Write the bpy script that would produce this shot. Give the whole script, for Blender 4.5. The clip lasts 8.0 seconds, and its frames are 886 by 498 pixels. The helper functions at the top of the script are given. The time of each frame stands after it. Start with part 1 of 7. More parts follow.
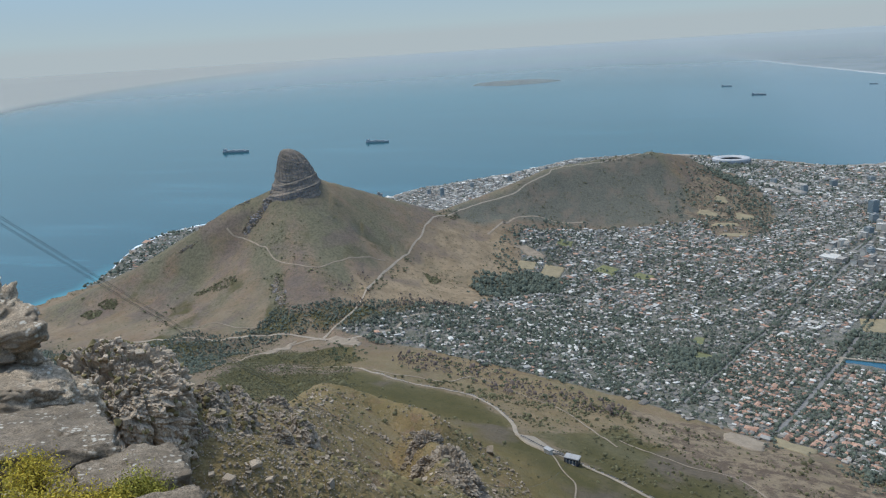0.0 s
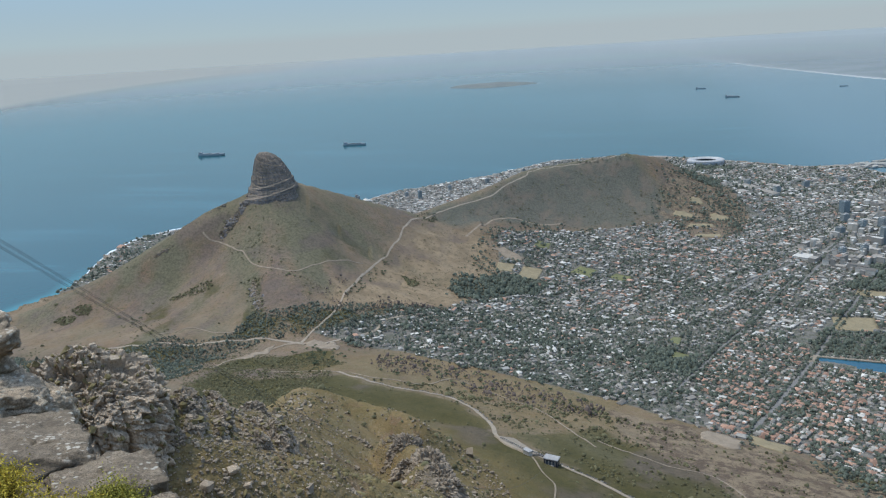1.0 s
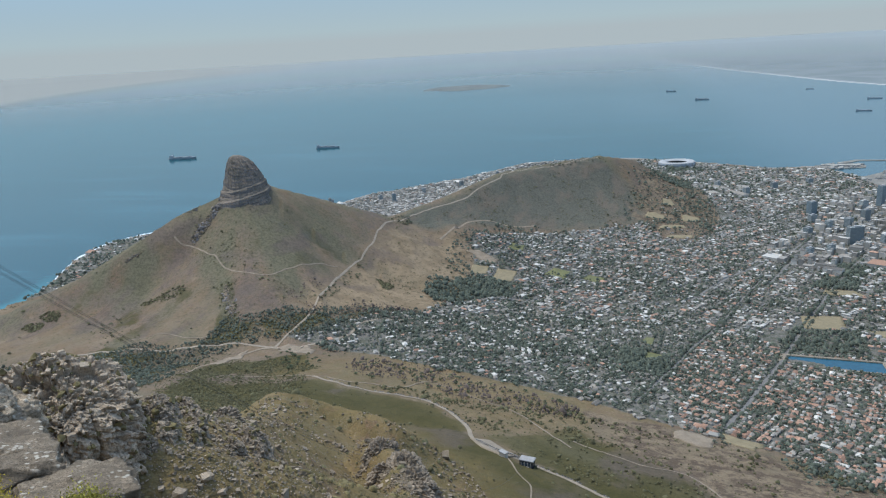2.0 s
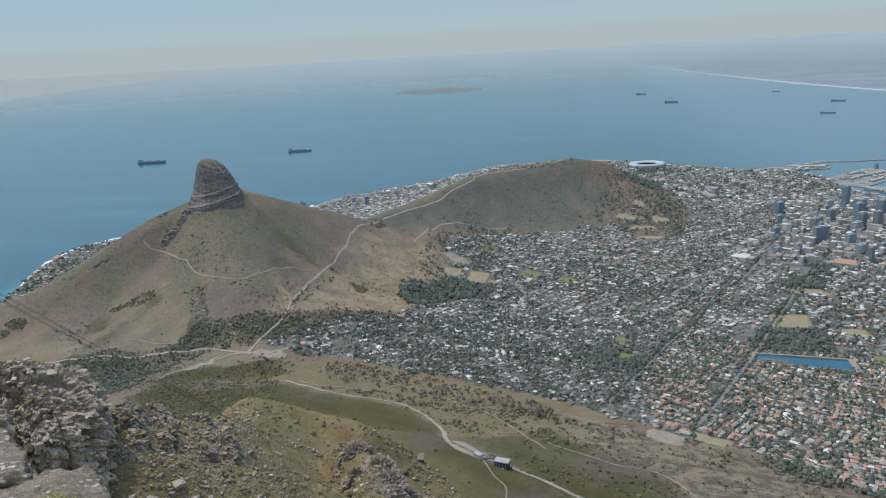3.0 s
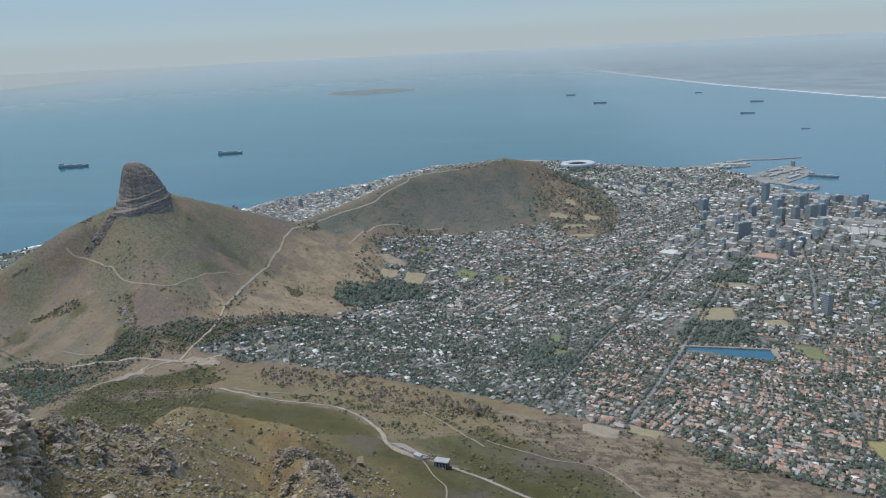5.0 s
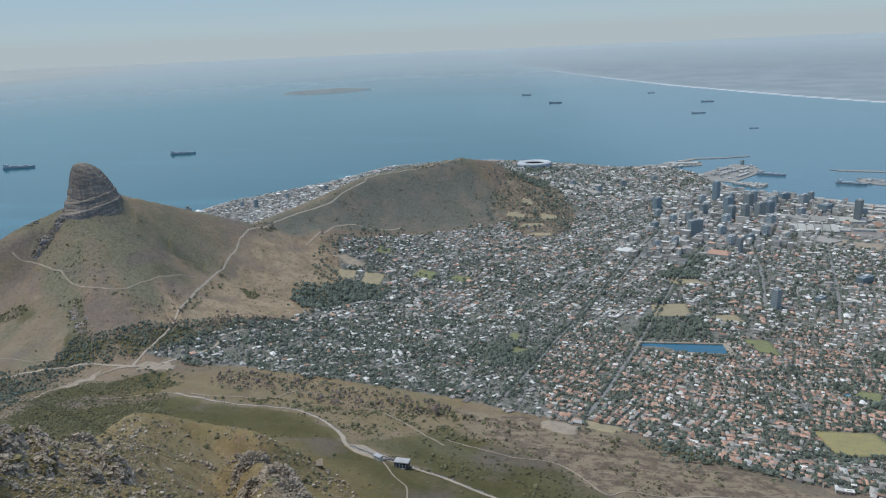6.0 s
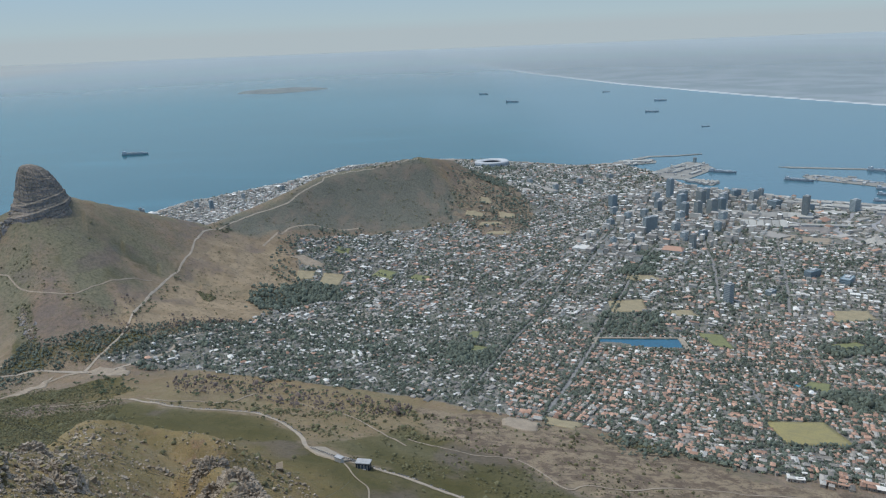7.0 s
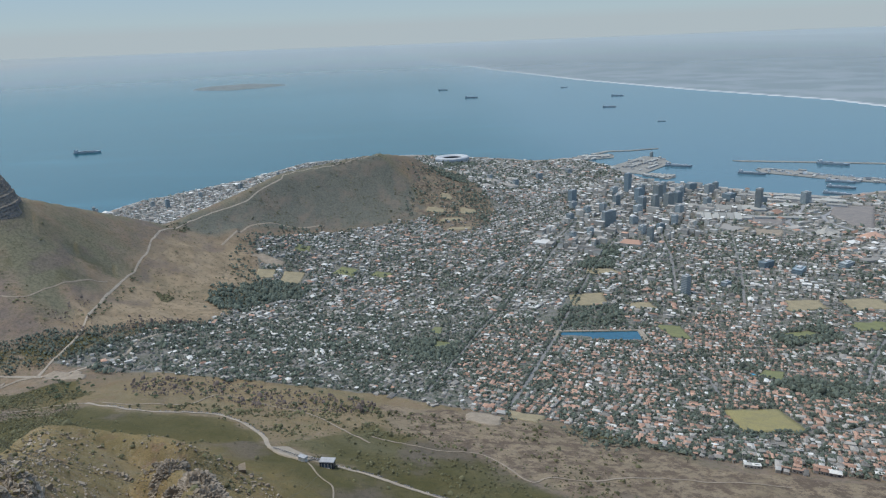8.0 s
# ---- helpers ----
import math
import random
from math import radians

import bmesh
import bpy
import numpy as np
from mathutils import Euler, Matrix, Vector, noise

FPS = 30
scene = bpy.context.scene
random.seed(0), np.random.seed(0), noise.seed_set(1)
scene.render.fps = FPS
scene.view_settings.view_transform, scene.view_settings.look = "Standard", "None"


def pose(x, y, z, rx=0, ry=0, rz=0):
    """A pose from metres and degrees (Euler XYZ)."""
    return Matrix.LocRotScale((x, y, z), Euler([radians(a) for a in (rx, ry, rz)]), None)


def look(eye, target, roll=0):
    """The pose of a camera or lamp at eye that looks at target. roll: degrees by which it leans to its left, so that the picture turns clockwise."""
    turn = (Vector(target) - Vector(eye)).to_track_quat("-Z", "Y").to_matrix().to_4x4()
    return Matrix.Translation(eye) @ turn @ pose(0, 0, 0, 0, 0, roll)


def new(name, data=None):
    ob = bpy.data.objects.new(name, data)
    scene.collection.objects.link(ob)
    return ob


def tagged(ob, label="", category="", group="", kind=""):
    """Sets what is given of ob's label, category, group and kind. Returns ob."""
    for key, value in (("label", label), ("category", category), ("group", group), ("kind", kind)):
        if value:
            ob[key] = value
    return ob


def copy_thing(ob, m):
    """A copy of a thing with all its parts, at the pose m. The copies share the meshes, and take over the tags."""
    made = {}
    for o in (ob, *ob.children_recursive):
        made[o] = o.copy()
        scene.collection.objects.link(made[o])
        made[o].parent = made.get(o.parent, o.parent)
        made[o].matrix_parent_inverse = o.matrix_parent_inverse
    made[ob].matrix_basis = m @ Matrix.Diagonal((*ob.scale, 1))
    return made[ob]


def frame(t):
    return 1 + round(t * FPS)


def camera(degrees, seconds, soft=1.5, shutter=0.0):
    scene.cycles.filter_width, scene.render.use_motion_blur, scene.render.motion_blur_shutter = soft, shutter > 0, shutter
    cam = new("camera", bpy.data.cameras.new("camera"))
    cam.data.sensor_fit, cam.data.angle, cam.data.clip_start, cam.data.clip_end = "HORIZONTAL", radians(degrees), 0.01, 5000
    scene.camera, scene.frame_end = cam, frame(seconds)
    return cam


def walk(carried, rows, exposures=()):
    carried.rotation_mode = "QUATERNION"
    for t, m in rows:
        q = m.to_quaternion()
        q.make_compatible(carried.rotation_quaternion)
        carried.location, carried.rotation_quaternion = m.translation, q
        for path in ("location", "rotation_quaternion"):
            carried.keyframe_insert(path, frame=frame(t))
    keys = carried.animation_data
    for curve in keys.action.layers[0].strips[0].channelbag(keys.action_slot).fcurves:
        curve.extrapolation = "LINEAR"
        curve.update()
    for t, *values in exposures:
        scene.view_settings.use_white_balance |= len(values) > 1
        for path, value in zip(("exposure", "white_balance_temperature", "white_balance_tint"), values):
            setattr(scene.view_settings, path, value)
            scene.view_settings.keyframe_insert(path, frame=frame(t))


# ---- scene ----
# One unit stands for ten metres of the real place, so that the sea's horizon lies within the lens's reach.
# x is east, y north, z the height over the sea; the camera stands on a mountain's edge above the origin.
cam = camera(61.5, 8.0, soft=1.2)
# seconds, place, turn: a slow pan on the spot
ROWS = [
    (0.0, 0.0, 0.0, 105.0, 74.102, 3.347, 16.717),
    (0.5, 0.0, 0.0, 105.0, 74.184, 3.280, 15.892),
    (1.0, 0.0, 0.0, 105.0, 74.193, 3.284, 14.990),
    (1.5, 0.0, 0.0, 105.0, 74.241, 3.213, 13.992),
    (3.0, 0.0, 0.0, 105.0, 74.374, 3.031, 10.888),
    (3.5, 0.0, 0.0, 105.0, 74.410, 2.968, 9.760),
    (4.0, 0.0, 0.0, 105.0, 74.346, 2.860, 8.693),
    (4.5, 0.0, 0.0, 105.0, 74.277, 2.823, 7.402),
    (6.0, 0.0, 0.0, 105.0, 74.045, 2.381, 2.589),
    (6.5, 0.0, 0.0, 105.0, 73.940, 2.261, 1.101),
    (7.0, 0.0, 0.0, 105.0, 73.855, 2.174, -0.633),
    (7.5, 0.0, 0.0, 105.0, 73.742, 2.053, -2.271),
    (8.0, 0.0, 0.0, 105.0, 73.448, 2.100, -3.700),
]
walk(cam, [(t, pose(x, y, z, rx, ry, rz)) for t, x, y, z, rx, ry, rz in ROWS], [(0.0, 0.16, 6230.0, 5.0), (8.0, 0.16, 6230.0, 5.0)])

# ---------------------------------------------------------------- light
SUN_AZ, SUN_EL = -75.0, 67.0
world = bpy.data.worlds.new("sky")
scene.world = world
world.use_nodes = True
wn = world.node_tree
sky = wn.nodes.new("ShaderNodeTexSky")
sky.sky_type = "NISHITA"
sky.sun_disc = False
sky.sun_elevation = radians(SUN_EL)
sky.sun_rotation = radians(SUN_AZ)
sky.altitude = 1000.0
sky.air_density, sky.dust_density, sky.ozone_density = 1.0, 2.6, 1.0
# a milky haze that thickens towards the horizon, all round
direction = wn.nodes.new("ShaderNodeTexCoord")
split = wn.nodes.new("ShaderNodeSeparateXYZ")
wn.links.new(direction.outputs["Generated"], split.inputs[0])
thin = wn.nodes.new("ShaderNodeMapRange")
thin.interpolation_type = "SMOOTHERSTEP"
for k, v in enumerate((0.03, 0.42, 0.0, 1.0)):
    thin.inputs[k + 1].default_value = v
wn.links.new(split.outputs[2], thin.inputs[0])
tone = wn.nodes.new("ShaderNodeValToRGB")
low = wn.nodes.new("ShaderNodeMapRange")
for k, v in enumerate((-0.03, 0.10, 0.0, 1.0)):
    low.inputs[k + 1].default_value = v
wn.links.new(split.outputs[2], low.inputs[0])
wn.links.new(low.outputs[0], tone.inputs[0])
tone.color_ramp.elements.new(0.5)
for k, (p, c) in enumerate([(0.27, (1.70, 1.88, 2.0)), (0.37, (1.68, 2.0, 2.16)), (0.85, (1.38, 1.9, 2.4))]):
    tone.color_ramp.elements[k].position, tone.color_ramp.elements[k].color = p, (*c, 1)
blend = wn.nodes.new("ShaderNodeMix")
blend.data_type = "RGBA"
wn.links.new(thin.outputs[0], blend.inputs[0])
wn.links.new(tone.outputs[0], blend.inputs[6])
milky = wn.nodes.new("ShaderNodeMix")
milky.data_type, milky.blend_type = "RGBA", "MULTIPLY"
milky.inputs[0].default_value = 1.0
milky.inputs[7].default_value = (1.42, 1.38, 1.3, 1)
wn.links.new(sky.outputs[0], milky.inputs[6])
wn.links.new(milky.outputs[2], blend.inputs[7])
wn.links.new(blend.outputs[2], wn.nodes["Background"].inputs[0])
wn.nodes["Background"].inputs[1].default_value = 0.23

sun_data = bpy.data.lights.new("sun", "SUN")
sun_data.energy, sun_data.angle, sun_data.color = 1.85, radians(0.6), (1.0, 0.95, 0.87)
sun = new("sun", sun_data)
sun_from = Vector((math.sin(radians(SUN_AZ)) * math.cos(radians(SUN_EL)), math.cos(radians(SUN_AZ)) * math.cos(radians(SUN_EL)), math.sin(radians(SUN_EL))))
sun.matrix_world = look(sun_from * 300, (0, 0, 0))

# ---------------------------------------------------------------- number helpers
rng = np.random.default_rng(7)


def hash01(ix, iy, seed):
    n = (ix * 374761393 + iy * 668265263 + seed * 974711) & 0x7FFFFFFF
    n = ((n ^ (n >> 13)) * 1274126177) & 0x7FFFFFFF
    return ((n ^ (n >> 16)) & 0xFFFF) / 65535.0


def value_noise(x, y, seed):
    ix, iy = np.floor(x).astype(np.int64), np.floor(y).astype(np.int64)
    fx, fy = x - ix, y - iy
    fx, fy = fx * fx * (3 - 2 * fx), fy * fy * (3 - 2 * fy)
    a, b = hash01(ix, iy, seed), hash01(ix + 1, iy, seed)
    c, d = hash01(ix, iy + 1, seed), hash01(ix + 1, iy + 1, seed)
    return (a + (b - a) * fx) * (1 - fy) + (c + (d - c) * fx) * fy


def fbm(x, y, size, octaves=4, seed=1):
    """Fractal noise from -1 to 1, with its largest lumps that size."""
    x, y = np.asarray(x, float), np.asarray(y, float)
    total, gain, norm = 0.0, 1.0, 0.0
    for k in range(octaves):
        f = 2 ** k / size
        total = total + gain * (value_noise(x * f + 17.3 * k, y * f - 9.1 * k, seed + k) * 2 - 1)
        norm += gain
        gain *= 0.5
    return total / norm


def smooth(a, b, v):
    t = np.clip((np.asarray(v, float) - a) / (b - a), 0, 1)
    return t * t * (3 - 2 * t)


def inside(poly, x, y):
    x, y = np.asarray(x, float), np.asarray(y, float)
    odd = np.zeros(x.shape, bool)
    n = len(poly)
    for i in range(n):
        (x0, y0), (x1, y1) = poly[i], poly[(i + 1) % n]
        if y0 == y1:
            continue
        odd ^= ((y0 > y) != (y1 > y)) & (x < (x1 - x0) * (y - y0) / (y1 - y0) + x0)
    return odd


def line_distance(line, x, y, closed=False):
    """Distance to a polyline of (x, y[, z]), and the z of its nearest place."""
    x, y = np.asarray(x, float), np.asarray(y, float)
    best, height = np.full(x.shape, 1e9), np.zeros(x.shape)
    pts = list(line) + ([line[0]] if closed else [])
    for p, q in zip(pts[:-1], pts[1:]):
        dx, dy = q[0] - p[0], q[1] - p[1]
        t = np.clip(((x - p[0]) * dx + (y - p[1]) * dy) / (dx * dx + dy * dy + 1e-9), 0, 1)
        d = np.hypot(x - p[0] - t * dx, y - p[1] - t * dy)
        near = d < best
        best = np.where(near, d, best)
        if len(p) > 2:
            height = np.where(near, p[2] + t * (q[2] - p[2]), height)
    return best, height


# ---------------------------------------------------------------- the lie of the land
COAST = [(-900, -900), (-290, 100), (-269, 230), (-266, 253), (-262, 272), (-270, 293), (-290, 337), (-294, 368), (-284, 390), (-240, 432),
         (-190, 470), (-178, 502), (-120, 563), (-78, 632), (-20, 650), (21, 643), (84, 606), (109, 590), (141, 594), (150, 575), (162, 546),
         (166, 505), (174, 484), (189, 466), (215, 446), (256, 420), (400, 450), (520, 600), (565, 750), (543, 918), (450, 1130),
         (348, 1427), (240, 1900), (131, 2570), (60, 3300), (-60, 4300), (-100, 5200), (5200, 5200), (5200, -900)]
PEAK = (-138.0, 253.0)
HILL = [(-93, 174, 25), (-118, 218, 37), (-131, 241, 48.3), (-138, 253, 58.5), (-122, 288, 43), (-103, 322, 27), (-84, 360, 29), (-64, 402, 33),
        (-40, 428, 33), (-13, 448, 34), (6, 475, 27), (18, 505, 15), (28, 540, 4)]
FLANK = [(-138, 253, 57), (-149, 246, 52), (-160, 239, 47.5), (-172, 232, 40.5), (-185, 224, 32), (-200, 217, 25), (-215, 210, 18.5), (-240, 200, 11)]
SPUR = [(-6, -4, 104), (-7, 5, 99.6), (-9, 12, 95.9), (-12, 18.5, 92.6), (-18, 26.5, 88.0), (-26, 37, 83.0), (-34.5, 55.5, 72.6), (-39.5, 70.5, 64.6), (-46.9, 87.0, 58.7), (-57, 108, 43), (-64, 135, 35), (-93, 174, 25)]
SPUR_SIDE = [(-9, 20, 89), (-14, 36, 79), (-16, 48, 71.5), (-22.5, 66, 63.5), (-28, 72, 61.5)]
SHOULDER = [(-46.9, 87, 58.8), (-44.3, 88, 58.3), (-39.9, 88, 57.0), (-35.1, 87, 56.7), (-29.8, 84, 56.2)]
NEAR_RIB = [(-9.3, 11.4, 98.0), (-9.63, 12.28, 97.9), (-9.88, 13.09, 97.5), (-10.19, 14.11, 96.8), (-10.43, 15.16, 95.8), (-10.54, 16.29, 94.75), (-10.63, 17.53, 93.6), (-10.8, 19.0, 92.2)]
PROFILE_Y = [-900, -40, -2, 0.12, 0.3, 0.6, 12, 25, 40, 60, 85, 106, 125, 145, 180, 215, 260, 320, 420, 600, 900, 5200]
PROFILE_Z = [107, 106, 104.9, 104.82, 103.6, 102, 84, 70, 60, 51, 42, 36, 31, 25.5, 18, 11.5, 6.5, 4, 1.6, 1.2, 1.0, 3.0]


def hill_ribs(a, out):
    """Ribs and gullies that run down from the peak."""
    return 1 - 2.6 * np.abs(fbm(np.cos(a) * 4.5 + out * 0.012, np.sin(a) * 4.5 + 3, 1.0, 4, 17))


def land(x, y):
    """Height of the ground over the sea."""
    x, y = np.asarray(x, float), np.asarray(y, float)
    shore, _ = line_distance(COAST, x, y, True)
    shore = np.where(inside(COAST, x, y), shore, -shore)
    skew = y + 0.35 * np.clip(x, -60, 90) * smooth(20, 80, y) * (1 - smooth(170, 280, y))
    west = smooth(-60, -190, x)
    base = np.interp(skew + west * 0.35 * np.clip(-60 - x, 0, 400), PROFILE_Y, PROFILE_Z)
    base = base * (0.04 + 0.96 * smooth(0, 70, shore) ** 0.8)
    rough = fbm(x, y, 60, 5, 3)
    gully = fbm(x * 0.6 + y * 0.8, (y * 0.6 - x * 0.8) * 0.35, 14, 4, 11)
    d, top = line_distance(HILL, x, y)
    reach = np.where(y > 330, 30.0, 40.0) + 8 * fbm(x, y, 80, 2, 5)
    broad = 4 + 12 * smooth(34, 8, np.hypot(x + 124, y - 230))
    amount = np.exp(-(np.sqrt(d * d + broad * broad) - broad) / reach)
    hill = base + np.maximum(top - base, 0) * amount
    a, out = np.arctan2(x - PEAK[0], y - PEAK[1]), np.hypot(x - PEAK[0], y - PEAK[1])
    ribs = hill_ribs(a, out)
    hill = hill + (gully * 2.4 + rough * 1.2 + ribs * 1.9 * smooth(170, 90, out)) * amount * (1 - amount) * 3.0
    d, top = line_distance(FLANK, x, y)
    amount = np.exp(-(np.sqrt(d * d + 9) - 3) / 24.0)
    hill = np.maximum(hill, base + np.maximum(top - base, 0) * amount + gully * 1.5 * amount * (1 - amount) * 3)
    d, top = line_distance(SPUR, x, y)
    amount = np.exp(-(np.sqrt(d * d + 4) - 2) / (5.0 + 0.09 * np.clip(y, 0, 100)))
    spur = base + np.maximum(top - base, 0) * amount
    d, top = line_distance(SPUR_SIDE, x, y)
    amount = np.exp(-(np.sqrt(d * d + 4) - 2) / 5.5)
    spur = np.maximum(spur, base + np.maximum(top - base, 0) * amount)
    d, top = line_distance(SHOULDER, x, y)
    amount = np.exp(-(np.sqrt(d * d + 4) - 2) / 7.0)
    spur = np.maximum(spur, base + np.maximum(top - base, 0) * amount)
    d, top = line_distance(NEAR_RIB, x, y)
    spur = np.maximum(spur, top - 0.85 * (np.sqrt(d * d + 0.09) - 0.3) + 0.3 * fbm(x, y, 1.2, 3, 35))
    z = np.maximum(hill, spur)
    lump = smooth(150, 90, y) * smooth(-400, -100, x) * (y > -2)
    far = np.hypot(x, y)
    z = z + lump * fbm(x, y, 22, 4, 21) * 1.4 * smooth(6, 60, far)
    z = z + smooth(260, 120, np.hypot(x + 40, y - 90)) * (0.3 * fbm(x, y, 5, 3, 31) + 0.16 * fbm(x, y, 1.4, 3, 33)) * smooth(4, 40, far)
    ridge = np.minimum(line_distance(SPUR, x, y)[0], line_distance(SPUR_SIDE, x, y)[0])
    z = z + smooth(16, 5, ridge) * smooth(22, 40, y) * smooth(110, 85, y) * (0.75 * np.abs(fbm(x, y, 7, 3, 37)) + 0.35 * fbm(x, y, 2.2, 4, 39))
    z = np.where(shore > 0, np.maximum(z, 0.12 + 0.02 * np.minimum(shore, 20)), np.maximum(-1.5, shore * 0.12))
    return z


GRID = {}


def surface(x, y):
    """Height of the built ground sheet, between its corners."""
    x, y = np.asarray(x, float), np.asarray(y, float)
    a, r = np.degrees(np.arctan2(x, y)), np.hypot(x, y)
    i = np.clip(np.searchsorted(GRID["a"], a, "right") - 1, 0, len(GRID["a"]) - 2)
    j = np.clip(np.searchsorted(GRID["r"], r, "right") - 1, 0, len(GRID["r"]) - 2)
    u = np.clip((a - GRID["a"][i]) / (GRID["a"][i + 1] - GRID["a"][i]), 0, 1)
    v = np.clip((r - GRID["r"][j]) / (GRID["r"][j + 1] - GRID["r"][j] + 1e-9), 0, 1)
    z = GRID["z"]
    return (z[i, j] * (1 - u) + z[i + 1, j] * u) * (1 - v) + (z[i, j + 1] * (1 - u) + z[i + 1, j + 1] * u) * v


def ground_at(x, y):
    return surface(np.atleast_1d(x), np.atleast_1d(y))


# ---------------------------------------------------------------- mesh helpers
def mesh_object(name, verts, faces, materials, parent=None, slots=None, flat=True):
    """An object from arrays of vertices and of faces (all quads or all triangles, or a list of both)."""
    me = bpy.data.meshes.new(name)
    groups = faces if isinstance(faces, list) else [faces]
    groups = [np.asarray(g, np.int32) for g in groups if len(g)]
    loops = np.concatenate([g.ravel() for g in groups])
    sizes = np.concatenate([np.full(len(g), g.shape[1], np.int32) for g in groups])
    verts = np.asarray(verts, np.float32)
    me.vertices.add(len(verts))
    me.vertices.foreach_set("co", verts.ravel())
    me.loops.add(len(loops))
    me.loops.foreach_set("vertex_index", loops)
    me.polygons.add(len(sizes))
    me.polygons.foreach_set("loop_start", np.concatenate([[0], np.cumsum(sizes)[:-1]]).astype(np.int32))
    me.polygons.foreach_set("loop_total", sizes)
    for m in materials if isinstance(materials, (list, tuple)) else [materials]:
        me.materials.append(m)
    if slots is not None:
        me.polygons.foreach_set("material_index", np.asarray(slots, np.int32))
    me.polygons.foreach_set("use_smooth", np.full(len(sizes), not flat))
    me.update(calc_edges=True)
    me.validate()
    ob = new(name, me)
    if parent:
        ob.parent = parent
    return ob


def layer(ob, name, values):
    at = ob.data.attributes.new(name, "FLOAT", "POINT")
    at.data.foreach_set("value", np.asarray(values, np.float32))


def part(name, bm, material, parent=None, label=""):
    me = bpy.data.meshes.new(name)
    bm.to_mesh(me)
    bm.free()
    for m in material if isinstance(material, (list, tuple)) else [material]:
        me.materials.append(m)
    ob = new(name, me)
    if parent:
        ob.parent = parent
    return tagged(ob, label)


def box(bm, cx, cy, cz, sx, sy, sz, turn=0.0, bevel=0.0):
    m = pose(cx, cy, cz, 0, 0, turn) @ Matrix.Diagonal((sx, sy, sz, 1))
    made = bmesh.ops.create_cube(bm, size=1, matrix=m)["verts"]
    if bevel:
        bmesh.ops.bevel(bm, geom=list({e for v in made for e in v.link_edges}), offset=bevel, segments=2, affect="EDGES")
    return made

# ---------------------------------------------------------------- materials
class Nodes:
    """Short-hand for building one node material."""

    def __init__(self, name, rough=0.9, spec=0.25, metal=0.0):
        self.mat = bpy.data.materials.new(name)
        self.mat.use_nodes = True
        self.t = self.mat.node_tree
        self.out = self.t.nodes["Principled BSDF"]
        self.out.inputs["Roughness"].default_value = rough
        self.out.inputs["Specular IOR Level"].default_value = spec
        self.out.inputs["Metallic"].default_value = metal
        self.where = self.t.nodes.new("ShaderNodeTexCoord").outputs["Object"]

    def put(self, socket, value):
        if isinstance(value, bpy.types.NodeSocket):
            self.t.links.new(value, socket)
        elif isinstance(value, (tuple, list)) and socket.type == "RGBA":
            socket.default_value = (*value[:3], 1)
        else:
            socket.default_value = value

    def noise(self, size, detail=4, rough=0.55, where=None, stretch=None):
        where = where or self.where
        if stretch:
            m = self.t.nodes.new("ShaderNodeMapping")
            m.inputs["Scale"].default_value = stretch
            self.t.links.new(where, m.inputs["Vector"])
            where = m.outputs[0]
        n = self.t.nodes.new("ShaderNodeTexNoise")
        n.inputs["Scale"].default_value = 1.0 / size
        n.inputs["Detail"].default_value = detail
        n.inputs["Roughness"].default_value = rough
        self.t.links.new(where, n.inputs["Vector"])
        return n.outputs[0]

    def cells(self, size, feature="F1", where=None):
        n = self.t.nodes.new("ShaderNodeTexVoronoi")
        n.feature = feature
        n.inputs["Scale"].default_value = 1.0 / size
        self.t.links.new(where or self.where, n.inputs["Vector"])
        return n

    def span(self, value, a, b, lo=0.0, hi=1.0):
        n = self.t.nodes.new("ShaderNodeMapRange")
        n.interpolation_type = "SMOOTHSTEP"
        self.put(n.inputs[0], value)
        for k, v in enumerate((a, b, lo, hi)):
            n.inputs[k + 1].default_value = v
        return n.outputs[0]

    def calc(self, op, a, b=0.0):
        n = self.t.nodes.new("ShaderNodeMath")
        n.operation = op
        self.put(n.inputs[0], a)
        self.put(n.inputs[1], b)
        return n.outputs[0]

    def mix(self, amount, a, b, blend="MIX"):
        n = self.t.nodes.new("ShaderNodeMix")
        n.data_type, n.blend_type = "RGBA", blend
        self.put(n.inputs[0], amount)
        self.put(n.inputs[6], a)
        self.put(n.inputs[7], b)
        return n.outputs[2]

    def ramp(self, value, stops):
        n = self.t.nodes.new("ShaderNodeValToRGB")
        self.put(n.inputs[0], value)
        e = n.color_ramp.elements
        while len(e) < len(stops):
            e.new(0.5)
        for el, (p, c) in zip(e, stops):
            el.position, el.color = p, (*c, 1)
        return n.outputs[0]

    def layer(self, name):
        n = self.t.nodes.new("ShaderNodeAttribute")
        n.attribute_name = name
        return n.outputs["Fac"]

    def island(self):
        return self.t.nodes.new("ShaderNodeNewGeometry").outputs["Random Per Island"]

    def chance(self):
        return self.t.nodes.new("ShaderNodeObjectInfo").outputs["Random"]

    def bump(self, height, strength, distance):
        n = self.t.nodes.new("ShaderNodeBump")
        n.inputs["Strength"].default_value = strength
        n.inputs["Distance"].default_value = distance
        self.put(n.inputs["Height"], height)
        self.t.links.new(n.outputs[0], self.out.inputs["Normal"])

    def done(self, colour):
        self.put(self.out.inputs["Base Color"], colour)
        return self.mat


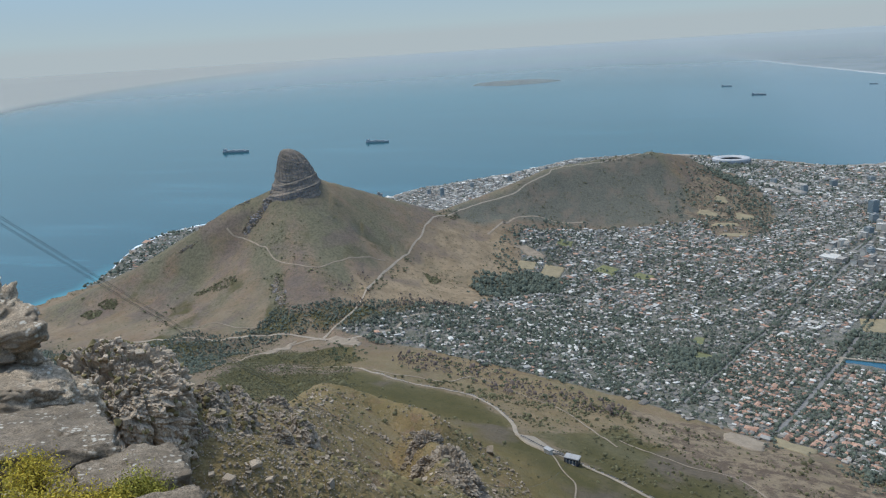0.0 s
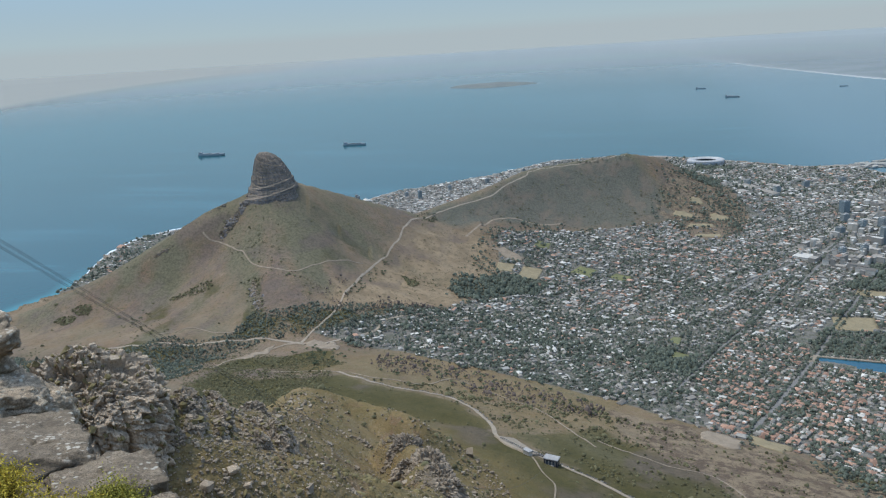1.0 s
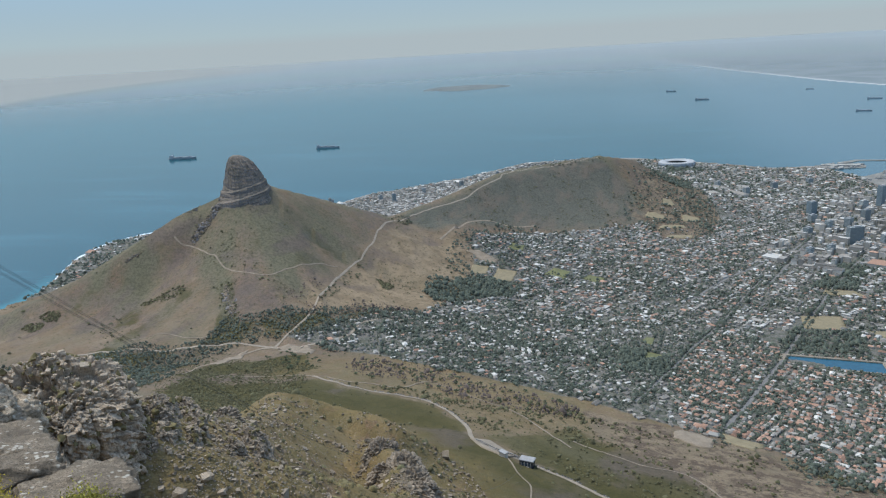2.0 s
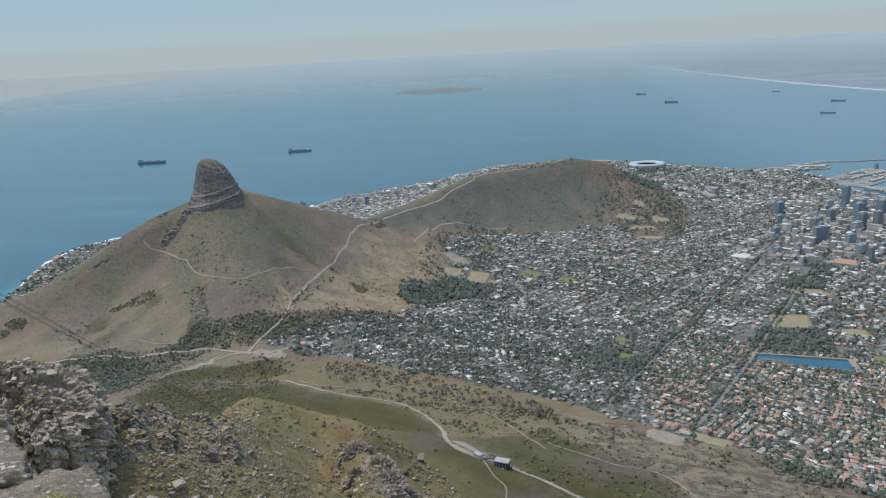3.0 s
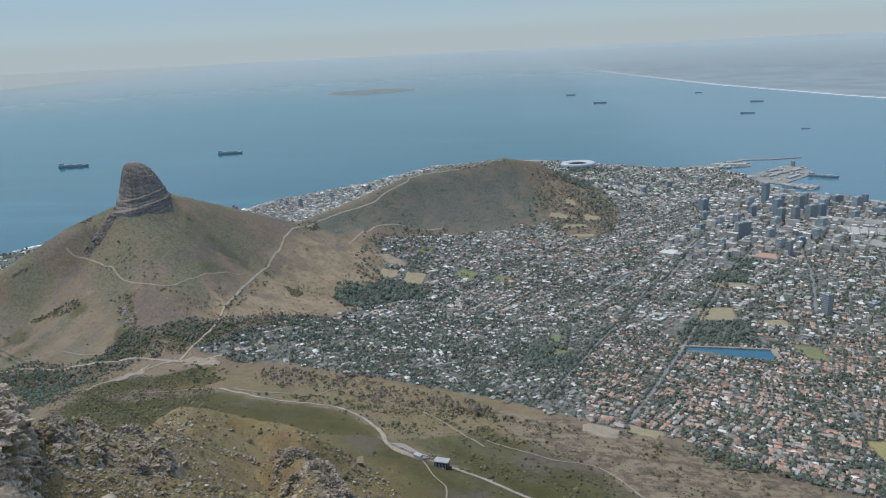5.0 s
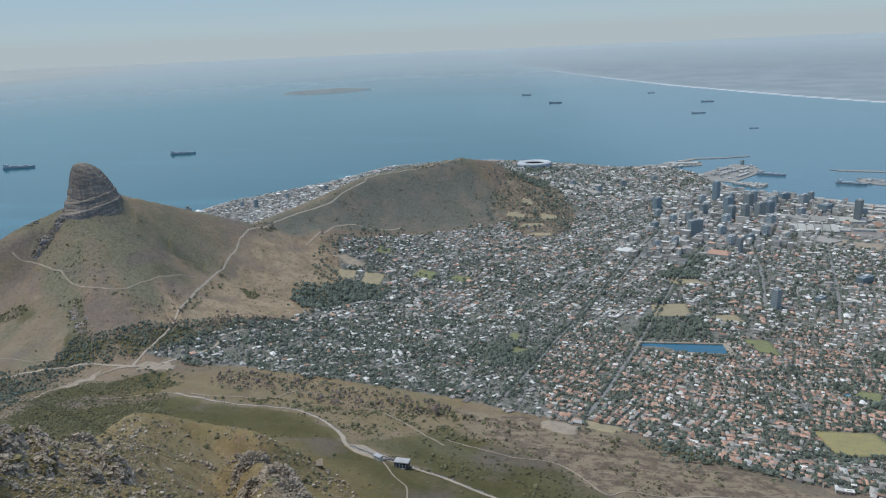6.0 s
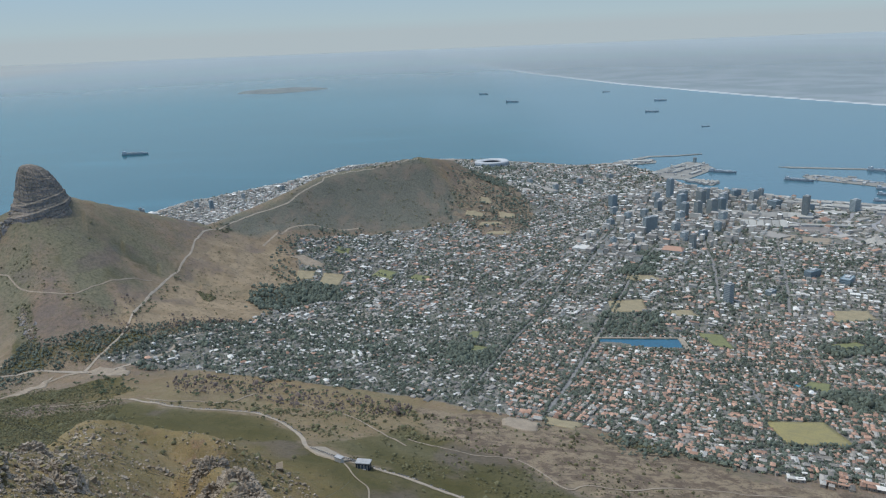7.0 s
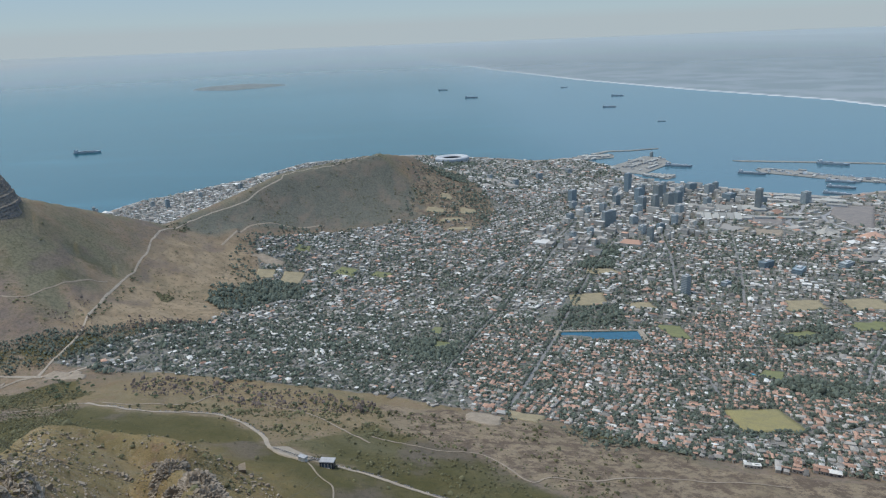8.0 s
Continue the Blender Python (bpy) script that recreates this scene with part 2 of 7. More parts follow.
def ground_material():
    n = Nodes("hillside_ground", 0.95, 0.1)
    big, mid, fine = n.noise(40, 4), n.noise(7, 5, 0.6), n.noise(0.9, 5, 0.65)
    tan = n.mix(n.span(big, 0.35, 0.65), (0.19, 0.142, 0.104), (0.146, 0.113, 0.085))
    tan = n.mix(n.span(mid, 0.4, 0.7, 0, 0.8), tan, (0.19, 0.125, 0.075))
    tan = n.mix(n.span(fine, 0.45, 0.68, 0, 0.75), tan, (0.12, 0.105, 0.055))
    tan = n.mix(n.span(n.noise(2.2, 5, 0.7), 0.54, 0.66, 0, 0.7), tan, (0.085, 0.08, 0.045))
    tan = n.mix(n.span(n.noise(3.1, 5, 0.7, stretch=(1, 0.5, 1)), 0.58, 0.7, 0, 0.4), tan, (0.32, 0.24, 0.165))
    tan = n.mix(n.span(n.noise(0.75, 5, 0.75), 0.55, 0.64, 0, 0.75), tan, (0.08, 0.07, 0.045))
    pale = n.mix(n.span(mid, 0.38, 0.62), (0.262, 0.198, 0.124), (0.20, 0.149, 0.092))
    pale = n.mix(n.span(n.noise(1.6, 5, 0.7), 0.53, 0.62, 0, 0.8), pale, (0.11, 0.09, 0.055))
    tan = n.mix(n.layer("straw"), tan, pale)
    green = n.mix(n.span(mid, 0.35, 0.65), (0.064, 0.057, 0.021), (0.082, 0.070, 0.028))
    green = n.mix(n.span(fine, 0.48, 0.66, 0, 0.6), green, (0.051, 0.049, 0.023))
    bush = n.calc("ADD", n.layer("green"), n.calc("MULTIPLY", n.calc("SUBTRACT", mid, 0.5), 1.1))
    col = n.mix(n.span(bush, 0.35, 0.65), tan, green)
    olive = n.mix(n.span(fine, 0.4, 0.65), (0.15, 0.135, 0.085), (0.10, 0.095, 0.06))
    col = n.mix(n.calc("MULTIPLY", n.layer("olive"), 0.95), col, olive)
    plum = n.mix(n.span(fine, 0.4, 0.65), (0.135, 0.105, 0.088), (0.10, 0.08, 0.068))
    col = n.mix(n.span(n.noise(16, 4, 0.6, stretch=(1, 0.6, 1)), 0.5, 0.66, 0, 0.6), col, plum)
    heath = n.mix(n.span(fine, 0.4, 0.65), (0.120, 0.116, 0.088), (0.082, 0.082, 0.066))
    heath = n.mix(n.span(n.noise(9, 5, 0.65, stretch=(1, 0.45, 1)), 0.46, 0.66, 0, 0.75), heath, (0.15, 0.120, 0.09))
    heathy = n.calc("ADD", n.layer("heath"), n.calc("MULTIPLY", n.calc("SUBTRACT", mid, 0.5), 0.8))
    col = n.mix(n.span(heathy, 0.2, 0.75, 0, 0.95), col, heath)
    straw = n.mix(n.span(mid, 0.4, 0.62), (0.212, 0.150, 0.064), (0.152, 0.110, 0.045))
    straw = n.mix(n.span(n.noise(2.4, 5, 0.65), 0.52, 0.66), straw, (0.17, 0.105, 0.06))
    straw = n.mix(n.span(n.noise(0.3, 5, 0.75), 0.46, 0.62, 0, 0.55), straw, (0.10, 0.09, 0.042))
    straw = n.mix(n.span(n.noise(0.8, 5, 0.7), 0.56, 0.68, 0, 0.6), straw, (0.25, 0.2, 0.13))
    straw = n.mix(n.span(n.noise(5.0, 4, 0.6), 0.46, 0.6, 0, 0.8), straw, (0.155, 0.12, 0.048))
    pebbles = n.calc("MULTIPLY", n.span(n.cells(0.11).outputs[0], 0.42, 0.25), n.span(n.noise(2.5, 4, 0.65), 0.47, 0.58))
    straw = n.mix(n.calc("MULTIPLY", pebbles, 0.8), straw, (0.27, 0.235, 0.18))
    col = n.mix(n.calc("MULTIPLY", n.layer("ochre"), 0.85), col, straw)
    burnt = n.calc("ADD", n.layer("burnt"), n.calc("MULTIPLY", n.calc("SUBTRACT", mid, 0.5), 0.9))
    ash = n.mix(n.span(n.noise(3.0, 6, 0.75), 0.42, 0.58), (0.213, 0.165, 0.107), (0.105, 0.078, 0.054))
    ash = n.mix(n.span(n.noise(0.55, 5, 0.75), 0.53, 0.62, 0, 0.8), ash, (0.075, 0.055, 0.048))
    ash = n.mix(n.span(n.noise(0.8, 5, 0.75, stretch=(1, 1.4, 1)), 0.58, 0.68, 0, 0.7), ash, (0.30, 0.235, 0.17))
    ash = n.mix(n.span(n.noise(7.5, 5, 0.65), 0.52, 0.64, 0, 0.6), ash, (0.19, 0.15, 0.095))
    col = n.mix(n.span(burnt, 0.4, 0.6), col, ash)
    town = n.mix(n.span(n.noise(3.0, 3), 0.4, 0.6), (0.15, 0.14, 0.118), (0.092, 0.094, 0.068))
    town = n.mix(n.span(fine, 0.5, 0.62), town, (0.18, 0.165, 0.14))
    col = n.mix(n.span(n.layer("town"), 0.35, 0.65), col, town)
    # far coastal land: distance haze is put into its grey-blue base colour
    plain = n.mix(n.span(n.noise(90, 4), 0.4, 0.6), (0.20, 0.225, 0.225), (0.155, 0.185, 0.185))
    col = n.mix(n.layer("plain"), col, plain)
    col = n.mix(n.layer("sand"), col, (0.50, 0.49, 0.46))
    stone = n.mix(n.span(n.noise(0.35, 5, 0.7), 0.4, 0.62), (0.24, 0.22, 0.195), (0.11, 0.10, 0.09))
    rocky = n.calc("ADD", n.layer("rock"), n.calc("MULTIPLY", n.calc("SUBTRACT", n.noise(1.6, 5, 0.7), 0.5), 1.5))
    col = n.mix(n.span(rocky, 0.5, 0.7), col, stone)
    n.bump(n.calc("ADD", n.calc("ADD", fine, n.noise(0.25, 3)), n.calc("MULTIPLY", mid, 5.0)), 0.5, 0.4)
    return n.done(col)


def simple(name, a, b, size, rough=0.9, spec=0.2, bump=0.0, fine=None, vary=0.0, island=False, metal=0.0):
    """Two colours in lumps of that size, a finer grain, and a shift from piece to piece."""
    n = Nodes(name, rough, spec, metal)
    big, small = n.noise(size, 4), n.noise(fine or size / 7, 4, 0.65)
    col = n.mix(n.span(big, 0.35, 0.65), a, b)
    col = n.mix(n.span(small, 0.4, 0.7, 0, 0.45), col, tuple(0.55 * c for c in b))
    if vary:
        r = n.island() if island else n.chance()
        col = n.mix(vary, col, n.ramp(r, [(0.0, tuple(0.45 * c for c in a)), (0.5, a), (1.0, tuple(min(0.85, 1.5 * c) for c in a))]))
    if bump:
        n.bump(small, 0.6, bump)
    return n.done(col)


def sea_material():
    n = Nodes("sea_water", 0.14, 0.13)
    n.out.inputs["IOR"].default_value = 1.33
    deep = n.mix(n.span(n.noise(260, 4), 0.35, 0.7), (0.010, 0.060, 0.072), (0.015, 0.068, 0.082))
    deep = n.mix(n.span(n.noise(60, 5, 0.6, stretch=(0.25, 1.6, 1)), 0.5, 0.75, 0, 0.35), deep, (0.052, 0.165, 0.2))
    # haze over distant and eastern water is put into the sea's colour
    hazy_offing = n.mix(n.layer("bay"), (0.008, 0.080, 0.098), (0.072, 0.126, 0.15))
    deep = n.mix(n.layer("open"), deep, hazy_offing)
    col = n.mix(n.layer("shallow"), deep, (0.05, 0.245, 0.275))
    foam = n.calc("ADD", n.layer("foam"), n.calc("SUBTRACT", n.noise(5.0, 5, 0.7), 0.5))
    col = n.mix(n.span(foam, 0.75, 0.95), col, (0.72, 0.76, 0.76))
    n.bump(n.noise(3.0, 4, 0.6), 0.12, 0.3)
    return n.done(col)


def rock_material(name, light, dark, size, lichen=0.0, strata=None, even=0.35):
    n = Nodes(name, 0.92, 0.2)
    n.where = n.t.nodes.new("ShaderNodeNewGeometry").outputs["Position"]
    big, mid, fine = n.noise(size * 5, 3), n.noise(size, 5, 0.65), n.noise(size / 8, 4, 0.7)
    col = n.mix(n.span(big, 0.35, 0.65), light, tuple(0.75 * c for c in light))
    col = n.mix(n.span(mid, 0.44, 0.6), col, dark)
    col = n.mix(n.span(fine, 0.47, 0.58, 0, 0.9), col, tuple(0.55 * c for c in dark))
    col = n.mix(n.span(n.noise(size / 3, 4, 0.7), 0.52, 0.68, 0, 0.5), col, tuple(min(1.0, 1.5 * c) for c in light))
    col = n.mix(n.span(n.noise(size * 2.2, 4, 0.6), 0.58, 0.7, 0, 0.5), col, (0.20, 0.145, 0.085))
    if strata:
        axes = n.t.nodes.new("ShaderNodeSeparateXYZ")
        n.t.links.new(n.where, axes.inputs[0])
        level = n.calc("SUBTRACT", axes.outputs[2], n.calc("ADD", n.calc("MULTIPLY", axes.outputs[0], strata[0]), n.calc("MULTIPLY", axes.outputs[1], strata[1])))
        bands = n.t.nodes.new("ShaderNodeTexNoise")
        bands.noise_dimensions = "1D"
        bands.inputs["Scale"].default_value = strata[2]
        bands.inputs["Detail"].default_value = 2.0
        n.t.links.new(n.calc("ADD", level, n.calc("MULTIPLY", mid, 0.8)), bands.inputs["W"])
        col = n.mix(n.span(bands.outputs[0], 0.46, 0.56, 0, 0.6), col, tuple(0.5 * c for c in dark))
        col = n.mix(n.span(bands.outputs[0], 0.46, 0.36, 0, 0.5), col, tuple(1.3 * c for c in light))
    if lichen:
        col = n.mix(n.span(n.noise(size * 3.5, 5, 0.7), 0.48, 0.56, 0, 0.55), col, tuple(0.8 * c for c in dark))
        col = n.mix(n.span(n.noise(size * 9, 5, 0.7), 0.48, 0.62, 0, 0.6), col, tuple(0.55 * c for c in dark))
        spots = n.cells(size * 0.5)
        spot = n.calc("MULTIPLY", n.span(spots.outputs[0], 0.42, 0.2), n.span(n.noise(size * 2.5, 3), 0.5, 0.6))
        col = n.mix(n.calc("MULTIPLY", spot, lichen), col, (0.56, 0.52, 0.425))
    col = n.mix(even, col, n.ramp(n.island(), [(0.0, tuple(0.4 * c for c in light)), (0.5, tuple(0.8 * c for c in light)), (1.0, tuple(1.25 * c for c in light))]))
    n.bump(n.calc("ADD", mid, n.calc("MULTIPLY", fine, 0.6)), 0.7, size * 0.3)
    return n.done(col)


def peak_material():
    """Grey-brown rock on the cliffs; dry brown scrub wherever the face leans back."""
    n = Nodes("banded_peak_face", 0.95, 0.1)
    geo = n.t.nodes.new("ShaderNodeNewGeometry")
    n.where = geo.outputs["Position"]
    axes = n.t.nodes.new("ShaderNodeSeparateXYZ")
    n.t.links.new(geo.outputs["Normal"], axes.inputs[0])
    mid, fine = n.noise(2.2, 5, 0.65), n.noise(0.5, 5, 0.7)
    rock = n.mix(n.span(mid, 0.38, 0.62), (0.24, 0.222, 0.205), (0.17, 0.162, 0.158))
    rock = n.mix(n.span(fine, 0.48, 0.62, 0, 0.6), rock, (0.095, 0.09, 0.088))
    rock = n.mix(n.span(n.noise(1.1, 4, 0.7, stretch=(1, 1, 0.15)), 0.56, 0.68, 0, 0.5), rock, (0.30, 0.27, 0.235))
    scrub = n.mix(n.span(mid, 0.4, 0.62), (0.235, 0.19, 0.15), (0.165, 0.145, 0.112))
    scrub = n.mix(n.span(fine, 0.46, 0.6, 0, 0.6), scrub, (0.10, 0.09, 0.07))
    lean = n.calc("ADD", axes.outputs[2], n.calc("MULTIPLY", n.calc("SUBTRACT", n.noise(1.4, 4, 0.65), 0.5), 0.4))
    n.bump(n.calc("ADD", mid, fine), 0.6, 0.5)
    return n.done(n.mix(n.span(lean, 0.10, 0.30), rock, scrub))


GROUND = ground_material()
PEAK_FACE = peak_material()
SEA = sea_material()
CRAG = rock_material("weathered_sandstone", (0.62, 0.495, 0.355), (0.36, 0.287, 0.205), 0.35, 0.3)
BOULDER = rock_material("lichen_sandstone", (0.285, 0.226, 0.157), (0.142, 0.112, 0.077), 0.022, 0.9, even=0.1)
# pale stone, its colour lightened further to offset shade on the near side
PALE_BOULDER = rock_material("pale_lichen_sandstone", (0.55, 0.435, 0.30), (0.265, 0.205, 0.138), 0.024, 0.9, even=0.1)
PEAK_ROCK = rock_material("banded_peak_rock", (0.25, 0.225, 0.20), (0.175, 0.16, 0.145), 2.4, strata=(0.167, 0.091, 0.55))
ASPHALT = simple("pale_asphalt", (0.32, 0.265, 0.195), (0.265, 0.22, 0.163), 3.0)
STREET = simple("grey_street_asphalt", (0.20, 0.19, 0.17), (0.165, 0.155, 0.14), 3.0)
TRACK = simple("sandy_track", (0.28, 0.225, 0.16), (0.225, 0.18, 0.128), 2.0)
FREEWAY = simple("worn_freeway_surface", (0.27, 0.255, 0.235), (0.22, 0.21, 0.195), 4.0)
RAIL_BED = simple("railway_ballast", (0.215, 0.185, 0.155), (0.17, 0.15, 0.13), 3.0)
CONCRETE = simple("concrete", (0.42, 0.41, 0.39), (0.33, 0.32, 0.30), 2.0)
WALLS = simple("painted_plaster_walls", (0.43, 0.39, 0.325), (0.35, 0.32, 0.275), 1.2, vary=0.75, island=True)
TILES = simple("terracotta_roof_tiles", (0.335, 0.205, 0.142), (0.272, 0.172, 0.12), 0.8, vary=0.7, island=True)
SHEET = simple("grey_sheet_roof", (0.25, 0.226, 0.19), (0.20, 0.182, 0.155), 0.8, rough=0.85, vary=0.85, island=True)
PALE = simple("white_painted_roof", (0.48, 0.455, 0.40), (0.40, 0.38, 0.335), 0.8, vary=0.6, island=True)
LEAF = simple("tree_leaves", (0.088, 0.10, 0.074), (0.07, 0.082, 0.06), 0.6, vary=0.7, island=True)
SCRUB = simple("fynbos_scrub", (0.105, 0.098, 0.05), (0.08, 0.075, 0.04), 0.4, vary=0.7, island=True)
LAWN = simple("watered_lawn", (0.172, 0.17, 0.075), (0.14, 0.142, 0.066), 2.0)
YELLOW_LAWN = simple("half_watered_turf", (0.245, 0.207, 0.085), (0.21, 0.178, 0.085), 2.5)
TURQUOISE = simple("pool_water", (0.05, 0.24, 0.33), (0.045, 0.21, 0.30), 1.0, rough=0.2, spec=0.4)
DRY_LAWN = simple("dry_sports_turf", (0.27, 0.22, 0.13), (0.225, 0.185, 0.11), 2.5)

# ---------------------------------------------------------------- districts (plan polygons)
BOWL = [(-92, 181), (-66, 176), (-45, 168), (-24, 163), (-8, 157), (8, 148), (24, 143), (36, 134), (44, 124), (49, 119), (55, 114), (64, 110.5), (84, 108), (118, 116), (180, 130),
        (420, 150), (520, 300), (400, 440), (256, 414), (215, 440), (189, 460), (172, 480), (160, 500), (156, 546), (140, 585), (109, 582), (84, 598),
        (20, 634), (-10, 600), (30, 560), (40, 520), (36, 470), (24, 430), (16, 395), (0, 380), (-16, 372), (-34, 358), (-52, 345), (-66, 322),
        (-60, 296), (-52, 268), (-58, 240), (-66, 222), (-74, 208), (-84, 192)]
SEASIDE = [(-186, 462), (-176, 500), (-118, 558), (-78, 622), (-20, 640), (5, 600), (0, 545), (-24, 500), (-60, 455), (-96, 405), (-130, 395), (-160, 420)]
COVE = [(-262, 262), (-268, 293), (-288, 337), (-292, 368), (-284, 384), (-262, 372), (-248, 330), (-244, 285)]
BURNT = [(-8, 150), (10, 144), (24, 138), (34, 127), (44, 119), (50, 110), (62, 104), (84, 101), (130, 104), (130, 84), (68, 90), (45, 94), (22, 97), (16, 102), (13, 114), (6, 121), (-4, 130)]
WOOD = [(-220, 140), (-190, 166), (-144, 165), (-132, 169), (-119, 171), (-116, 177), (-118, 189), (-104, 189), (-93, 200), (-86, 205), (-78, 212), (-66, 227), (-62, 214), (-80, 188),
        (-97, 178), (-104, 173), (-109, 165), (-107, 150), (-102, 129), (-130, 110), (-200, 110)]
CORRIDOR = [(-113, 166), (-104, 172), (-96, 150), (-98, 132), (-104, 130), (-108, 150)]
DARK_SLOPE = [(-98, 148), (-70, 144), (-60, 125), (-56, 112), (-70, 104), (-92, 115), (-99, 130)]
SHRUBS = [(-104, 163), (-89, 164), (-81, 168), (-70, 152), (-74, 145), (-91, 147), (-93, 138), (-85, 134), (-62, 108), (-70, 104), (-92, 122), (-103, 146)]
DRY_SLOPE = [(-64, 150), (-46, 142), (-22, 138), (-8, 134), (-8, 150), (-26, 160), (-48, 168), (-66, 168)]
TERRACE = [(2, 395), (6, 470), (20, 505), (30, 530), (44, 500), (48, 470), (52, 440), (53, 405), (44, 378), (36, 366), (22, 366), (12, 384)]
GREEN_SLOPE = [(-66, 141), (-56, 136), (-40, 134), (-30, 125), (-24, 112), (-14, 102), (0, 94), (8, 86), (-4, 72), (-16, 78), (-26, 90), (-40, 104), (-56, 112), (-70, 110), (-84, 124), (-80, 140)]
GREEN_LOWER = [(-22, 118), (-8, 132), (2, 122), (12, 112), (18, 100), (24, 86), (6, 84), (-8, 100)]
GREEN_HILL = [(-96, 333), (-80, 357), (-68, 390), (-57, 407), (-40, 427), (-14, 447), (-4, 441), (2, 436), (8, 424), (14, 406), (8, 392), (-16, 374), (-37, 362), (-60, 345), (-72, 338), (-82, 320), (-98, 322)]
EAST_FLANK = [(-98, 200), (-96, 300), (-74, 318), (-62, 300), (-52, 268), (-58, 240), (-70, 212), (-84, 200)]
LEFT_FLANK = [(-275, 190), (-225, 225), (-165, 246), (-150, 226), (-156, 195), (-200, 165)]
GREEN_FLANK = [(-132, 240), (-110, 236), (-98, 250), (-90, 275), (-104, 285), (-118, 268)]

# darker growth in the hollows of the hill: course and half width
HOLLOWS = [([(-139.2, 164.0), (-142.7, 182.0), (-141.8, 196.7), (-140.8, 205.2)], 6), ([(-167, 223), (-166, 215), (-153, 192)], 7), ([(-113, 252), (-106, 251), (-101, 251)], 4), ([(-125, 208), (-118, 197), (-113, 185)], 3), ([(-147, 209), (-138, 205)], 5), ([(-182, 221), (-182, 215), (-185, 210)], 4), ([(-119, 228), (-111, 228), (-104, 232)], 8), ([(-127, 238), (-118, 240)], 6)]


def polar_ground():
    """The ground: one sheet with its rings centred on the origin, finer towards the north."""
    az = np.radians(np.concatenate([np.arange(-180, -57, 6.0), np.arange(-57, 46, 0.17), np.arange(46, 180, 6.0)]))
    r = np.concatenate([[0.0, 0.06, 0.12, 0.18, 0.24, 0.32, 0.44, 0.6, 0.8, 1.0, 1.4, 2.0, 2.5], 3.0 * np.exp(np.arange(0, 500) * 0.015)])
    r = np.minimum(r, 5300)
    A, R = np.meshgrid(az, r, indexing="ij")
    X, Y = R * np.sin(A), R * np.cos(A)
    x, y = X.ravel(), Y.ravel()
    z = land(x, y)
    na, nr = A.shape
    grid = z.reshape(na, nr)
    GRID.update(a=np.append(np.degrees(az), 180.0), r=r, z=np.vstack([grid, grid[:1]]))
    i, j = np.meshgrid(np.arange(na), np.arange(nr - 1), indexing="ij")
    i2 = (i + 1) % na
    quads = np.stack([i * nr + j, i * nr + j + 1, i2 * nr + j + 1, i2 * nr + j], -1).reshape(-1, 4)
    quads = quads[(z[quads] > -1.45).any(1)]
    used = np.unique(quads)
    back = np.full(len(z), -1)
    back[used] = np.arange(len(used))
    x, y, z = x[used], y[used], z[used]
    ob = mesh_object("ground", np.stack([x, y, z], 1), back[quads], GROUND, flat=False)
    soft = lambda poly, w: smooth(-w, w, np.where(inside(poly, x, y), 1, -1) * line_distance(poly, x, y, True)[0])
    shore, _ = line_distance(COAST, x, y, True)
    hollows = np.maximum.reduce([smooth(w * 1.3, w * 0.2, line_distance(line, x, y)[0] + 0.4 * w * fbm(x, y, 9, 3, 23)) for line, w in HOLLOWS])
    layer(ob, "town", np.maximum.reduce([soft(BOWL, 2.0), soft(SEASIDE, 3.0), soft(COVE, 4.0), 0.0 * y]) * (1 - soft(TERRACE, 4)))
    # where the ground's colour carries the painted distance haze
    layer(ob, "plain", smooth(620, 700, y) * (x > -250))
    layer(ob, "straw", np.clip(soft(EAST_FLANK, 6) + 0.55 * soft(DRY_SLOPE, 5) + 0.45 * smooth(0.02, 0.42, fbm(x * 0.6 + y * 0.8, (y * 0.6 - x * 0.8) * 0.35, 34, 4, 29) + 0.25 * smooth(34, 12, z)) * (1 - hollows) * smooth(-60, -90, x) * smooth(160, 180, y), 0, 1))
    layer(ob, "burnt", np.maximum(soft(BURNT, 6.0), 0.55 * soft(TERRACE, 8.0)))
    layer(ob, "heath", np.clip(soft(GREEN_HILL, 9) + 0.25 * soft(GREEN_FLANK, 10) + 0.22 * hollows, 0, 1))
    layer(ob, "ochre", smooth(26, 10, np.minimum(line_distance(SHOULDER, x, y)[0] + 4, np.minimum(line_distance(SPUR, x, y)[0] - 0.05 * y, line_distance(SPUR_SIDE, x, y)[0]))) * smooth(125, 100, y) + 0.55 * smooth(62, 40, np.hypot(x + 40, y - 130)) * smooth(90, 130, y) * (1 - np.clip(soft(GREEN_SLOPE, 4) + soft(DARK_SLOPE, 4) + soft(GREEN_LOWER, 4) + soft(WOOD, 4), 0, 1)))
    d, top = line_distance(HILL, x, y)
    streak = fbm(x * 0.6 + y * 0.8, (y * 0.6 - x * 0.8) * 0.3, 9, 4, 13)
    ribs = hill_ribs(np.arctan2(x - PEAK[0], y - PEAK[1]), np.hypot(x - PEAK[0], y - PEAK[1]))
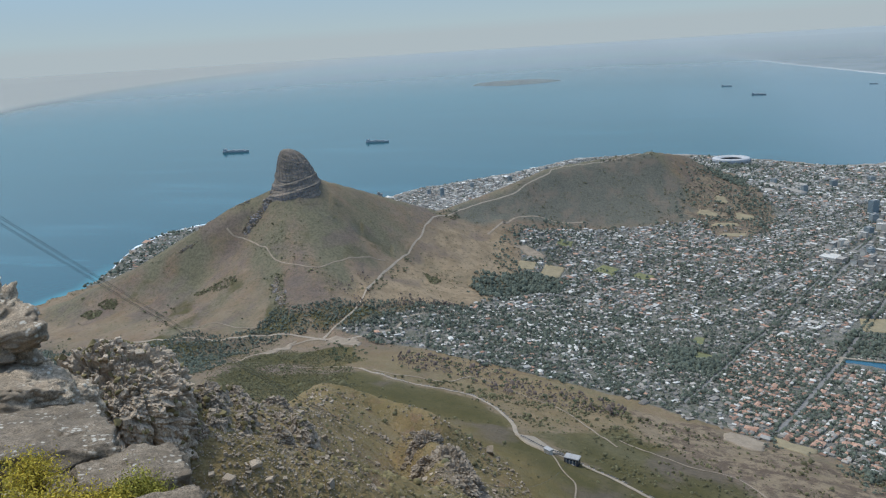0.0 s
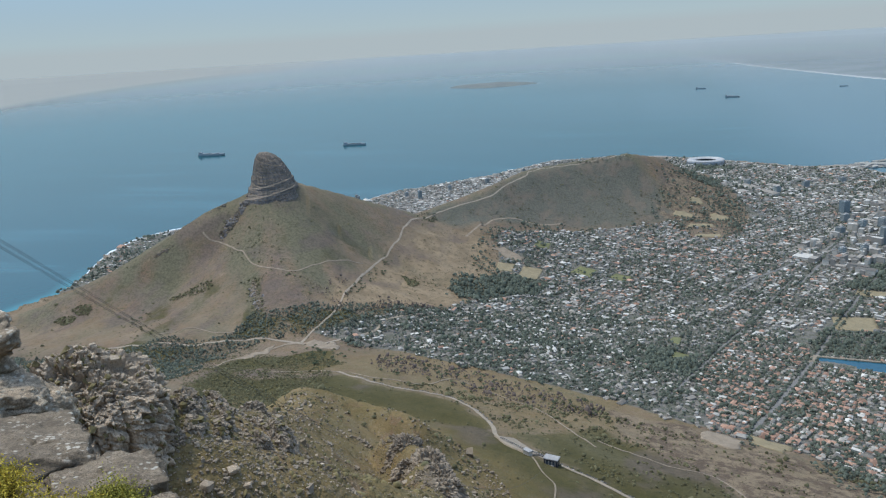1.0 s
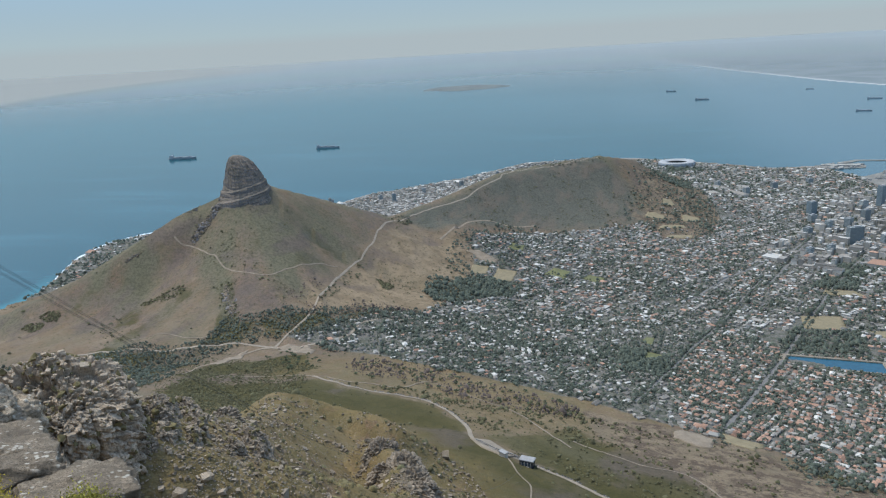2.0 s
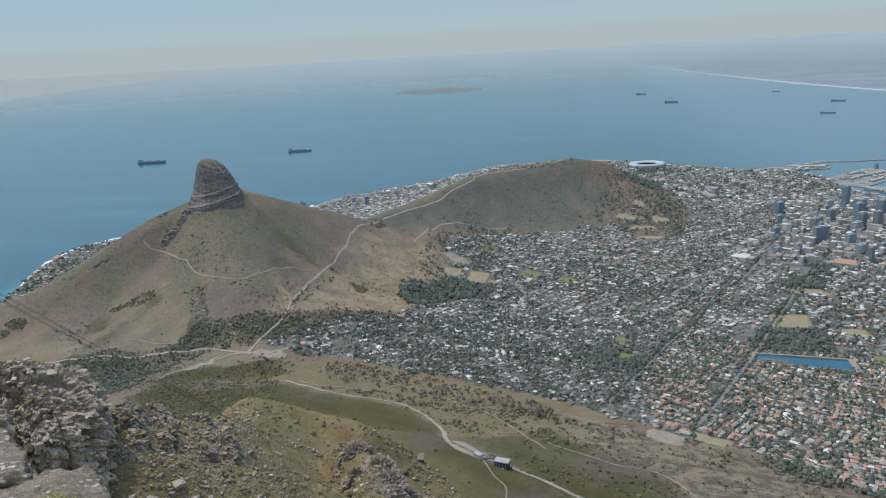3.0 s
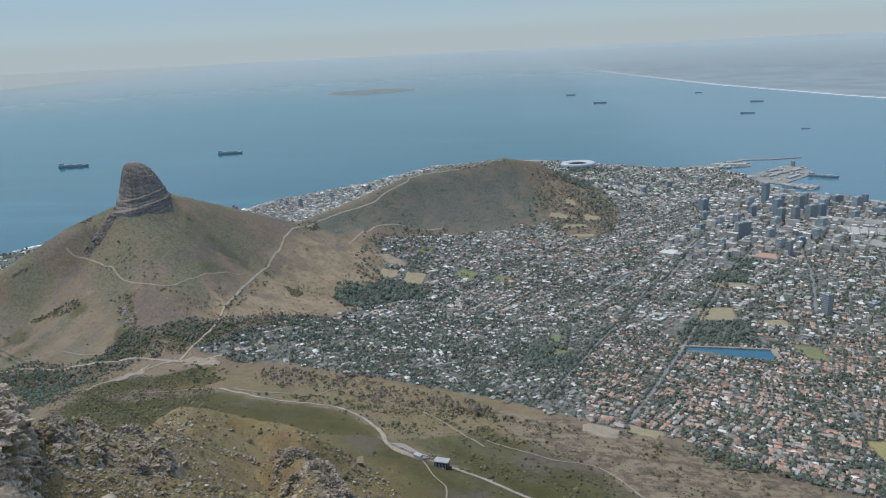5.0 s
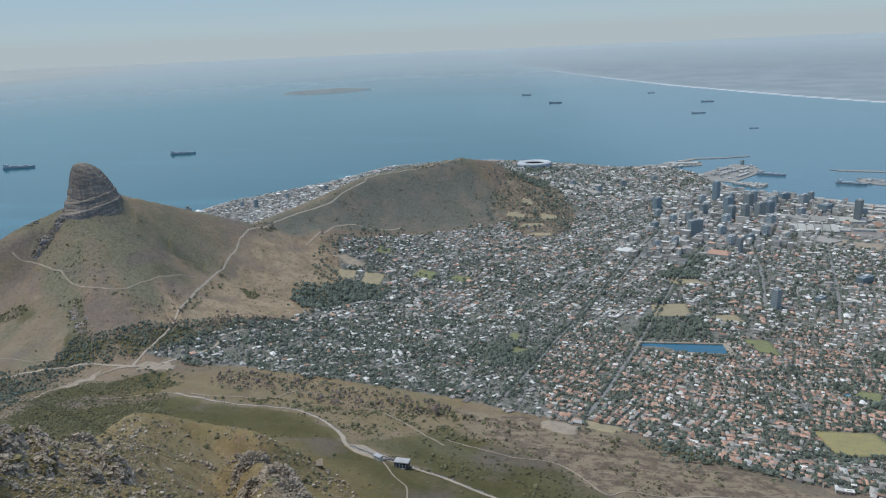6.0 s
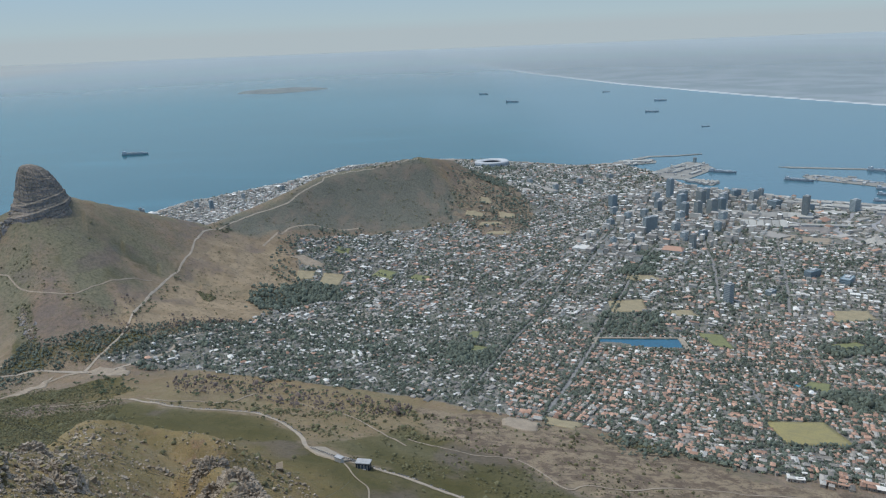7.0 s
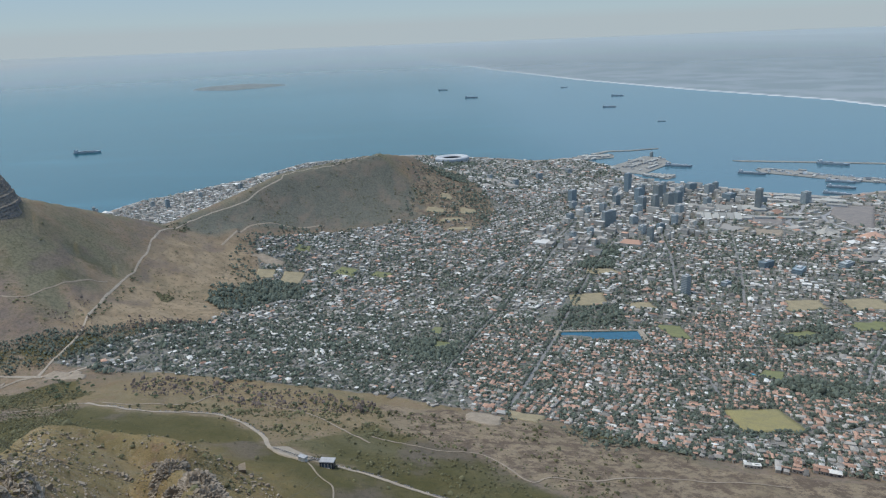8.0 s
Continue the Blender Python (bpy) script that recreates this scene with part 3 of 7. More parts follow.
    layer(ob, "olive", np.clip(0.10 + 1.1 * streak - 0.6 * ribs + 0.5 * fbm(x, y, 50, 3, 15) + 0.75 * smooth(24, 42, z + 3 * streak) + 0.9 * soft(GREEN_HILL, 8) + 0.4 * soft(LEFT_FLANK, 12) + 0.75 * hollows - 0.6 * soft(EAST_FLANK, 8), 0, 1) * np.maximum(smooth(130, 20, np.minimum(d, line_distance(FLANK, x, y)[0])), 0.6 * smooth(185, 160, y)) * (1 - 0.85 * np.clip(soft(WOOD, 6) + soft(SHRUBS, 5) + 0.55 * soft(CORRIDOR, 4) + 1.2 * soft(DARK_SLOPE, 4) + soft(GREEN_SLOPE, 5), 0, 1)))
    layer(ob, "green", np.clip(0.55 * soft(WOOD, 6) + soft(SHRUBS, 5) + soft(GREEN_SLOPE, 5) + soft(GREEN_LOWER, 5) + 0.3 * soft(GREEN_HILL, 10) + 0.3 * soft(GREEN_FLANK, 14) + 0.52 * hollows + 0.3 * smooth(700, 1500, y), 0, 1))
    layer(ob, "sand", np.where(y > 680, np.maximum(smooth(14, 5, shore), 0.06), 0.4 * smooth(6, 1.5, shore) * smooth(0.5, 0.1, z)))
    steep = smooth(150, 60, np.hypot(x + 30, y - 40))
    layer(ob, "rock", steep * 0.2)
    return tagged(ob, "dry tan and green mountain slopes running down to the city and bay", "ground", kind="structure")


def sea_sheet():
    az = np.radians(np.concatenate([np.arange(-180, -57, 6.0), np.arange(-57, -28, 0.22), np.arange(-28, -20, 0.4), np.arange(-20, 46, 1.0), np.arange(46, 180, 6.0)]))
    r = np.concatenate([[0.0], 150 * np.exp(np.arange(0, 190) * 0.0092), 150 * np.exp(190 * 0.0092 + np.arange(0, 95) * 0.0205)])
    A, R = np.meshgrid(az, r, indexing="ij")
    x, y = (R * np.sin(A)).ravel(), (R * np.cos(A)).ravel()
    na, nr = A.shape
    i, j = np.meshgrid(np.arange(na), np.arange(nr - 1), indexing="ij")
    i2 = (i + 1) % na
    quads = np.stack([i * nr + j, i * nr + j + 1, i2 * nr + j + 1, i2 * nr + j], -1).reshape(-1, 4)
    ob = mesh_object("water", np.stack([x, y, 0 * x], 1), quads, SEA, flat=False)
    shore, _ = line_distance(COAST, x, y, True)
    layer(ob, "shallow", 0.7 * smooth(13, 0, shore) * smooth(320, 270, y) * smooth(-150, -230, x))
    # open and bay set where the haze is painted into the water
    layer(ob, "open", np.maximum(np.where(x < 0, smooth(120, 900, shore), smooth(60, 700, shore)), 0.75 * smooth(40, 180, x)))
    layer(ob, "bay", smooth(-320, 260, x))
    layer(ob, "foam", smooth(6, 0, shore) * (0.4 + 0.66 * smooth(-150, -200, x)))
    return tagged(ob, "hazy blue ocean bay reaching a misty horizon", "sea", kind="structure")


def rocky_peak():
    """The peak's crag: tilted rock bands, cliff over terrace, that narrow to a blunt leaning top."""
    na = 260
    # (height, mean radius, shift to the east) of each band's foot and head: cliffs rise steeply, terraces draw in
    steps = [(38.0, 15.5, -2.2), (44.0, 13.8, -2.2), (47.3, 12.5, -2.0), (48.0, 12.0, -1.9), (49.1, 11.8, -1.8), (49.6, 11.2, -1.6), (50.3, 10.9, -1.5), (50.6, 10.6, -1.3), (52.9, 10.3, -1.0), (53.3, 9.5, -0.8), (54.0, 9.1, -0.7),
             (54.3, 8.8, -0.6), (56.1, 8.5, -0.5), (56.5, 7.8, -0.4), (58.0, 7.2, -0.4), (60.0, 6.5, -0.4), (62.3, 5.7, -0.5), (64.2, 4.8, -0.8), (65.8, 3.8, -1.1), (67.0, 2.6, -1.7), (67.6, 1.5, -2.1), (67.8, 0.0, -2.2)]
    k = np.linspace(0, len(steps) - 1, 145)
    zz, prof, shift = (np.interp(k, np.arange(len(steps)), c) for c in np.array(steps).T)
    nz = len(zz)
    ang = np.linspace(0, 2 * np.pi, na, endpoint=False)
    A, Pf = np.meshgrid(ang, prof, indexing="ij")
    Z, Sh = np.broadcast_to(zz, A.shape), np.broadcast_to(shift, A.shape)
    low = smooth(58, 46, Z)
    lobes = 0.10 * fbm(np.cos(A) * 1.6 + 5, np.sin(A) * 1.6 + Z * 0.02, 1.0, 3, 45)
    stretch = 1 + lobes
    crack = 0.3 * fbm(np.cos(A) * 3, np.sin(A) * 3 + Z * 1.9, 1.0, 3, 49) + 0.6 * fbm(np.cos(A) * 5, np.sin(A) * 5 + Z * 0.12, 1.0, 4, 41) + 0.35 * fbm(np.cos(A) * 16, np.sin(A) * 16 + Z * 0.5, 1.0, 3, 43)
    R = Pf * stretch + crack * smooth(0.0, 4.0, Pf)
    x, y = 0.878 * Sh + R * np.sin(A), 0.479 * Sh + R * np.cos(A)
    east = 0.878 * (x - 0.878 * Sh) + 0.479 * (y - 0.479 * Sh)
    z = Z + (0.19 * east + 0.35 * fbm(x, y, 9, 2, 47)) * smooth(66, 58, Z)
    v = np.stack([PEAK[0] + x, PEAK[1] + y, z], -1).reshape(-1, 3)
    i, j = np.meshgrid(np.arange(na), np.arange(nz - 1), indexing="ij")
    i2 = (i + 1) % na
    quads = np.stack([i * nz + j, i2 * nz + j, i2 * nz + j + 1, i * nz + j + 1], -1).reshape(-1, 4)
    ob = mesh_object("rocky_peak", v, quads, PEAK_FACE)
    return tagged(ob, "blunt brown rock peak with stepped cliff bands on a hill", "mountain peak")


ground = polar_ground()
water = sea_sheet()
peak = rocky_peak()


# ---------------------------------------------------------------- draped roads and fields
def flow(points, step=1.0):
    """A polyline drawn through the points as a smooth curve."""
    p = np.asarray(points, float)
    p = np.vstack([2 * p[0] - p[1], p, 2 * p[-1] - p[-2]])
    out = []
    for a, b, c, d in zip(p[:-3], p[1:-2], p[2:-1], p[3:]):
        for t in np.linspace(0, 1, max(2, int(np.hypot(*(c - b)) / step)), endpoint=False):
            out.append(0.5 * (2 * b + (c - a) * t + (2 * a - 5 * b + 4 * c - d) * t * t + (3 * b - a - 3 * c + d) * t ** 3))
    out.append(p[-2])
    return np.array(out)


def draped_road(name, points, width, material, label, lift=0.09, kind="structure"):
    c = flow(points)
    way = np.gradient(c, axis=0)
    way /= np.linalg.norm(way, axis=1)[:, None] + 1e-9
    side = np.stack([-way[:, 1], way[:, 0]], 1) * (width / 2) * (1 + 0.18 * fbm(np.arange(len(c)), 0 * c[:, 0], 7, 2, 61))[:, None]
    rows = [(-1.0, -0.25), (-1.0, 0.0), (-0.5, 0.01), (0.0, 0.015), (0.5, 0.01), (1.0, 0.0), (1.0, -0.25)]
    v, n = [], len(c)
    for across, down in rows:
        p = c + side * across
        v.append(np.column_stack([p, surface(p[:, 0], p[:, 1]) + lift + down]))
    i = np.arange(n - 1)
    q = np.vstack([np.stack([k * n + i, k * n + i + 1, (k + 1) * n + i + 1, (k + 1) * n + i], 1) for k in range(len(rows) - 1)])
    return tagged(mesh_object(name, np.vstack(v), q[:, ::-1], material), label, "road", kind=kind)


def draped_field(name, poly, material, label, category="field", lift=0.12, level=None, ragged=0.25):
    """A lawn, court or terrace laid on the ground, with a low edge."""
    p = np.asarray(poly, float)
    edge = np.vstack([np.linspace(a, b, 10, endpoint=False) for a, b in zip(p, np.roll(p, -1, 0))])
    mid, n = edge.mean(0), len(edge)
    edge = edge + ragged * np.stack([fbm(edge[:, 0], edge[:, 1], 3.0, 3, 63), fbm(edge[:, 0], edge[:, 1], 3.0, 3, 65)], 1)
    rings = [mid + (edge - mid) * s for s in (1.0, 1.0, 0.8, 0.6, 0.4, 0.2, 0.02)]
    v = []
    for k, ring in enumerate(rings):
        z = surface(ring[:, 0], ring[:, 1]) + lift if level is None else np.full(n, level)
        v.append(np.column_stack([ring, z - (1.2 if k == 0 else 0)]))
    i = np.arange(n)
    q = np.vstack([np.stack([k * n + i, k * n + (i + 1) % n, (k + 1) * n + (i + 1) % n, (k + 1) * n + i], 1) for k in range(len(rings) - 1)])
    ob = mesh_object(name, np.vstack(v), q, material, flat=False)
    return tagged(ob, label, category)


ROAD_MAIN = [(-67.7, 143.9), (-62.8, 140.1), (-56, 137), (-48, 136), (-39.5, 135.5), (-32, 129), (-27.3, 121.5), (-25, 114.5), (-22, 110), (-18, 107), (-12, 102.5), (-6, 98), (0, 94), (8, 88)]
AVENUE = [(22, 149), (31, 174), (39, 196), (48, 219), (63, 257), (78, 292), (94, 325), (108, 352)]
ROADS = [
    ("road", ROAD_MAIN, 0.7, ASPHALT, "pale asphalt mountain road winding along the slope"),
    ("road", [(-93, 175), (-91, 191), (-92.5, 208), (-97, 240), (-97, 271), (-99, 290), (-100, 311), (-96, 326), (-88, 342), (-77, 360), (-72, 376), (-64, 394), (-60, 404), (-34, 429), (-13, 447)], 0.65, ASPHALT, "pale road climbing along the hill's ridge"),
    ("road", [(-210, 150), (-175, 160), (-137, 166), (-120, 169), (-107, 175), (-95, 175), (-84, 178), (-77, 190), (-75, 201), (-62, 214), (-44, 232), (-28, 252)], 0.8, ASPHALT, "asphalt road through the wooded valley to the suburb"),
    ("track", [(-98, 146), (-88.3, 144), (-79.8, 145.8), (-73, 145.5), (-67.7, 143.9)], 0.4, TRACK, "sandy track above the dark green slope"),
    ("track", [(-93, 175.5), (-98, 172.5), (-102, 167), (-105, 158), (-104, 150), (-106, 141), (-110, 134)], 0.75, TRACK, "pale sandy road dropping from the saddle"),
    ("track", [(-140, 176), (-128, 178), (-120, 176), (-114, 178)], 0.4, TRACK, "pale path through the valley wood"),
    ("track", [(-158, 233), (-155, 232), (-151, 232), (-146, 229), (-140, 224), (-136, 222), (-133, 219), (-127, 214), (-119, 211), (-111, 211), (-108, 220), (-104, 231), (-100, 243)], 0.42, TRACK, "sandy hiking track contouring below the peak"),
    ("track", [(-64, 143), (-58, 140), (-52, 141), (-46, 143), (-43, 152), (-38, 150), (-33, 147), (-21, 138.5), (-13, 127), (-8, 119)], 0.4, TRACK, "sandy track crossing the lower mountain slope"),
    ("track", [(-8, 124), (4, 116), (10, 115), (14, 111), (16, 104), (18, 100), (21, 102), (26, 101), (36, 104), (45, 103), (60, 100)], 0.4, TRACK, "sandy track along the edge of burnt scrub"),
    ("track", [(-78.2, 312.6), (-75.5, 322.0), (-71.5, 338.0), (-64.7, 347.3), (-59.1, 352.1), (-53.8, 353.7), (-47, 358), (-41, 364)], 1.0, TRACK, "sandy cutting road at the foot of the hill"),
    ("track", [(-17, 104), (-15, 98), (-12, 92), (-11, 84)], 0.25, TRACK, "narrow footpath climbing from the cable station"),
    ("road", AVENUE, 1.1, STREET, "straight tree lined suburban avenue"),
    ("road", [(4, 160), (14, 194), (21.5, 218), (34, 250), (46, 282), (56, 305)], 0.8, STREET, "straight street between red roofed houses"),
    ("road", [(56, 295), (63, 311), (73, 335), (83, 361), (96, 386)], 1.2, STREET, "wide grey city street"),
    ("road", [(100, 255), (106, 273), (116, 304), (123, 334), (132, 362)], 1.3, STREET, "wide grey city street beside low blocks"),
    ("road", [(80, 200), (88, 184), (97, 160), (104, 140)], 0.8, STREET, "grey street through the red roofed suburb"),
    ("road", [(-70, 330), (-40, 322), (-10, 334), (20, 348), (50, 366), (80, 392), (110, 420)], 0.9, STREET, "grey street crossing the dense old suburb"),
    ("road", [(60, 128), (90, 132), (130, 150), (180, 190), (230, 260)], 1.0, STREET, "grey drive along the upper edge of houses"),
    ("road", [(-2, 248), (14, 274), (32, 302), (60, 345)], 0.8, STREET, "grey street through dense old terraces"),
    ("road", [(-42, 246), (-14, 300), (16, 350)], 0.8, STREET, "grey street climbing the old suburb"),
    ("road", [(-40, 306), (-8, 292), (30, 278), (62, 264)], 0.8, STREET, "grey cross street among terraces"),
    ("road", [(88, 310), (122, 300), (164, 298), (200, 310)], 1.1, STREET, "wide grey street beside low blocks"),
    ("road", [(118, 238), (132, 270), (146, 306), (160, 342)], 1.1, STREET, "wide grey street towards the centre"),
    ("road", [(112, 160), (134, 188), (160, 214), (196, 240)], 0.9, STREET, "grey street through the eastern suburb"),
    ("road", [(-64, 214), (-34, 204), (0, 194), (12, 190)], 0.7, STREET, "narrow grey street between wooded gardens"),
    ("road", [(22, 354), (48, 384), (76, 416), (100, 446)], 0.9, STREET, "grey street below the hill's foot"),
    ("road", [(62, 452), (92, 482), (122, 516), (146, 556)], 1.1, STREET, "wide grey street towards the waterfront"),
    ("road", [(232, 408), (241, 407), (243, 400), (236, 384), (226, 371), (220, 366), (216, 355), (216, 346), (219, 330)], 2.2, FREEWAY, "broad grey freeway sweeping round beside the docks"),
    ("road", [(184, 379), (190, 366), (196, 357), (195, 347), (195, 336), (197, 329)], 2.4, FREEWAY, "broad grey freeway beside the railway yards"),
    ("road", [(196, 357), (205, 368), (218, 384), (227, 398)], 1.8, FREEWAY, "grey freeway ramp towards the docks"),
    ("road", [(26, 274.5), (42, 303.6), (69, 340.5), (84.5, 367.5), (100, 392)], 1.1, STREET, "long grey city street climbing from the centre"),
    ("road", [(66, 240), (71.5, 222), (75, 196), (77, 172), (74, 158)], 0.9, STREET, "grey street running down past the reservoir"),
]
for name, points, width, mat, label in ROADS:
    draped_road(name, points, width, mat, label)

FIELDS = [
    ("sports_field", [(69.5, 146), (83, 147), (81, 131.5), (67, 131)], YELLOW_LAWN, "large dry yellow sports field among houses"),
    ("sports_field", [(-49.5, 279.5), (-50, 296), (-41.5, 295), (-42, 281)], DRY_LAWN, "dry straw coloured school sports field"),
    ("sports_field", [(-60, 285), (-60.5, 295.5), (-53.6, 297), (-53, 287)], DRY_LAWN, "dry straw coloured terrace field"),
    ("sports_field", [(-48.5, 318), (-42, 319), (-42, 327), (-48, 326)], LAWN, "watered green lawn between suburb houses"),
    ("sports_field", [(-31, 298), (-27, 306), (-20, 303), (-22, 294)], LAWN, "watered green field with dry edges"),
    ("sports_field", [(-14.5, 296), (-12, 301), (-5, 298), (-9, 291)], LAWN, "watered green playing field in the suburb"),
    ("lawn", [(6.6, 203), (8.4, 212), (13, 209), (10.5, 201)], LAWN, "bright green watered lawn enclosed by trees"),
    ("lawn", [(6.5, 222), (8.5, 228), (11, 227), (10, 219)], LAWN, "bright green lawn beside a white villa"),
    ("lawn", [(92.6, 175), (96, 179), (100, 176), (95.5, 168.5)], LAWN, "green school lawn beside blue pool"),
    ("lawn", [(114.5, 207), (125, 209), (127, 204), (118, 202)], LAWN, "green watered lawn among dark trees"),
    ("bare_lot", [(12.3, 144.5), (19.5, 141.5), (17.2, 134.5), (10.3, 138.2)], TRACK, "bare sandy terrace below the houses"),
    ("bare_lot", [(20.8, 145.4), (27.8, 142.2), (25.6, 136.9), (20.7, 140.2)], DRY_LAWN, "dry grass terrace below the houses"),
    ("park_terrace", [(59, 247), (61, 261), (74, 262), (72, 247)], DRY_LAWN, "terraced dry park lawn with hedges"),
    ("sports_field", [(80.5, 222), (82, 210), (87, 207), (88, 220)], LAWN, "dull green bowling lawn beside the reservoir"),
    ("bare_lot", [(74, 287), (76, 294), (86, 293), (88, 286)], DRY_LAWN, "dry grass lot beside dark trees"),
    ("bare_lot", [(80, 240), (79, 248), (87, 247), (88, 239)], DRY_LAWN, "dry grass lot among houses"),
    ("bare_lot", [(128, 228), (134, 240), (146, 239), (143, 228)], DRY_LAWN, "open dry grass land beside streets"),
    ("bare_lot", [(150, 226), (152, 238), (166, 236), (164, 224)], DRY_LAWN, "open dry grass land among blocks"),
    ("bare_lot", [(140, 206), (142, 214), (160, 212), (158, 204)], LAWN, "green field beside the eastern suburb"),
    ("rail_yard", [(183, 374), (197, 361), (190, 351), (177, 364)], RAIL_BED, "brown railway yard beside the station roofs"),
    ("rail_yard", [(242, 393), (263, 388), (228, 335), (222, 340), (225, 369)], RAIL_BED, "wide brown railway yard beside the freeway"),
    ("bare_lot", [(175, 348), (186, 342), (180, 332), (170, 337)], TRACK, "open ochre building ground near the station"),
    ("bare_lot", [(169, 354), (174, 350), (167, 342), (160, 345)], TRACK, "small bare sandy ground near the station"),
    ("bare_lot", [(-66, 306.4), (-60, 308), (-50.5, 304.4), (-51, 300.6), (-58.9, 301.1)], TRACK, "sandy terrace above the school fields"),
    ("swimming_pool", [(89.6, 175.6), (91.3, 176.8), (92.3, 175.4), (90.6, 174.2)], TURQUOISE, "small turquoise swimming pool beside a lawn"),
    ("bare_lot", [(20, 385), (27, 388), (33, 389), (32, 394), (21, 391)], DRY_LAWN, "dry grass terrace lined with dark trees"),
    ("bare_lot", [(22, 371), (30, 370), (36, 372), (35, 376), (25, 376)], DRY_LAWN, "dry grass terrace above the old suburb"),
    ("bare_lot", [(31, 403), (37, 402), (41, 405), (42, 412), (34, 414)], DRY_LAWN, "bare sandy terrace with a line of trees"),
    ("bare_lot", [(13, 402), (14, 409), (19, 411), (24, 408), (23, 402)], DRY_LAWN, "bare sandy quarry terrace on the hill's foot"),
    ("bare_lot", [(23, 426), (24, 434), (29, 436), (30, 428), (27, 424)], DRY_LAWN, "sandy terrace below the hill's shoulder"),
    ("bare_lot", [(-93, 175.5), (-90, 177.5), (-84, 177), (-80, 173), (-80, 170), (-84, 169.5), (-88, 172)], TRACK, "sandy car park on the saddle"),
    ("bare_lot", [(-104, 160), (-103.2, 168), (-99, 172), (-99.6, 167), (-101.6, 160)], TRACK, "bare sandy shoulder beside the saddle"),
]
for name, poly, mat, label in FIELDS:
    draped_field(name, poly, mat, label, ragged=1.6 if name == "bare_lot" else 0.25)
draped_field("parking_terrace", [(-25, 113), (-21.5, 114), (-15.5, 106.5), (-17.5, 104.5), (-22, 108)], ASPHALT, "pale paved terrace beside the mountain road", "car park", 0.3)

# the reservoir: a sunk rectangular basin with sloping pale banks
DAM = [(47.7, 217.4), (72.4, 214.6), (72.0, 207.0), (46.0, 212.0)]
DAM_Z = 10.9
POOL = simple("reservoir_water", (0.014, 0.08, 0.115), (0.012, 0.068, 0.10), 6.0, rough=0.2, spec=0.3)
reservoir = tagged(new("reservoir"), "rectangular blue reservoir with pale stone banks", "reservoir")
dam_mid = np.mean(DAM, 0)


def dam_ring(scale, z):
    return [(dam_mid[0] + (x - dam_mid[0]) * scale, dam_mid[1] + (y - dam_mid[1]) * (scale if scale < 1 else 1 + (scale - 1) * 1.9), z) for x, y in DAM]


def ring_strip(rings):
    bm = bmesh.new()
    vs = [[bm.verts.new(p) for p in ring] for ring in rings]
    for a, b in zip(vs[:-1], vs[1:]):
        for k in range(len(a)):
            bm.faces.new((a[k], a[(k + 1) % len(a)], b[(k + 1) % len(a)], b[k]))
    bmesh.ops.recalc_face_normals(bm, faces=bm.faces)
    return bm


bm = bmesh.new()
bm.faces.new([bm.verts.new(p) for p in dam_ring(0.985, DAM_Z - 0.28)][::-1])
bmesh.ops.recalc_face_normals(bm, faces=bm.faces)
for f in bm.faces:
    if f.normal.z < 0:
        f.normal_flip()
part("water_surface", bm, POOL, reservoir, "deep blue water")
part("bank", ring_strip([dam_ring(0.97, DAM_Z - 0.5), dam_ring(1.0, DAM_Z), dam_ring(1.11, DAM_Z + 0.05), dam_ring(1.2, DAM_Z - 2.8)]), simple("stone_bank", (0.28, 0.235, 0.175), (0.23, 0.19, 0.14), 2.0), reservoir, "pale stone bank")


# ---------------------------------------------------------------- the city: houses and trees in bulk
WOOD_EAST = [(-72, 266), (-58, 275), (-42, 273), (-47, 262), (-57, 245), (-66, 238)]
KEEP_OUT = [np.asarray(f[1], float) for f in FIELDS] + [np.asarray(DAM) * 1.0]
PARKS = [[(46, 221), (58, 246), (74, 246), (70, 221)], [(72, 294), (80, 312), (92, 306), (88, 292)], [(92, 306), (84, 318), (92, 334), (102, 326)],
         [(-62, 262), (-58, 282), (-36, 278), (-40, 262)], [(2, 186), (0, 200), (6, 214), (14, 208), (12, 190)], [(112, 196), (110, 206), (128, 214), (132, 200)],
         [(96, 152), (92, 164), (104, 170), (112, 158)], [(18, 470), (30, 500), (44, 496), (40, 462)], [(30, 552), (36, 580), (60, 588), (58, 560)]]
ROAD_LINES = [(np.asarray(r[1], float), r[2]) for r in ROADS]


def free_for_building(x, y, margin=0.5):
    ok = np.ones(len(x), bool)
    for line, width in ROAD_LINES:
        ok &= line_distance([tuple(p) for p in line], x, y)[0] > width / 2 + margin
    for poly in KEEP_OUT:
        p = [tuple(q) for q in poly]
        ok &= ~(inside(p, x, y) | (line_distance(p, x, y, True)[0] < margin))
    return ok


def in_parks(x, y):
    park = np.zeros(len(x), bool)
    for p in PARKS:
        park |= inside(p, x, y)
    return park


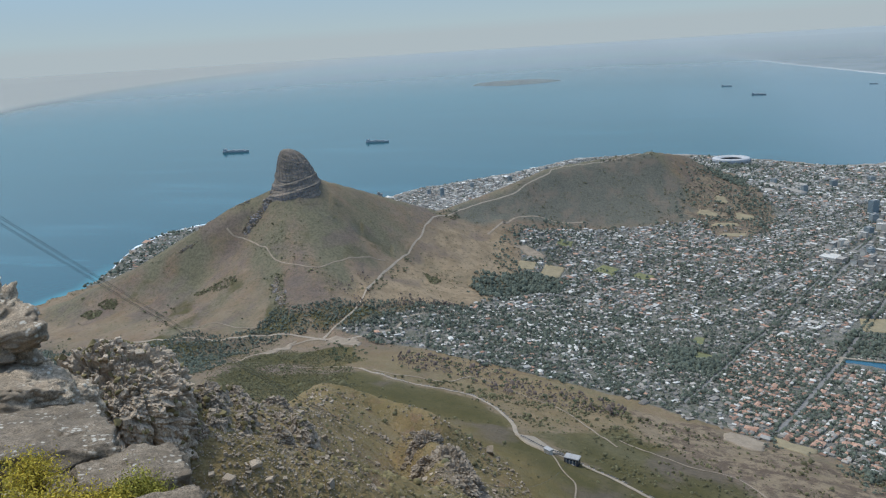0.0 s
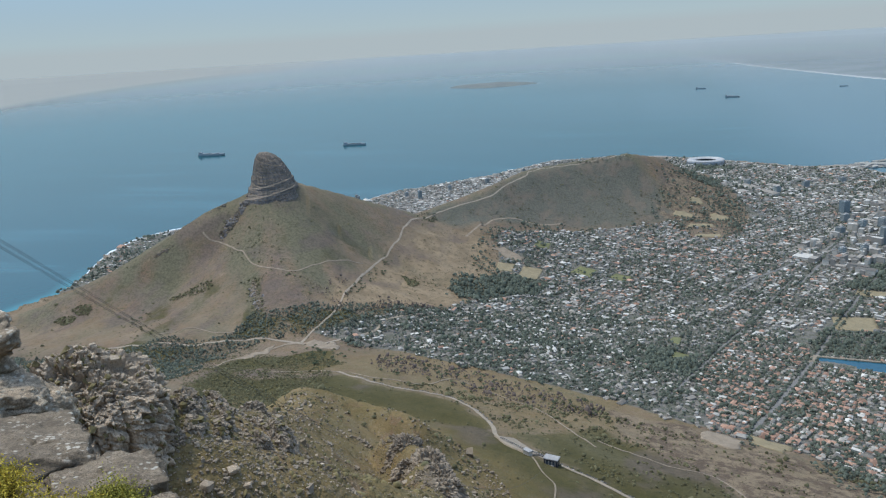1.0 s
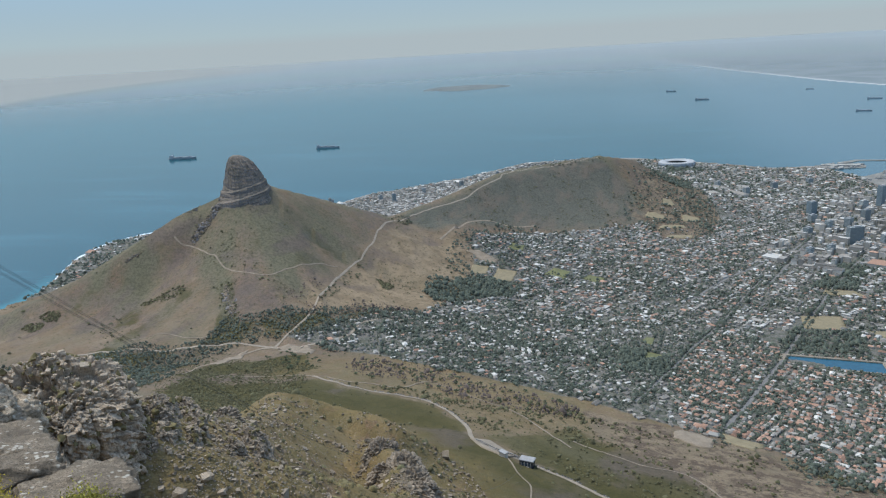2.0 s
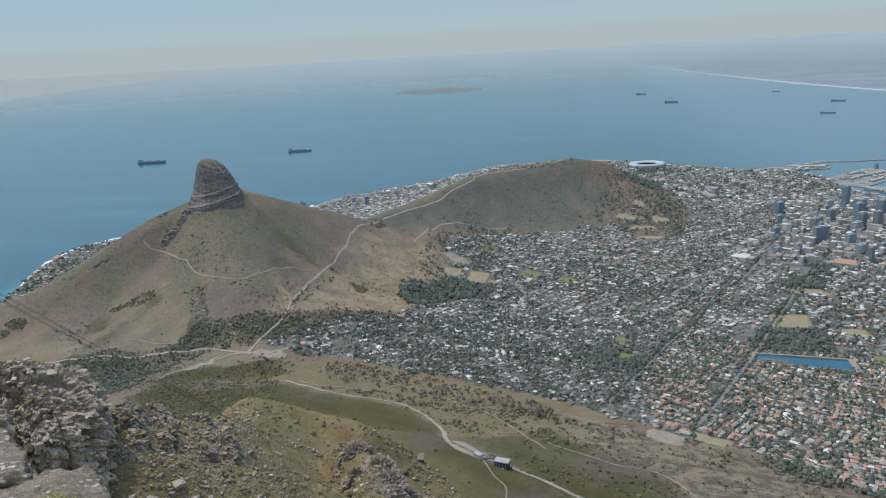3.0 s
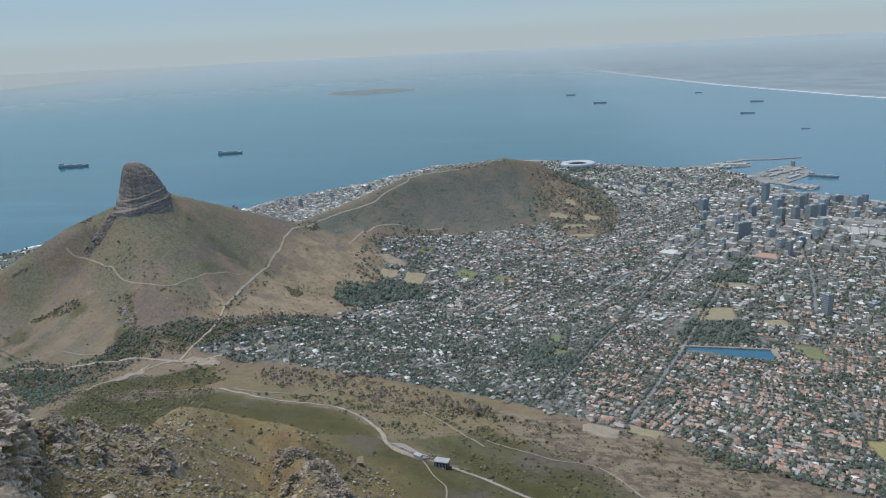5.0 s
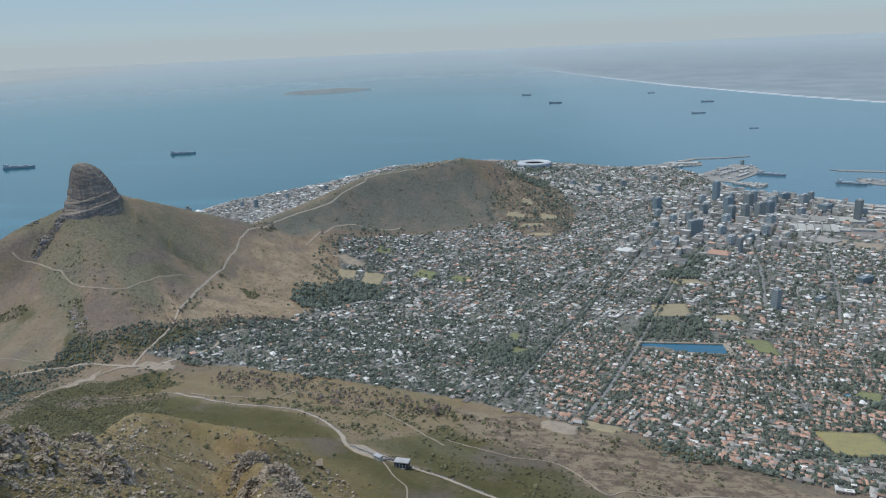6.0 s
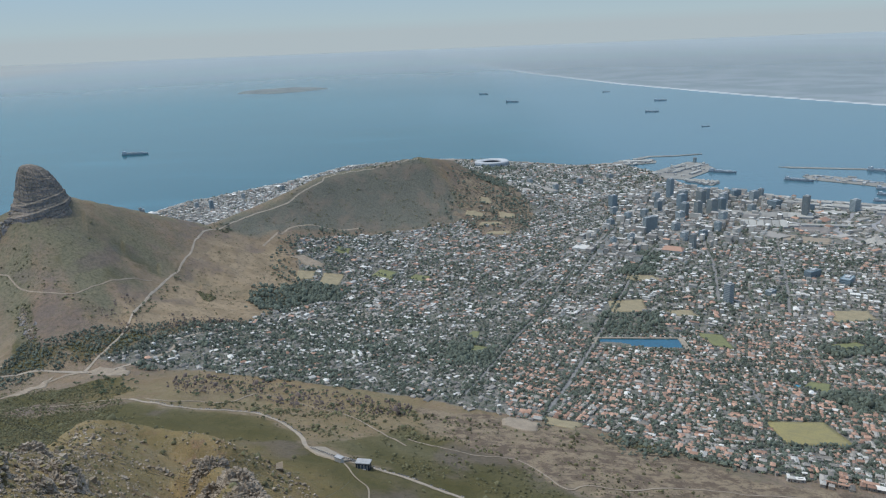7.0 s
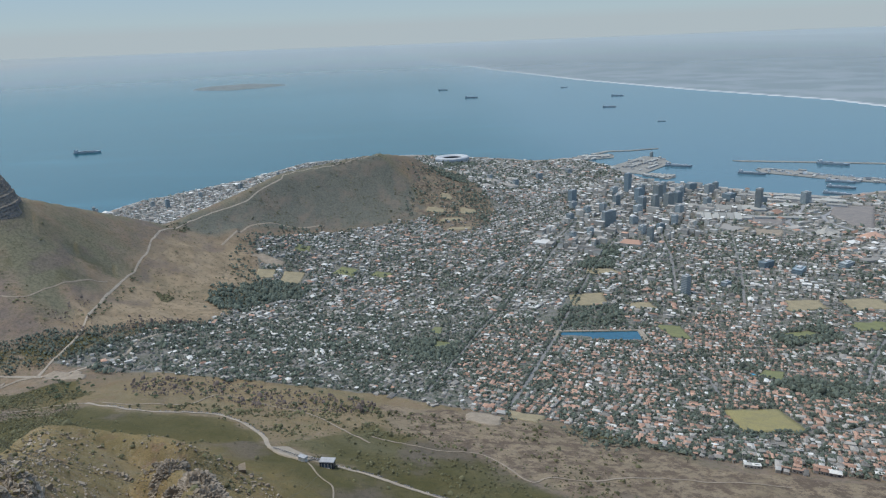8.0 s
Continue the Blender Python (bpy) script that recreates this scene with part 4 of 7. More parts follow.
def street_grid(poly, bearing, lot, row, street, jitter, wobble=0.0, cross=9):
    """Places of houses in rows along streets, quarter by quarter, each with a bearing of its own, and the turn of each."""
    p = np.asarray(poly, float)
    lo, hi = p.min(0), p.max(0)
    quarter = 14.0
    gx, gy = np.meshgrid(np.arange(lo[0], hi[0] + quarter, quarter), np.arange(lo[1], hi[1] + quarter, quarter))
    seeds = np.stack([gx.ravel(), gy.ravel()], 1) + rng.uniform(-0.5, 0.5, (gx.size, 2)) * quarter
    xs, ys, ts = [], [], []
    for k, mid in enumerate(seeds):
        if line_distance(poly, mid[:1], mid[1:], True)[0][0] > 16 and not inside(poly, mid[:1], mid[1:])[0]:
            continue
        b = math.radians(bearing + rng.normal(0, 3 + wobble) + (90 if rng.random() < 0.35 else 0))
        along, across = np.array([math.sin(b), math.cos(b)]), np.array([math.cos(b), -math.sin(b)])
        u = np.arange(-17, 17, lot * rng.uniform(0.9, 1.15))
        u = u[(np.arange(len(u)) % cross) != 0]
        v, j, pos = [], 0, -17.0
        while pos < 17:
            v.append(pos)
            pos += row if j % 2 == 0 else row + street
            j += 1
        U, V = (a.ravel() for a in np.meshgrid(u, np.array(v)))
        U, V = U + rng.normal(0, jitter, U.shape), V + rng.normal(0, jitter * 0.6, V.shape)
        x, y = mid[0] + U * along[0] + V * across[0], mid[1] + U * along[1] + V * across[1]
        far = np.hypot(x[:, None] - seeds[None, :, 0], y[:, None] - seeds[None, :, 1])
        near = np.sort(far, 1)
        ok = (far.argmin(1) == k) & (near[:, 1] - near[:, 0] > 0.8)
        xs.append(x[ok])
        ys.append(y[ok])
        ts.append(np.full(ok.sum(), b))
    x, y, turn = np.concatenate(xs), np.concatenate(ys), np.concatenate(ts)
    ok = inside(poly, x + 2.2 * fbm(x, y, 9, 3, 72), y + 2.2 * fbm(x, y, 9, 3, 74))
    return x[ok], y[ok], turn[ok]


# polygon, bearing, lot, row, street, jitter, wobble, share of lots built, size, storeys low/high, share of red, white and flat roofs
DISTRICTS = [
    ([(14, 140), (30, 138), (40, 127), (48, 117), (54, 110), (64, 106.5), (84, 104), (118, 112), (118, 150), (112, 235), (76, 222), (50, 220), (44, 232), (30, 238), (12, 190)], 22, 1.12, 1.12, 0.72, 0.14, 3, 0.92, 0.8, 0.35, 0.6, 0.52, 0.13, 0.08),
    ([(-92, 181), (-66, 176), (-45, 168), (-24, 163), (-8, 157), (14, 143), (12, 190), (30, 238), (0, 246), (-40, 240), (-66, 222), (-84, 192)], 50, 1.5, 1.5, 0.9, 0.35, 14, 0.66, 0.84, 0.35, 0.65, 0.08, 0.26, 0.3),
    ([(-66, 222), (-40, 240), (0, 246), (30, 238), (44, 232), (62, 262), (84, 310), (60, 345), (20, 352), (-16, 372), (-34, 358), (-52, 345), (-66, 322), (-52, 268)], 32, 1.35, 1.3, 0.85, 0.2, 8, 0.78, 0.95, 0.4, 0.9, 0.2, 0.24, 0.38),
    ([(-16, 372), (20, 352), (60, 345), (84, 370), (96, 400), (110, 440), (60, 450), (36, 470), (24, 430), (16, 395)], 38, 1.4, 1.4, 0.8, 0.12, 6, 0.75, 1.0, 0.45, 1.1, 0.14, 0.24, 0.6),
    ([(60, 345), (84, 310), (110, 330), (150, 340), (190, 400), (215, 438), (189, 458), (172, 478), (158, 500), (120, 470), (110, 440), (96, 400)], 35, 2.5, 2.4, 1.3, 0.2, 3, 0.85, 2.0, 0.8, 3.6, 0.07, 0.22, 0.97),
    ([(36, 470), (60, 450), (110, 440), (120, 470), (158, 500), (156, 546), (140, 583), (109, 580), (84, 596), (20, 632), (-8, 604), (30, 560), (42, 520)], 62, 2.2, 2.0, 1.0, 0.25, 6, 0.8, 1.5, 0.5, 1.3, 0.08, 0.30, 0.75),
    ([(62, 262), (76, 222), (112, 235), (150, 232), (190, 260), (190, 330), (150, 340), (110, 330), (84, 310)], 24, 1.6, 1.6, 1.0, 0.2, 6, 0.68, 1.25, 0.45, 1.3, 0.2, 0.24, 0.5),
    ([(118, 112), (180, 130), (300, 150), (340, 260), (190, 260), (150, 232), (112, 235), (118, 150)], 12, 1.35, 1.3, 0.85, 0.22, 8, 0.72, 0.98, 0.4, 0.8, 0.34, 0.18, 0.25),
    ([(190, 260), (340, 260), (420, 340), (380, 430), (256, 414), (215, 438), (190, 400), (150, 340), (190, 330)], 70, 2.9, 2.6, 1.5, 0.4, 7, 0.7, 2.1, 0.5, 1.4, 0.12, 0.2, 0.85),
    (SEASIDE, 48, 1.7, 1.6, 0.8, 0.2, 4, 0.88, 1.25, 0.5, 1.7, 0.02, 0.34, 0.85),
    (COVE, 20, 1.9, 1.8, 1.0, 0.35, 8, 0.26, 1.2, 0.4, 0.8, 0.1, 0.4, 0.6),
]


def house_arrays():
    out = {k: [] for k in ("x", "y", "turn", "w", "d", "h", "roof", "flat", "kind")}
    for k, (poly, bearing, lot, row, street, jit, wob, share, size, lo, hi, red, white, flat) in enumerate(DISTRICTS):
        x, y, turn = street_grid(poly, bearing, lot, row, street, jit, wob)
        green = in_parks(x, y) | inside(TERRACE, x + 8 * fbm(x, y, 14, 3, 105), y + 8 * fbm(x, y, 14, 3, 107)) | inside(WOOD_EAST, x, y)
        ok = free_for_building(x, y) & (rng.random(len(x)) < share * (0.75 + 0.5 * value_noise(x / 12, y / 12, 77))) & ~(green & (rng.random(len(x)) < 0.95))
        x, y, turn = x[ok], y[ok], turn[ok]
        n = len(x)
        dice = rng.random(n)
        patch = 0.25 * fbm(x, y, 30, 2, 79)
        roof = np.where(dice < red + patch * (red > 0.1), 0, np.where(dice < red + white + patch, 2, 1))
        is_flat = (rng.random(n) < flat) & (roof != 0)
        big = np.exp(rng.normal(0, 0.3, n)) * np.where(rng.random(n) < 0.035, rng.uniform(1.6, 2.9, n), 1.0)
        w, d = size * big * rng.uniform(0.85, 1.3, n) * np.where(rng.random(n) < 0.12, 1.9, 1.0), size * big * rng.uniform(0.55, 0.95, n)
        h = lo + (hi - lo) * rng.random(n) ** 2.2
        swap = rng.random(n) < 0.5
        if k < 2:
            w, d = np.minimum(w, 2.2), np.minimum(d, 1.3)
        if k in (2, 3, 6, 7):
            w, d = np.minimum(w, 3.2), np.minimum(d, 2.0)
        w, d = np.where(swap, d, w), np.where(swap, w, d)
        for key, val in zip(out, (x, y, turn, w, d, h, roof, is_flat, np.full(n, k))):
            out[key].append(val)
    return {k: np.concatenate(v) for k, v in out.items()}


def house_geometry(H):
    """Walls and roofs of many houses: pitched roofs with eaves and a ridge, or flat ones behind a parapet."""
    n = len(H["x"])
    c, s = np.cos(-H["turn"]), np.sin(-H["turn"])
    z0 = surface(H["x"], H["y"])
    verts, quads, tris, qslot, tslot = [], [], [], [], []
    roofslot = 1 + H["roof"].astype(int)

    def corner(fx, fy, z, over=0.0):
        lx, ly = fx * (H["w"] / 2 + over), fy * (H["d"] / 2 + over)
        return np.stack([H["x"] + lx * c - ly * s, H["y"] + lx * s + ly * c, z], 1)

    low, top = z0 - 0.5, z0 + H["h"]
    pts = [corner(a, b, low) for a, b in ((-1, -1), (1, -1), (1, 1), (-1, 1))] + [corner(a, b, top) for a, b in ((-1, -1), (1, -1), (1, 1), (-1, 1))]
    base = np.arange(n) * 8
    verts.append(np.stack(pts, 1).reshape(-1, 3))
    for k in range(4):
        quads.append(np.stack([base + k, base + (k + 1) % 4, base + 4 + (k + 1) % 4, base + 4 + k], 1))
        qslot.append(np.zeros(n, int))
    off = n * 8
    # roofs: eaves 4 points, ridge 2 points; on flat houses a slightly sunk slab
    rise = np.where(H["flat"], 0.0, 0.22 * np.minimum(H["w"], H["d"]) + 0.06)
    long_x = H["w"] >= H["d"]
    hip = np.where(H["flat"], 1.0, np.where(rng.random(n) < 0.5, 1.0, 0.45))
    ends = np.maximum(np.abs(H["w"] - H["d"]) / np.maximum(H["w"], H["d"]), 0.25) * hip + (1 - hip)
    eave = [corner(a, b, top - np.where(H["flat"], -0.04, 0.02), 0.06) for a, b in ((-1, -1), (1, -1), (1, 1), (-1, 1))]
    r1 = np.where(long_x[:, None], corner(-ends, 0.0, top + rise), corner(0.0, -ends, top + rise))
    r2 = np.where(long_x[:, None], corner(ends, 0.0, top + rise), corner(0.0, ends, top + rise))
    verts.append(np.stack(eave + [r1, r2], 1).reshape(-1, 3))
    b = off + np.arange(n) * 6
    L, F = long_x & ~H["flat"], H["flat"]
    S = ~long_x & ~H["flat"]
    for m, qs, ts in ((L, ((0, 1, 5, 4), (2, 3, 4, 5)), ((1, 2, 5), (3, 0, 4))), (S, ((1, 2, 5, 4), (3, 0, 4, 5)), ((0, 1, 4), (2, 3, 5))), (F, ((0, 1, 2, 3),), ())):
        for q in qs:
            quads.append(np.stack([b[m] + k for k in q], 1))
            qslot.append(roofslot[m])
        for t in ts:
            tris.append(np.stack([b[m] + k for k in t], 1))
            tslot.append(roofslot[m])
    return np.vstack(verts), np.vstack(quads), np.vstack(tris), np.concatenate(qslot), np.concatenate(tslot)


HOUSES = house_arrays()
DISTRICT_LABELS = ["red tiled family houses in rows below the mountain", "white and grey villas scattered among dark trees", "dense grey roofed terrace houses of the old suburb",
                   "small flat roofed houses stepping up the hill's foot", "low and middling flat roofed city blocks", "pale flats and sheds near the waterfront",
                   "mixed houses and blocks beside the city centre", "red and grey roofed houses of the eastern suburb", "large flat sheds and warehouses beside the railway",
                   "white apartment blocks crowded along the seafront", "white villas above a small cove"]
near_band = (HOUSES["kind"] < 2) & (np.hypot(HOUSES["x"] - 10, HOUSES["y"]) < 166) & (HOUSES["y"] < 166)
nearest = np.argsort(np.where(near_band, np.hypot(HOUSES["x"] - 10, HOUSES["y"]), 1e9))[:min(300, int(near_band.sum()))]
near_band = np.isin(np.arange(len(near_band)), nearest)
for k, label in enumerate(DISTRICT_LABELS):
    H = {key: v[(HOUSES["kind"] == k) & ~near_band] for key, v in HOUSES.items()}
    v, q, t, qs, ts = house_geometry(H)
    tagged(mesh_object("houses", v, [q, t], [WALLS, TILES, SHEET, PALE], slots=np.concatenate([qs, ts])), label, "houses", kind="stuff")

# ---------------------------------------------------------------- trees in bulk
ico = bmesh.new()
bmesh.ops.create_icosphere(ico, subdivisions=1, radius=1)
ICO_V = np.array([v.co[:] for v in ico.verts])
ICO_F = np.array([[v.index for v in f.verts] for f in ico.faces])
ico.free()

OCT_V = np.array([(1, 0, 0), (-0.5, 0.87, 0), (-0.5, -0.87, 0), (0.3, 0.5, 0.8), (-0.6, 0, 0.8), (0.3, -0.5, 0.8)])
OCT_F = np.array([(0, 1, 3), (1, 2, 4), (2, 0, 5), (1, 4, 3), (2, 5, 4), (0, 3, 5), (3, 4, 5)])


def clumps(x, y, z, r, flatten=0.8, rough=0.3, coarse=False):
    """One uneven leafy lump at each place, as arrays of vertices and triangles."""
    V, Fc = (OCT_V, OCT_F) if coarse else (ICO_V, ICO_F)
    n, m = len(x), len(V)
    scale = 1 + rough * rng.normal(0, 1, (n, m))
    turn = rng.uniform(0, 6.28, n)
    c, s = np.cos(turn)[:, None], np.sin(turn)[:, None]
    vx, vy = V[None, :, 0] * c - V[None, :, 1] * s, V[None, :, 0] * s + V[None, :, 1] * c
    r = np.asarray(r)[:, None]
    P = np.stack([x[:, None] + vx * scale * r, y[:, None] + vy * scale * r, z[:, None] + V[None, :, 2] * scale * r * flatten], -1)
    F = Fc[None] + (np.arange(n) * m)[:, None, None]
    return P.reshape(-1, 3), F.reshape(-1, 3)


def crowns(name, x, y, r, material, label, category, per=2, lift=0.55, flatten=0.9, rough=0.26, coarse=False):
    """Many trees or bushes in one mesh, each with a few lumps of leaves."""
    xs, ys, zs, rs = [], [], [], []
    z = surface(x, y)
    for k in range(per):
        a, out = rng.uniform(0, 6.28, len(x)), (0.25 if k == 0 else 0.62)
        xs.append(x + np.cos(a) * r * out)
        ys.append(y + np.sin(a) * r * out)
        size = r * (0.8 if k == 0 else 0.6) * rng.uniform(0.85, 1.15, len(x))
        zs.append(z + r * lift * rng.uniform(0.7, 1.3, len(x)))
        rs.append(size)
    v, f = clumps(np.concatenate(xs), np.concatenate(ys), np.concatenate(zs), np.concatenate(rs), flatten, rough, coarse)
    return tagged(mesh_object(name, v, f, material, flat=False), label, category, kind="stuff")


def scatter(poly, count, keep=None):
    p = np.asarray(poly, float)
    lo, hi = p.min(0), p.max(0)
    x, y = rng.uniform(lo[0], hi[0], count), rng.uniform(lo[1], hi[1], count)
    ok = inside(poly, x + 5 * fbm(x, y, 11, 3, 101), y + 5 * fbm(x, y, 11, 3, 103))
    if keep is not None:
        ok &= keep(x, y)
    return x[ok], y[ok]


def tree_room(x, y):
    return free_for_building(x, y, 0.0)


TREE_SETS = [
    (DISTRICTS[0][0], 25000, 0.34, 0.95), (DISTRICTS[1][0], 23000, 0.35, 0.95), (DISTRICTS[2][0], 18000, 0.40, 0.85), (DISTRICTS[3][0], 6000, 0.45, 0.8),
    (DISTRICTS[4][0], 4000, 0.55, 0.6), (DISTRICTS[5][0], 6500, 0.6, 0.8), (DISTRICTS[6][0], 10000, 0.45, 0.85), (DISTRICTS[7][0], 22000, 0.40, 0.9), ([(30, 132), (38, 134), (46, 128), (52, 116), (48, 112), (40, 118), (32, 118)], 800, 0.36, 1.0),
    (DISTRICTS[8][0], 3600, 0.6, 0.7), (SEASIDE, 2400, 0.5, 0.6), (COVE, 1400, 0.6, 0.8), (TERRACE, 1700, 0.6, 0.7), ([(-76, 305), (-62, 345), (-36, 366), (-40, 346), (-57, 305), (-54, 262), (-60, 236), (-72, 238), (-62, 270)], 1500, 0.5, 0.9), (WOOD_EAST, 900, 0.6, 1.0),
]
tx, ty, tr = [], [], []
for poly, count, size, dens in TREE_SETS:
    x, y = scatter(poly, count, tree_room)
    ok = rng.random(len(x)) < dens * (0.17 + 2.5 * value_noise(x / 5, y / 5, 81) * value_noise(x / 17, y / 17, 85))
    tx.append(x[ok])
    ty.append(y[ok])
    tr.append(np.minimum(size * np.exp(rng.normal(-0.05, 0.42, ok.sum())), 1.75 * size))
for p in PARKS + [WOOD_EAST]:
    x, y = scatter(p, 640, tree_room)
    tx.append(x)
    ty.append(y)
    tr.append(0.55 * np.exp(rng.normal(0, 0.25, len(x))))
# rows of street trees
for line, width in ROAD_LINES[11:27]:
    c = flow(line, 1.3)
    for side in (-1, 1):
        keep = rng.random(len(c)) < 0.7
        way = np.gradient(c, axis=0)
        way /= np.linalg.norm(way, axis=1)[:, None]
        q = (c + side * (width / 2 + 0.45) * np.stack([-way[:, 1], way[:, 0]], 1))[keep]
        tx.append(q[:, 0])
        ty.append(q[:, 1])
        tr.append(0.45 * np.exp(rng.normal(0, 0.3, len(q))))
tx, ty, tr = np.concatenate(tx), np.concatenate(ty), np.concatenate(tr)
away = np.hypot(tx, ty)
close, far_off = away < 150, away > 185
middle = ~close & ~far_off
crowns("garden_trees", tx[close], ty[close], tr[close] * 1.15, LEAF, "dark green garden and street trees between the houses", "trees", per=2, lift=0.8, coarse=True)
crowns("garden_trees", tx[middle], ty[middle], tr[middle] * 1.1, LEAF, "dark green trees among gardens and streets", "trees", per=2, lift=0.6, flatten=1.1, coarse=True)
crowns("garden_trees", tx[far_off], ty[far_off], tr[far_off] * 1.28, LEAF, "dark green trees among the distant streets", "trees", per=1, lift=0.6, flatten=1.1, coarse=True)
x, y = scatter(WOOD, 62000, tree_room)
ok = rng.random(len(x)) < 0.25 + 1.5 * value_noise(x / 9, y / 9, 83) * (0.4 + value_noise(x / 3, y / 3, 87))
x, y = x[ok], y[ok]
crowns("valley_wood", x, y, 0.29 * np.exp(rng.normal(0, 0.35, len(x))), LEAF, "dark green wood filling the valley below the saddle", "trees", per=1, lift=0.5, flatten=1.1, coarse=True)
x, y = (np.concatenate(c) for c in zip(scatter(SHRUBS, 8000, tree_room), scatter(DARK_SLOPE, 9000, tree_room), scatter(CORRIDOR, 1200, tree_room), scatter([(-95.6, 157.5), (-88, 163), (-79, 162), (-70, 150), (-80.9, 148.5), (-88.8, 148)], 1500, tree_room)))
crowns("valley_scrub", x, y, 0.17 * np.exp(rng.normal(0, 0.4, len(x))), SCRUB, "dark olive shrubs on the saddle's slope", "scrub", per=1, lift=0.35, flatten=0.8, coarse=True)


# leafless brown trees on the tan slope above the mountain road
BARE_TREE = simple("leafless_brown_twigs", (0.125, 0.098, 0.08), (0.10, 0.078, 0.064), 0.4, vary=0.5, island=True)
x, y = (np.concatenate(c) for c in zip(*(scatter(p, k, tree_room) for p, k in (([(-64, 150), (-46, 148), (-22, 143), (-8, 136), (-8, 150), (-26, 160), (-48, 168), (-66, 168)], 1500), ([(-84, 200), (-70, 206), (-62, 222), (-70, 226), (-84, 212)], 700), ([(-104, 208), (-92, 196), (-86, 204), (-96, 222)], 300)))))
crowns("bare_trees", x, y, 0.26 * np.exp(rng.normal(0, 0.4, len(x))), BARE_TREE, "leafless brown trees scattered on the tan slope", "trees", per=1, lift=1.0, flatten=1.3, coarse=True)


# scrub on the hill's flanks, thicker in the gullies
x, y = rng.uniform(-250, 30, 60000), rng.uniform(160, 520, 60000)
d, _ = line_distance(HILL, x, y)
hollow = -fbm(x * 0.6 + y * 0.8, (y * 0.6 - x * 0.8) * 0.35, 14, 4, 11)
town = inside(BOWL, x, y) | inside(SEASIDE, x, y) | inside(COVE, x, y)
ok = (land(x, y) > 3) & ~town & (d < 110) & (rng.random(len(x)) < 0.02 + 0.5 * smooth(0.05, 0.5, hollow + 0.5 * fbm(x, y, 25, 3, 19))) & free_for_building(x, y, 0.2)
thick = [scatter(p, 700) for p in ([(-197, 203), (-193, 207), (-188, 206), (-186, 200), (-191, 200)], [(-200, 199), (-199, 202), (-194, 202), (-189, 196), (-193, 194)], [(-130, 208), (-123, 208), (-115, 197), (-109, 186), (-113, 184), (-121, 194)], [(-89, 249), (-84, 251), (-79, 248), (-80, 241), (-86, 243)], [(-158, 211), (-147, 212), (-140, 208), (-146, 203)], [(-290, 215), (-262, 300), (-252, 300), (-262, 225)])]
x, y, ok = np.concatenate([x] + [p[0] for p in thick]), np.concatenate([y] + [p[1] for p in thick]), np.concatenate([ok] + [np.ones(len(p[0]), bool) for p in thick])
ok &= land(x, y) > 0.4
far_x, far_y = scatter(GREEN_HILL, 5200)
tuft = np.random.default_rng(61).random(len(far_x)) < 0.1 + 1.2 * smooth(0.4, 0.75, value_noise(far_x / 6, far_y / 6, 63))
crowns("hill_scrub", far_x[tuft], far_y[tuft], 0.30 * np.exp(rng.normal(0, 0.4, tuft.sum())), SCRUB, "dark heath bushes on the far hill", "scrub", per=1, lift=0.25, flatten=0.6, coarse=True)
crowns("hill_scrub", x[ok], y[ok], 0.30 * np.exp(rng.normal(0, 0.4, ok.sum())), SCRUB, "olive scrub dotting the dry hill's gullies", "scrub", per=1, lift=0.3, flatten=0.7, coarse=True)


# ---------------------------------------------------------------- rocks near the camera
def block_meshes(count, seed, material):
    """Angular sandstone blocks: boxes with jittered, chamfered corners."""
    r = np.random.default_rng(seed)
    made = []
    for k in range(count):
        bm = bmesh.new()
        stretch = np.array([1.0, r.uniform(0.6, 0.95), r.uniform(0.4, 0.8)])
        for sx in (-1, 1):
            for sy in (-1, 1):
                for sz in (-1, 1):
                    corner = np.array([sx, sy, sz]) * r.uniform(0.72, 1.0, 3)
                    for axis in r.choice(3, 2, replace=False):
                        p = corner.copy()
                        p[axis] *= r.uniform(0.55, 0.85)
                        bm.verts.new(p * stretch * 0.5)
        hull = bmesh.ops.convex_hull(bm, input=bm.verts)
        bmesh.ops.delete(bm, geom=[e for e in hull["geom_interior"] if isinstance(e, bmesh.types.BMVert)], context="VERTS")
        me = bpy.data.meshes.new("rock_block")
        bm.to_mesh(me)
        bm.free()
        me.materials.append(material)
        made.append(me)
    return made


CRAG_BLOCK = rock_material("fractured_sandstone", (0.56, 0.45, 0.325), (0.34, 0.273, 0.195), 0.18, 0.3)
TUFT = simple("dry_grass_tufts", (0.17, 0.14, 0.065), (0.125, 0.105, 0.05), 0.3, vary=0.6, island=True)
SLOPE_BLOCK = rock_material("brown_slope_stone", (0.29, 0.23, 0.158), (0.17, 0.136, 0.094), 0.3, 0.2)
RIB_STONE = rock_material("dark_rib_stone", (0.40, 0.325, 0.237), (0.20, 0.162, 0.117), 0.3, 0.2)
RIB_BLOCKS = block_meshes(8, 14, RIB_STONE)
BLOCKS = block_meshes(18, 5, CRAG_BLOCK)
SLOPE_BLOCKS = block_meshes(10, 6, SLOPE_BLOCK)
SQUARE_BLOCKS = block_meshes(6, 12, CRAG_BLOCK)


BLOCK_V = [np.array([v.co[:] for v in me.vertices]) for me in BLOCKS]
BLOCK_F = [np.array([p.vertices[:] for p in me.polygons if len(p.vertices) == 3]) for me in BLOCKS]


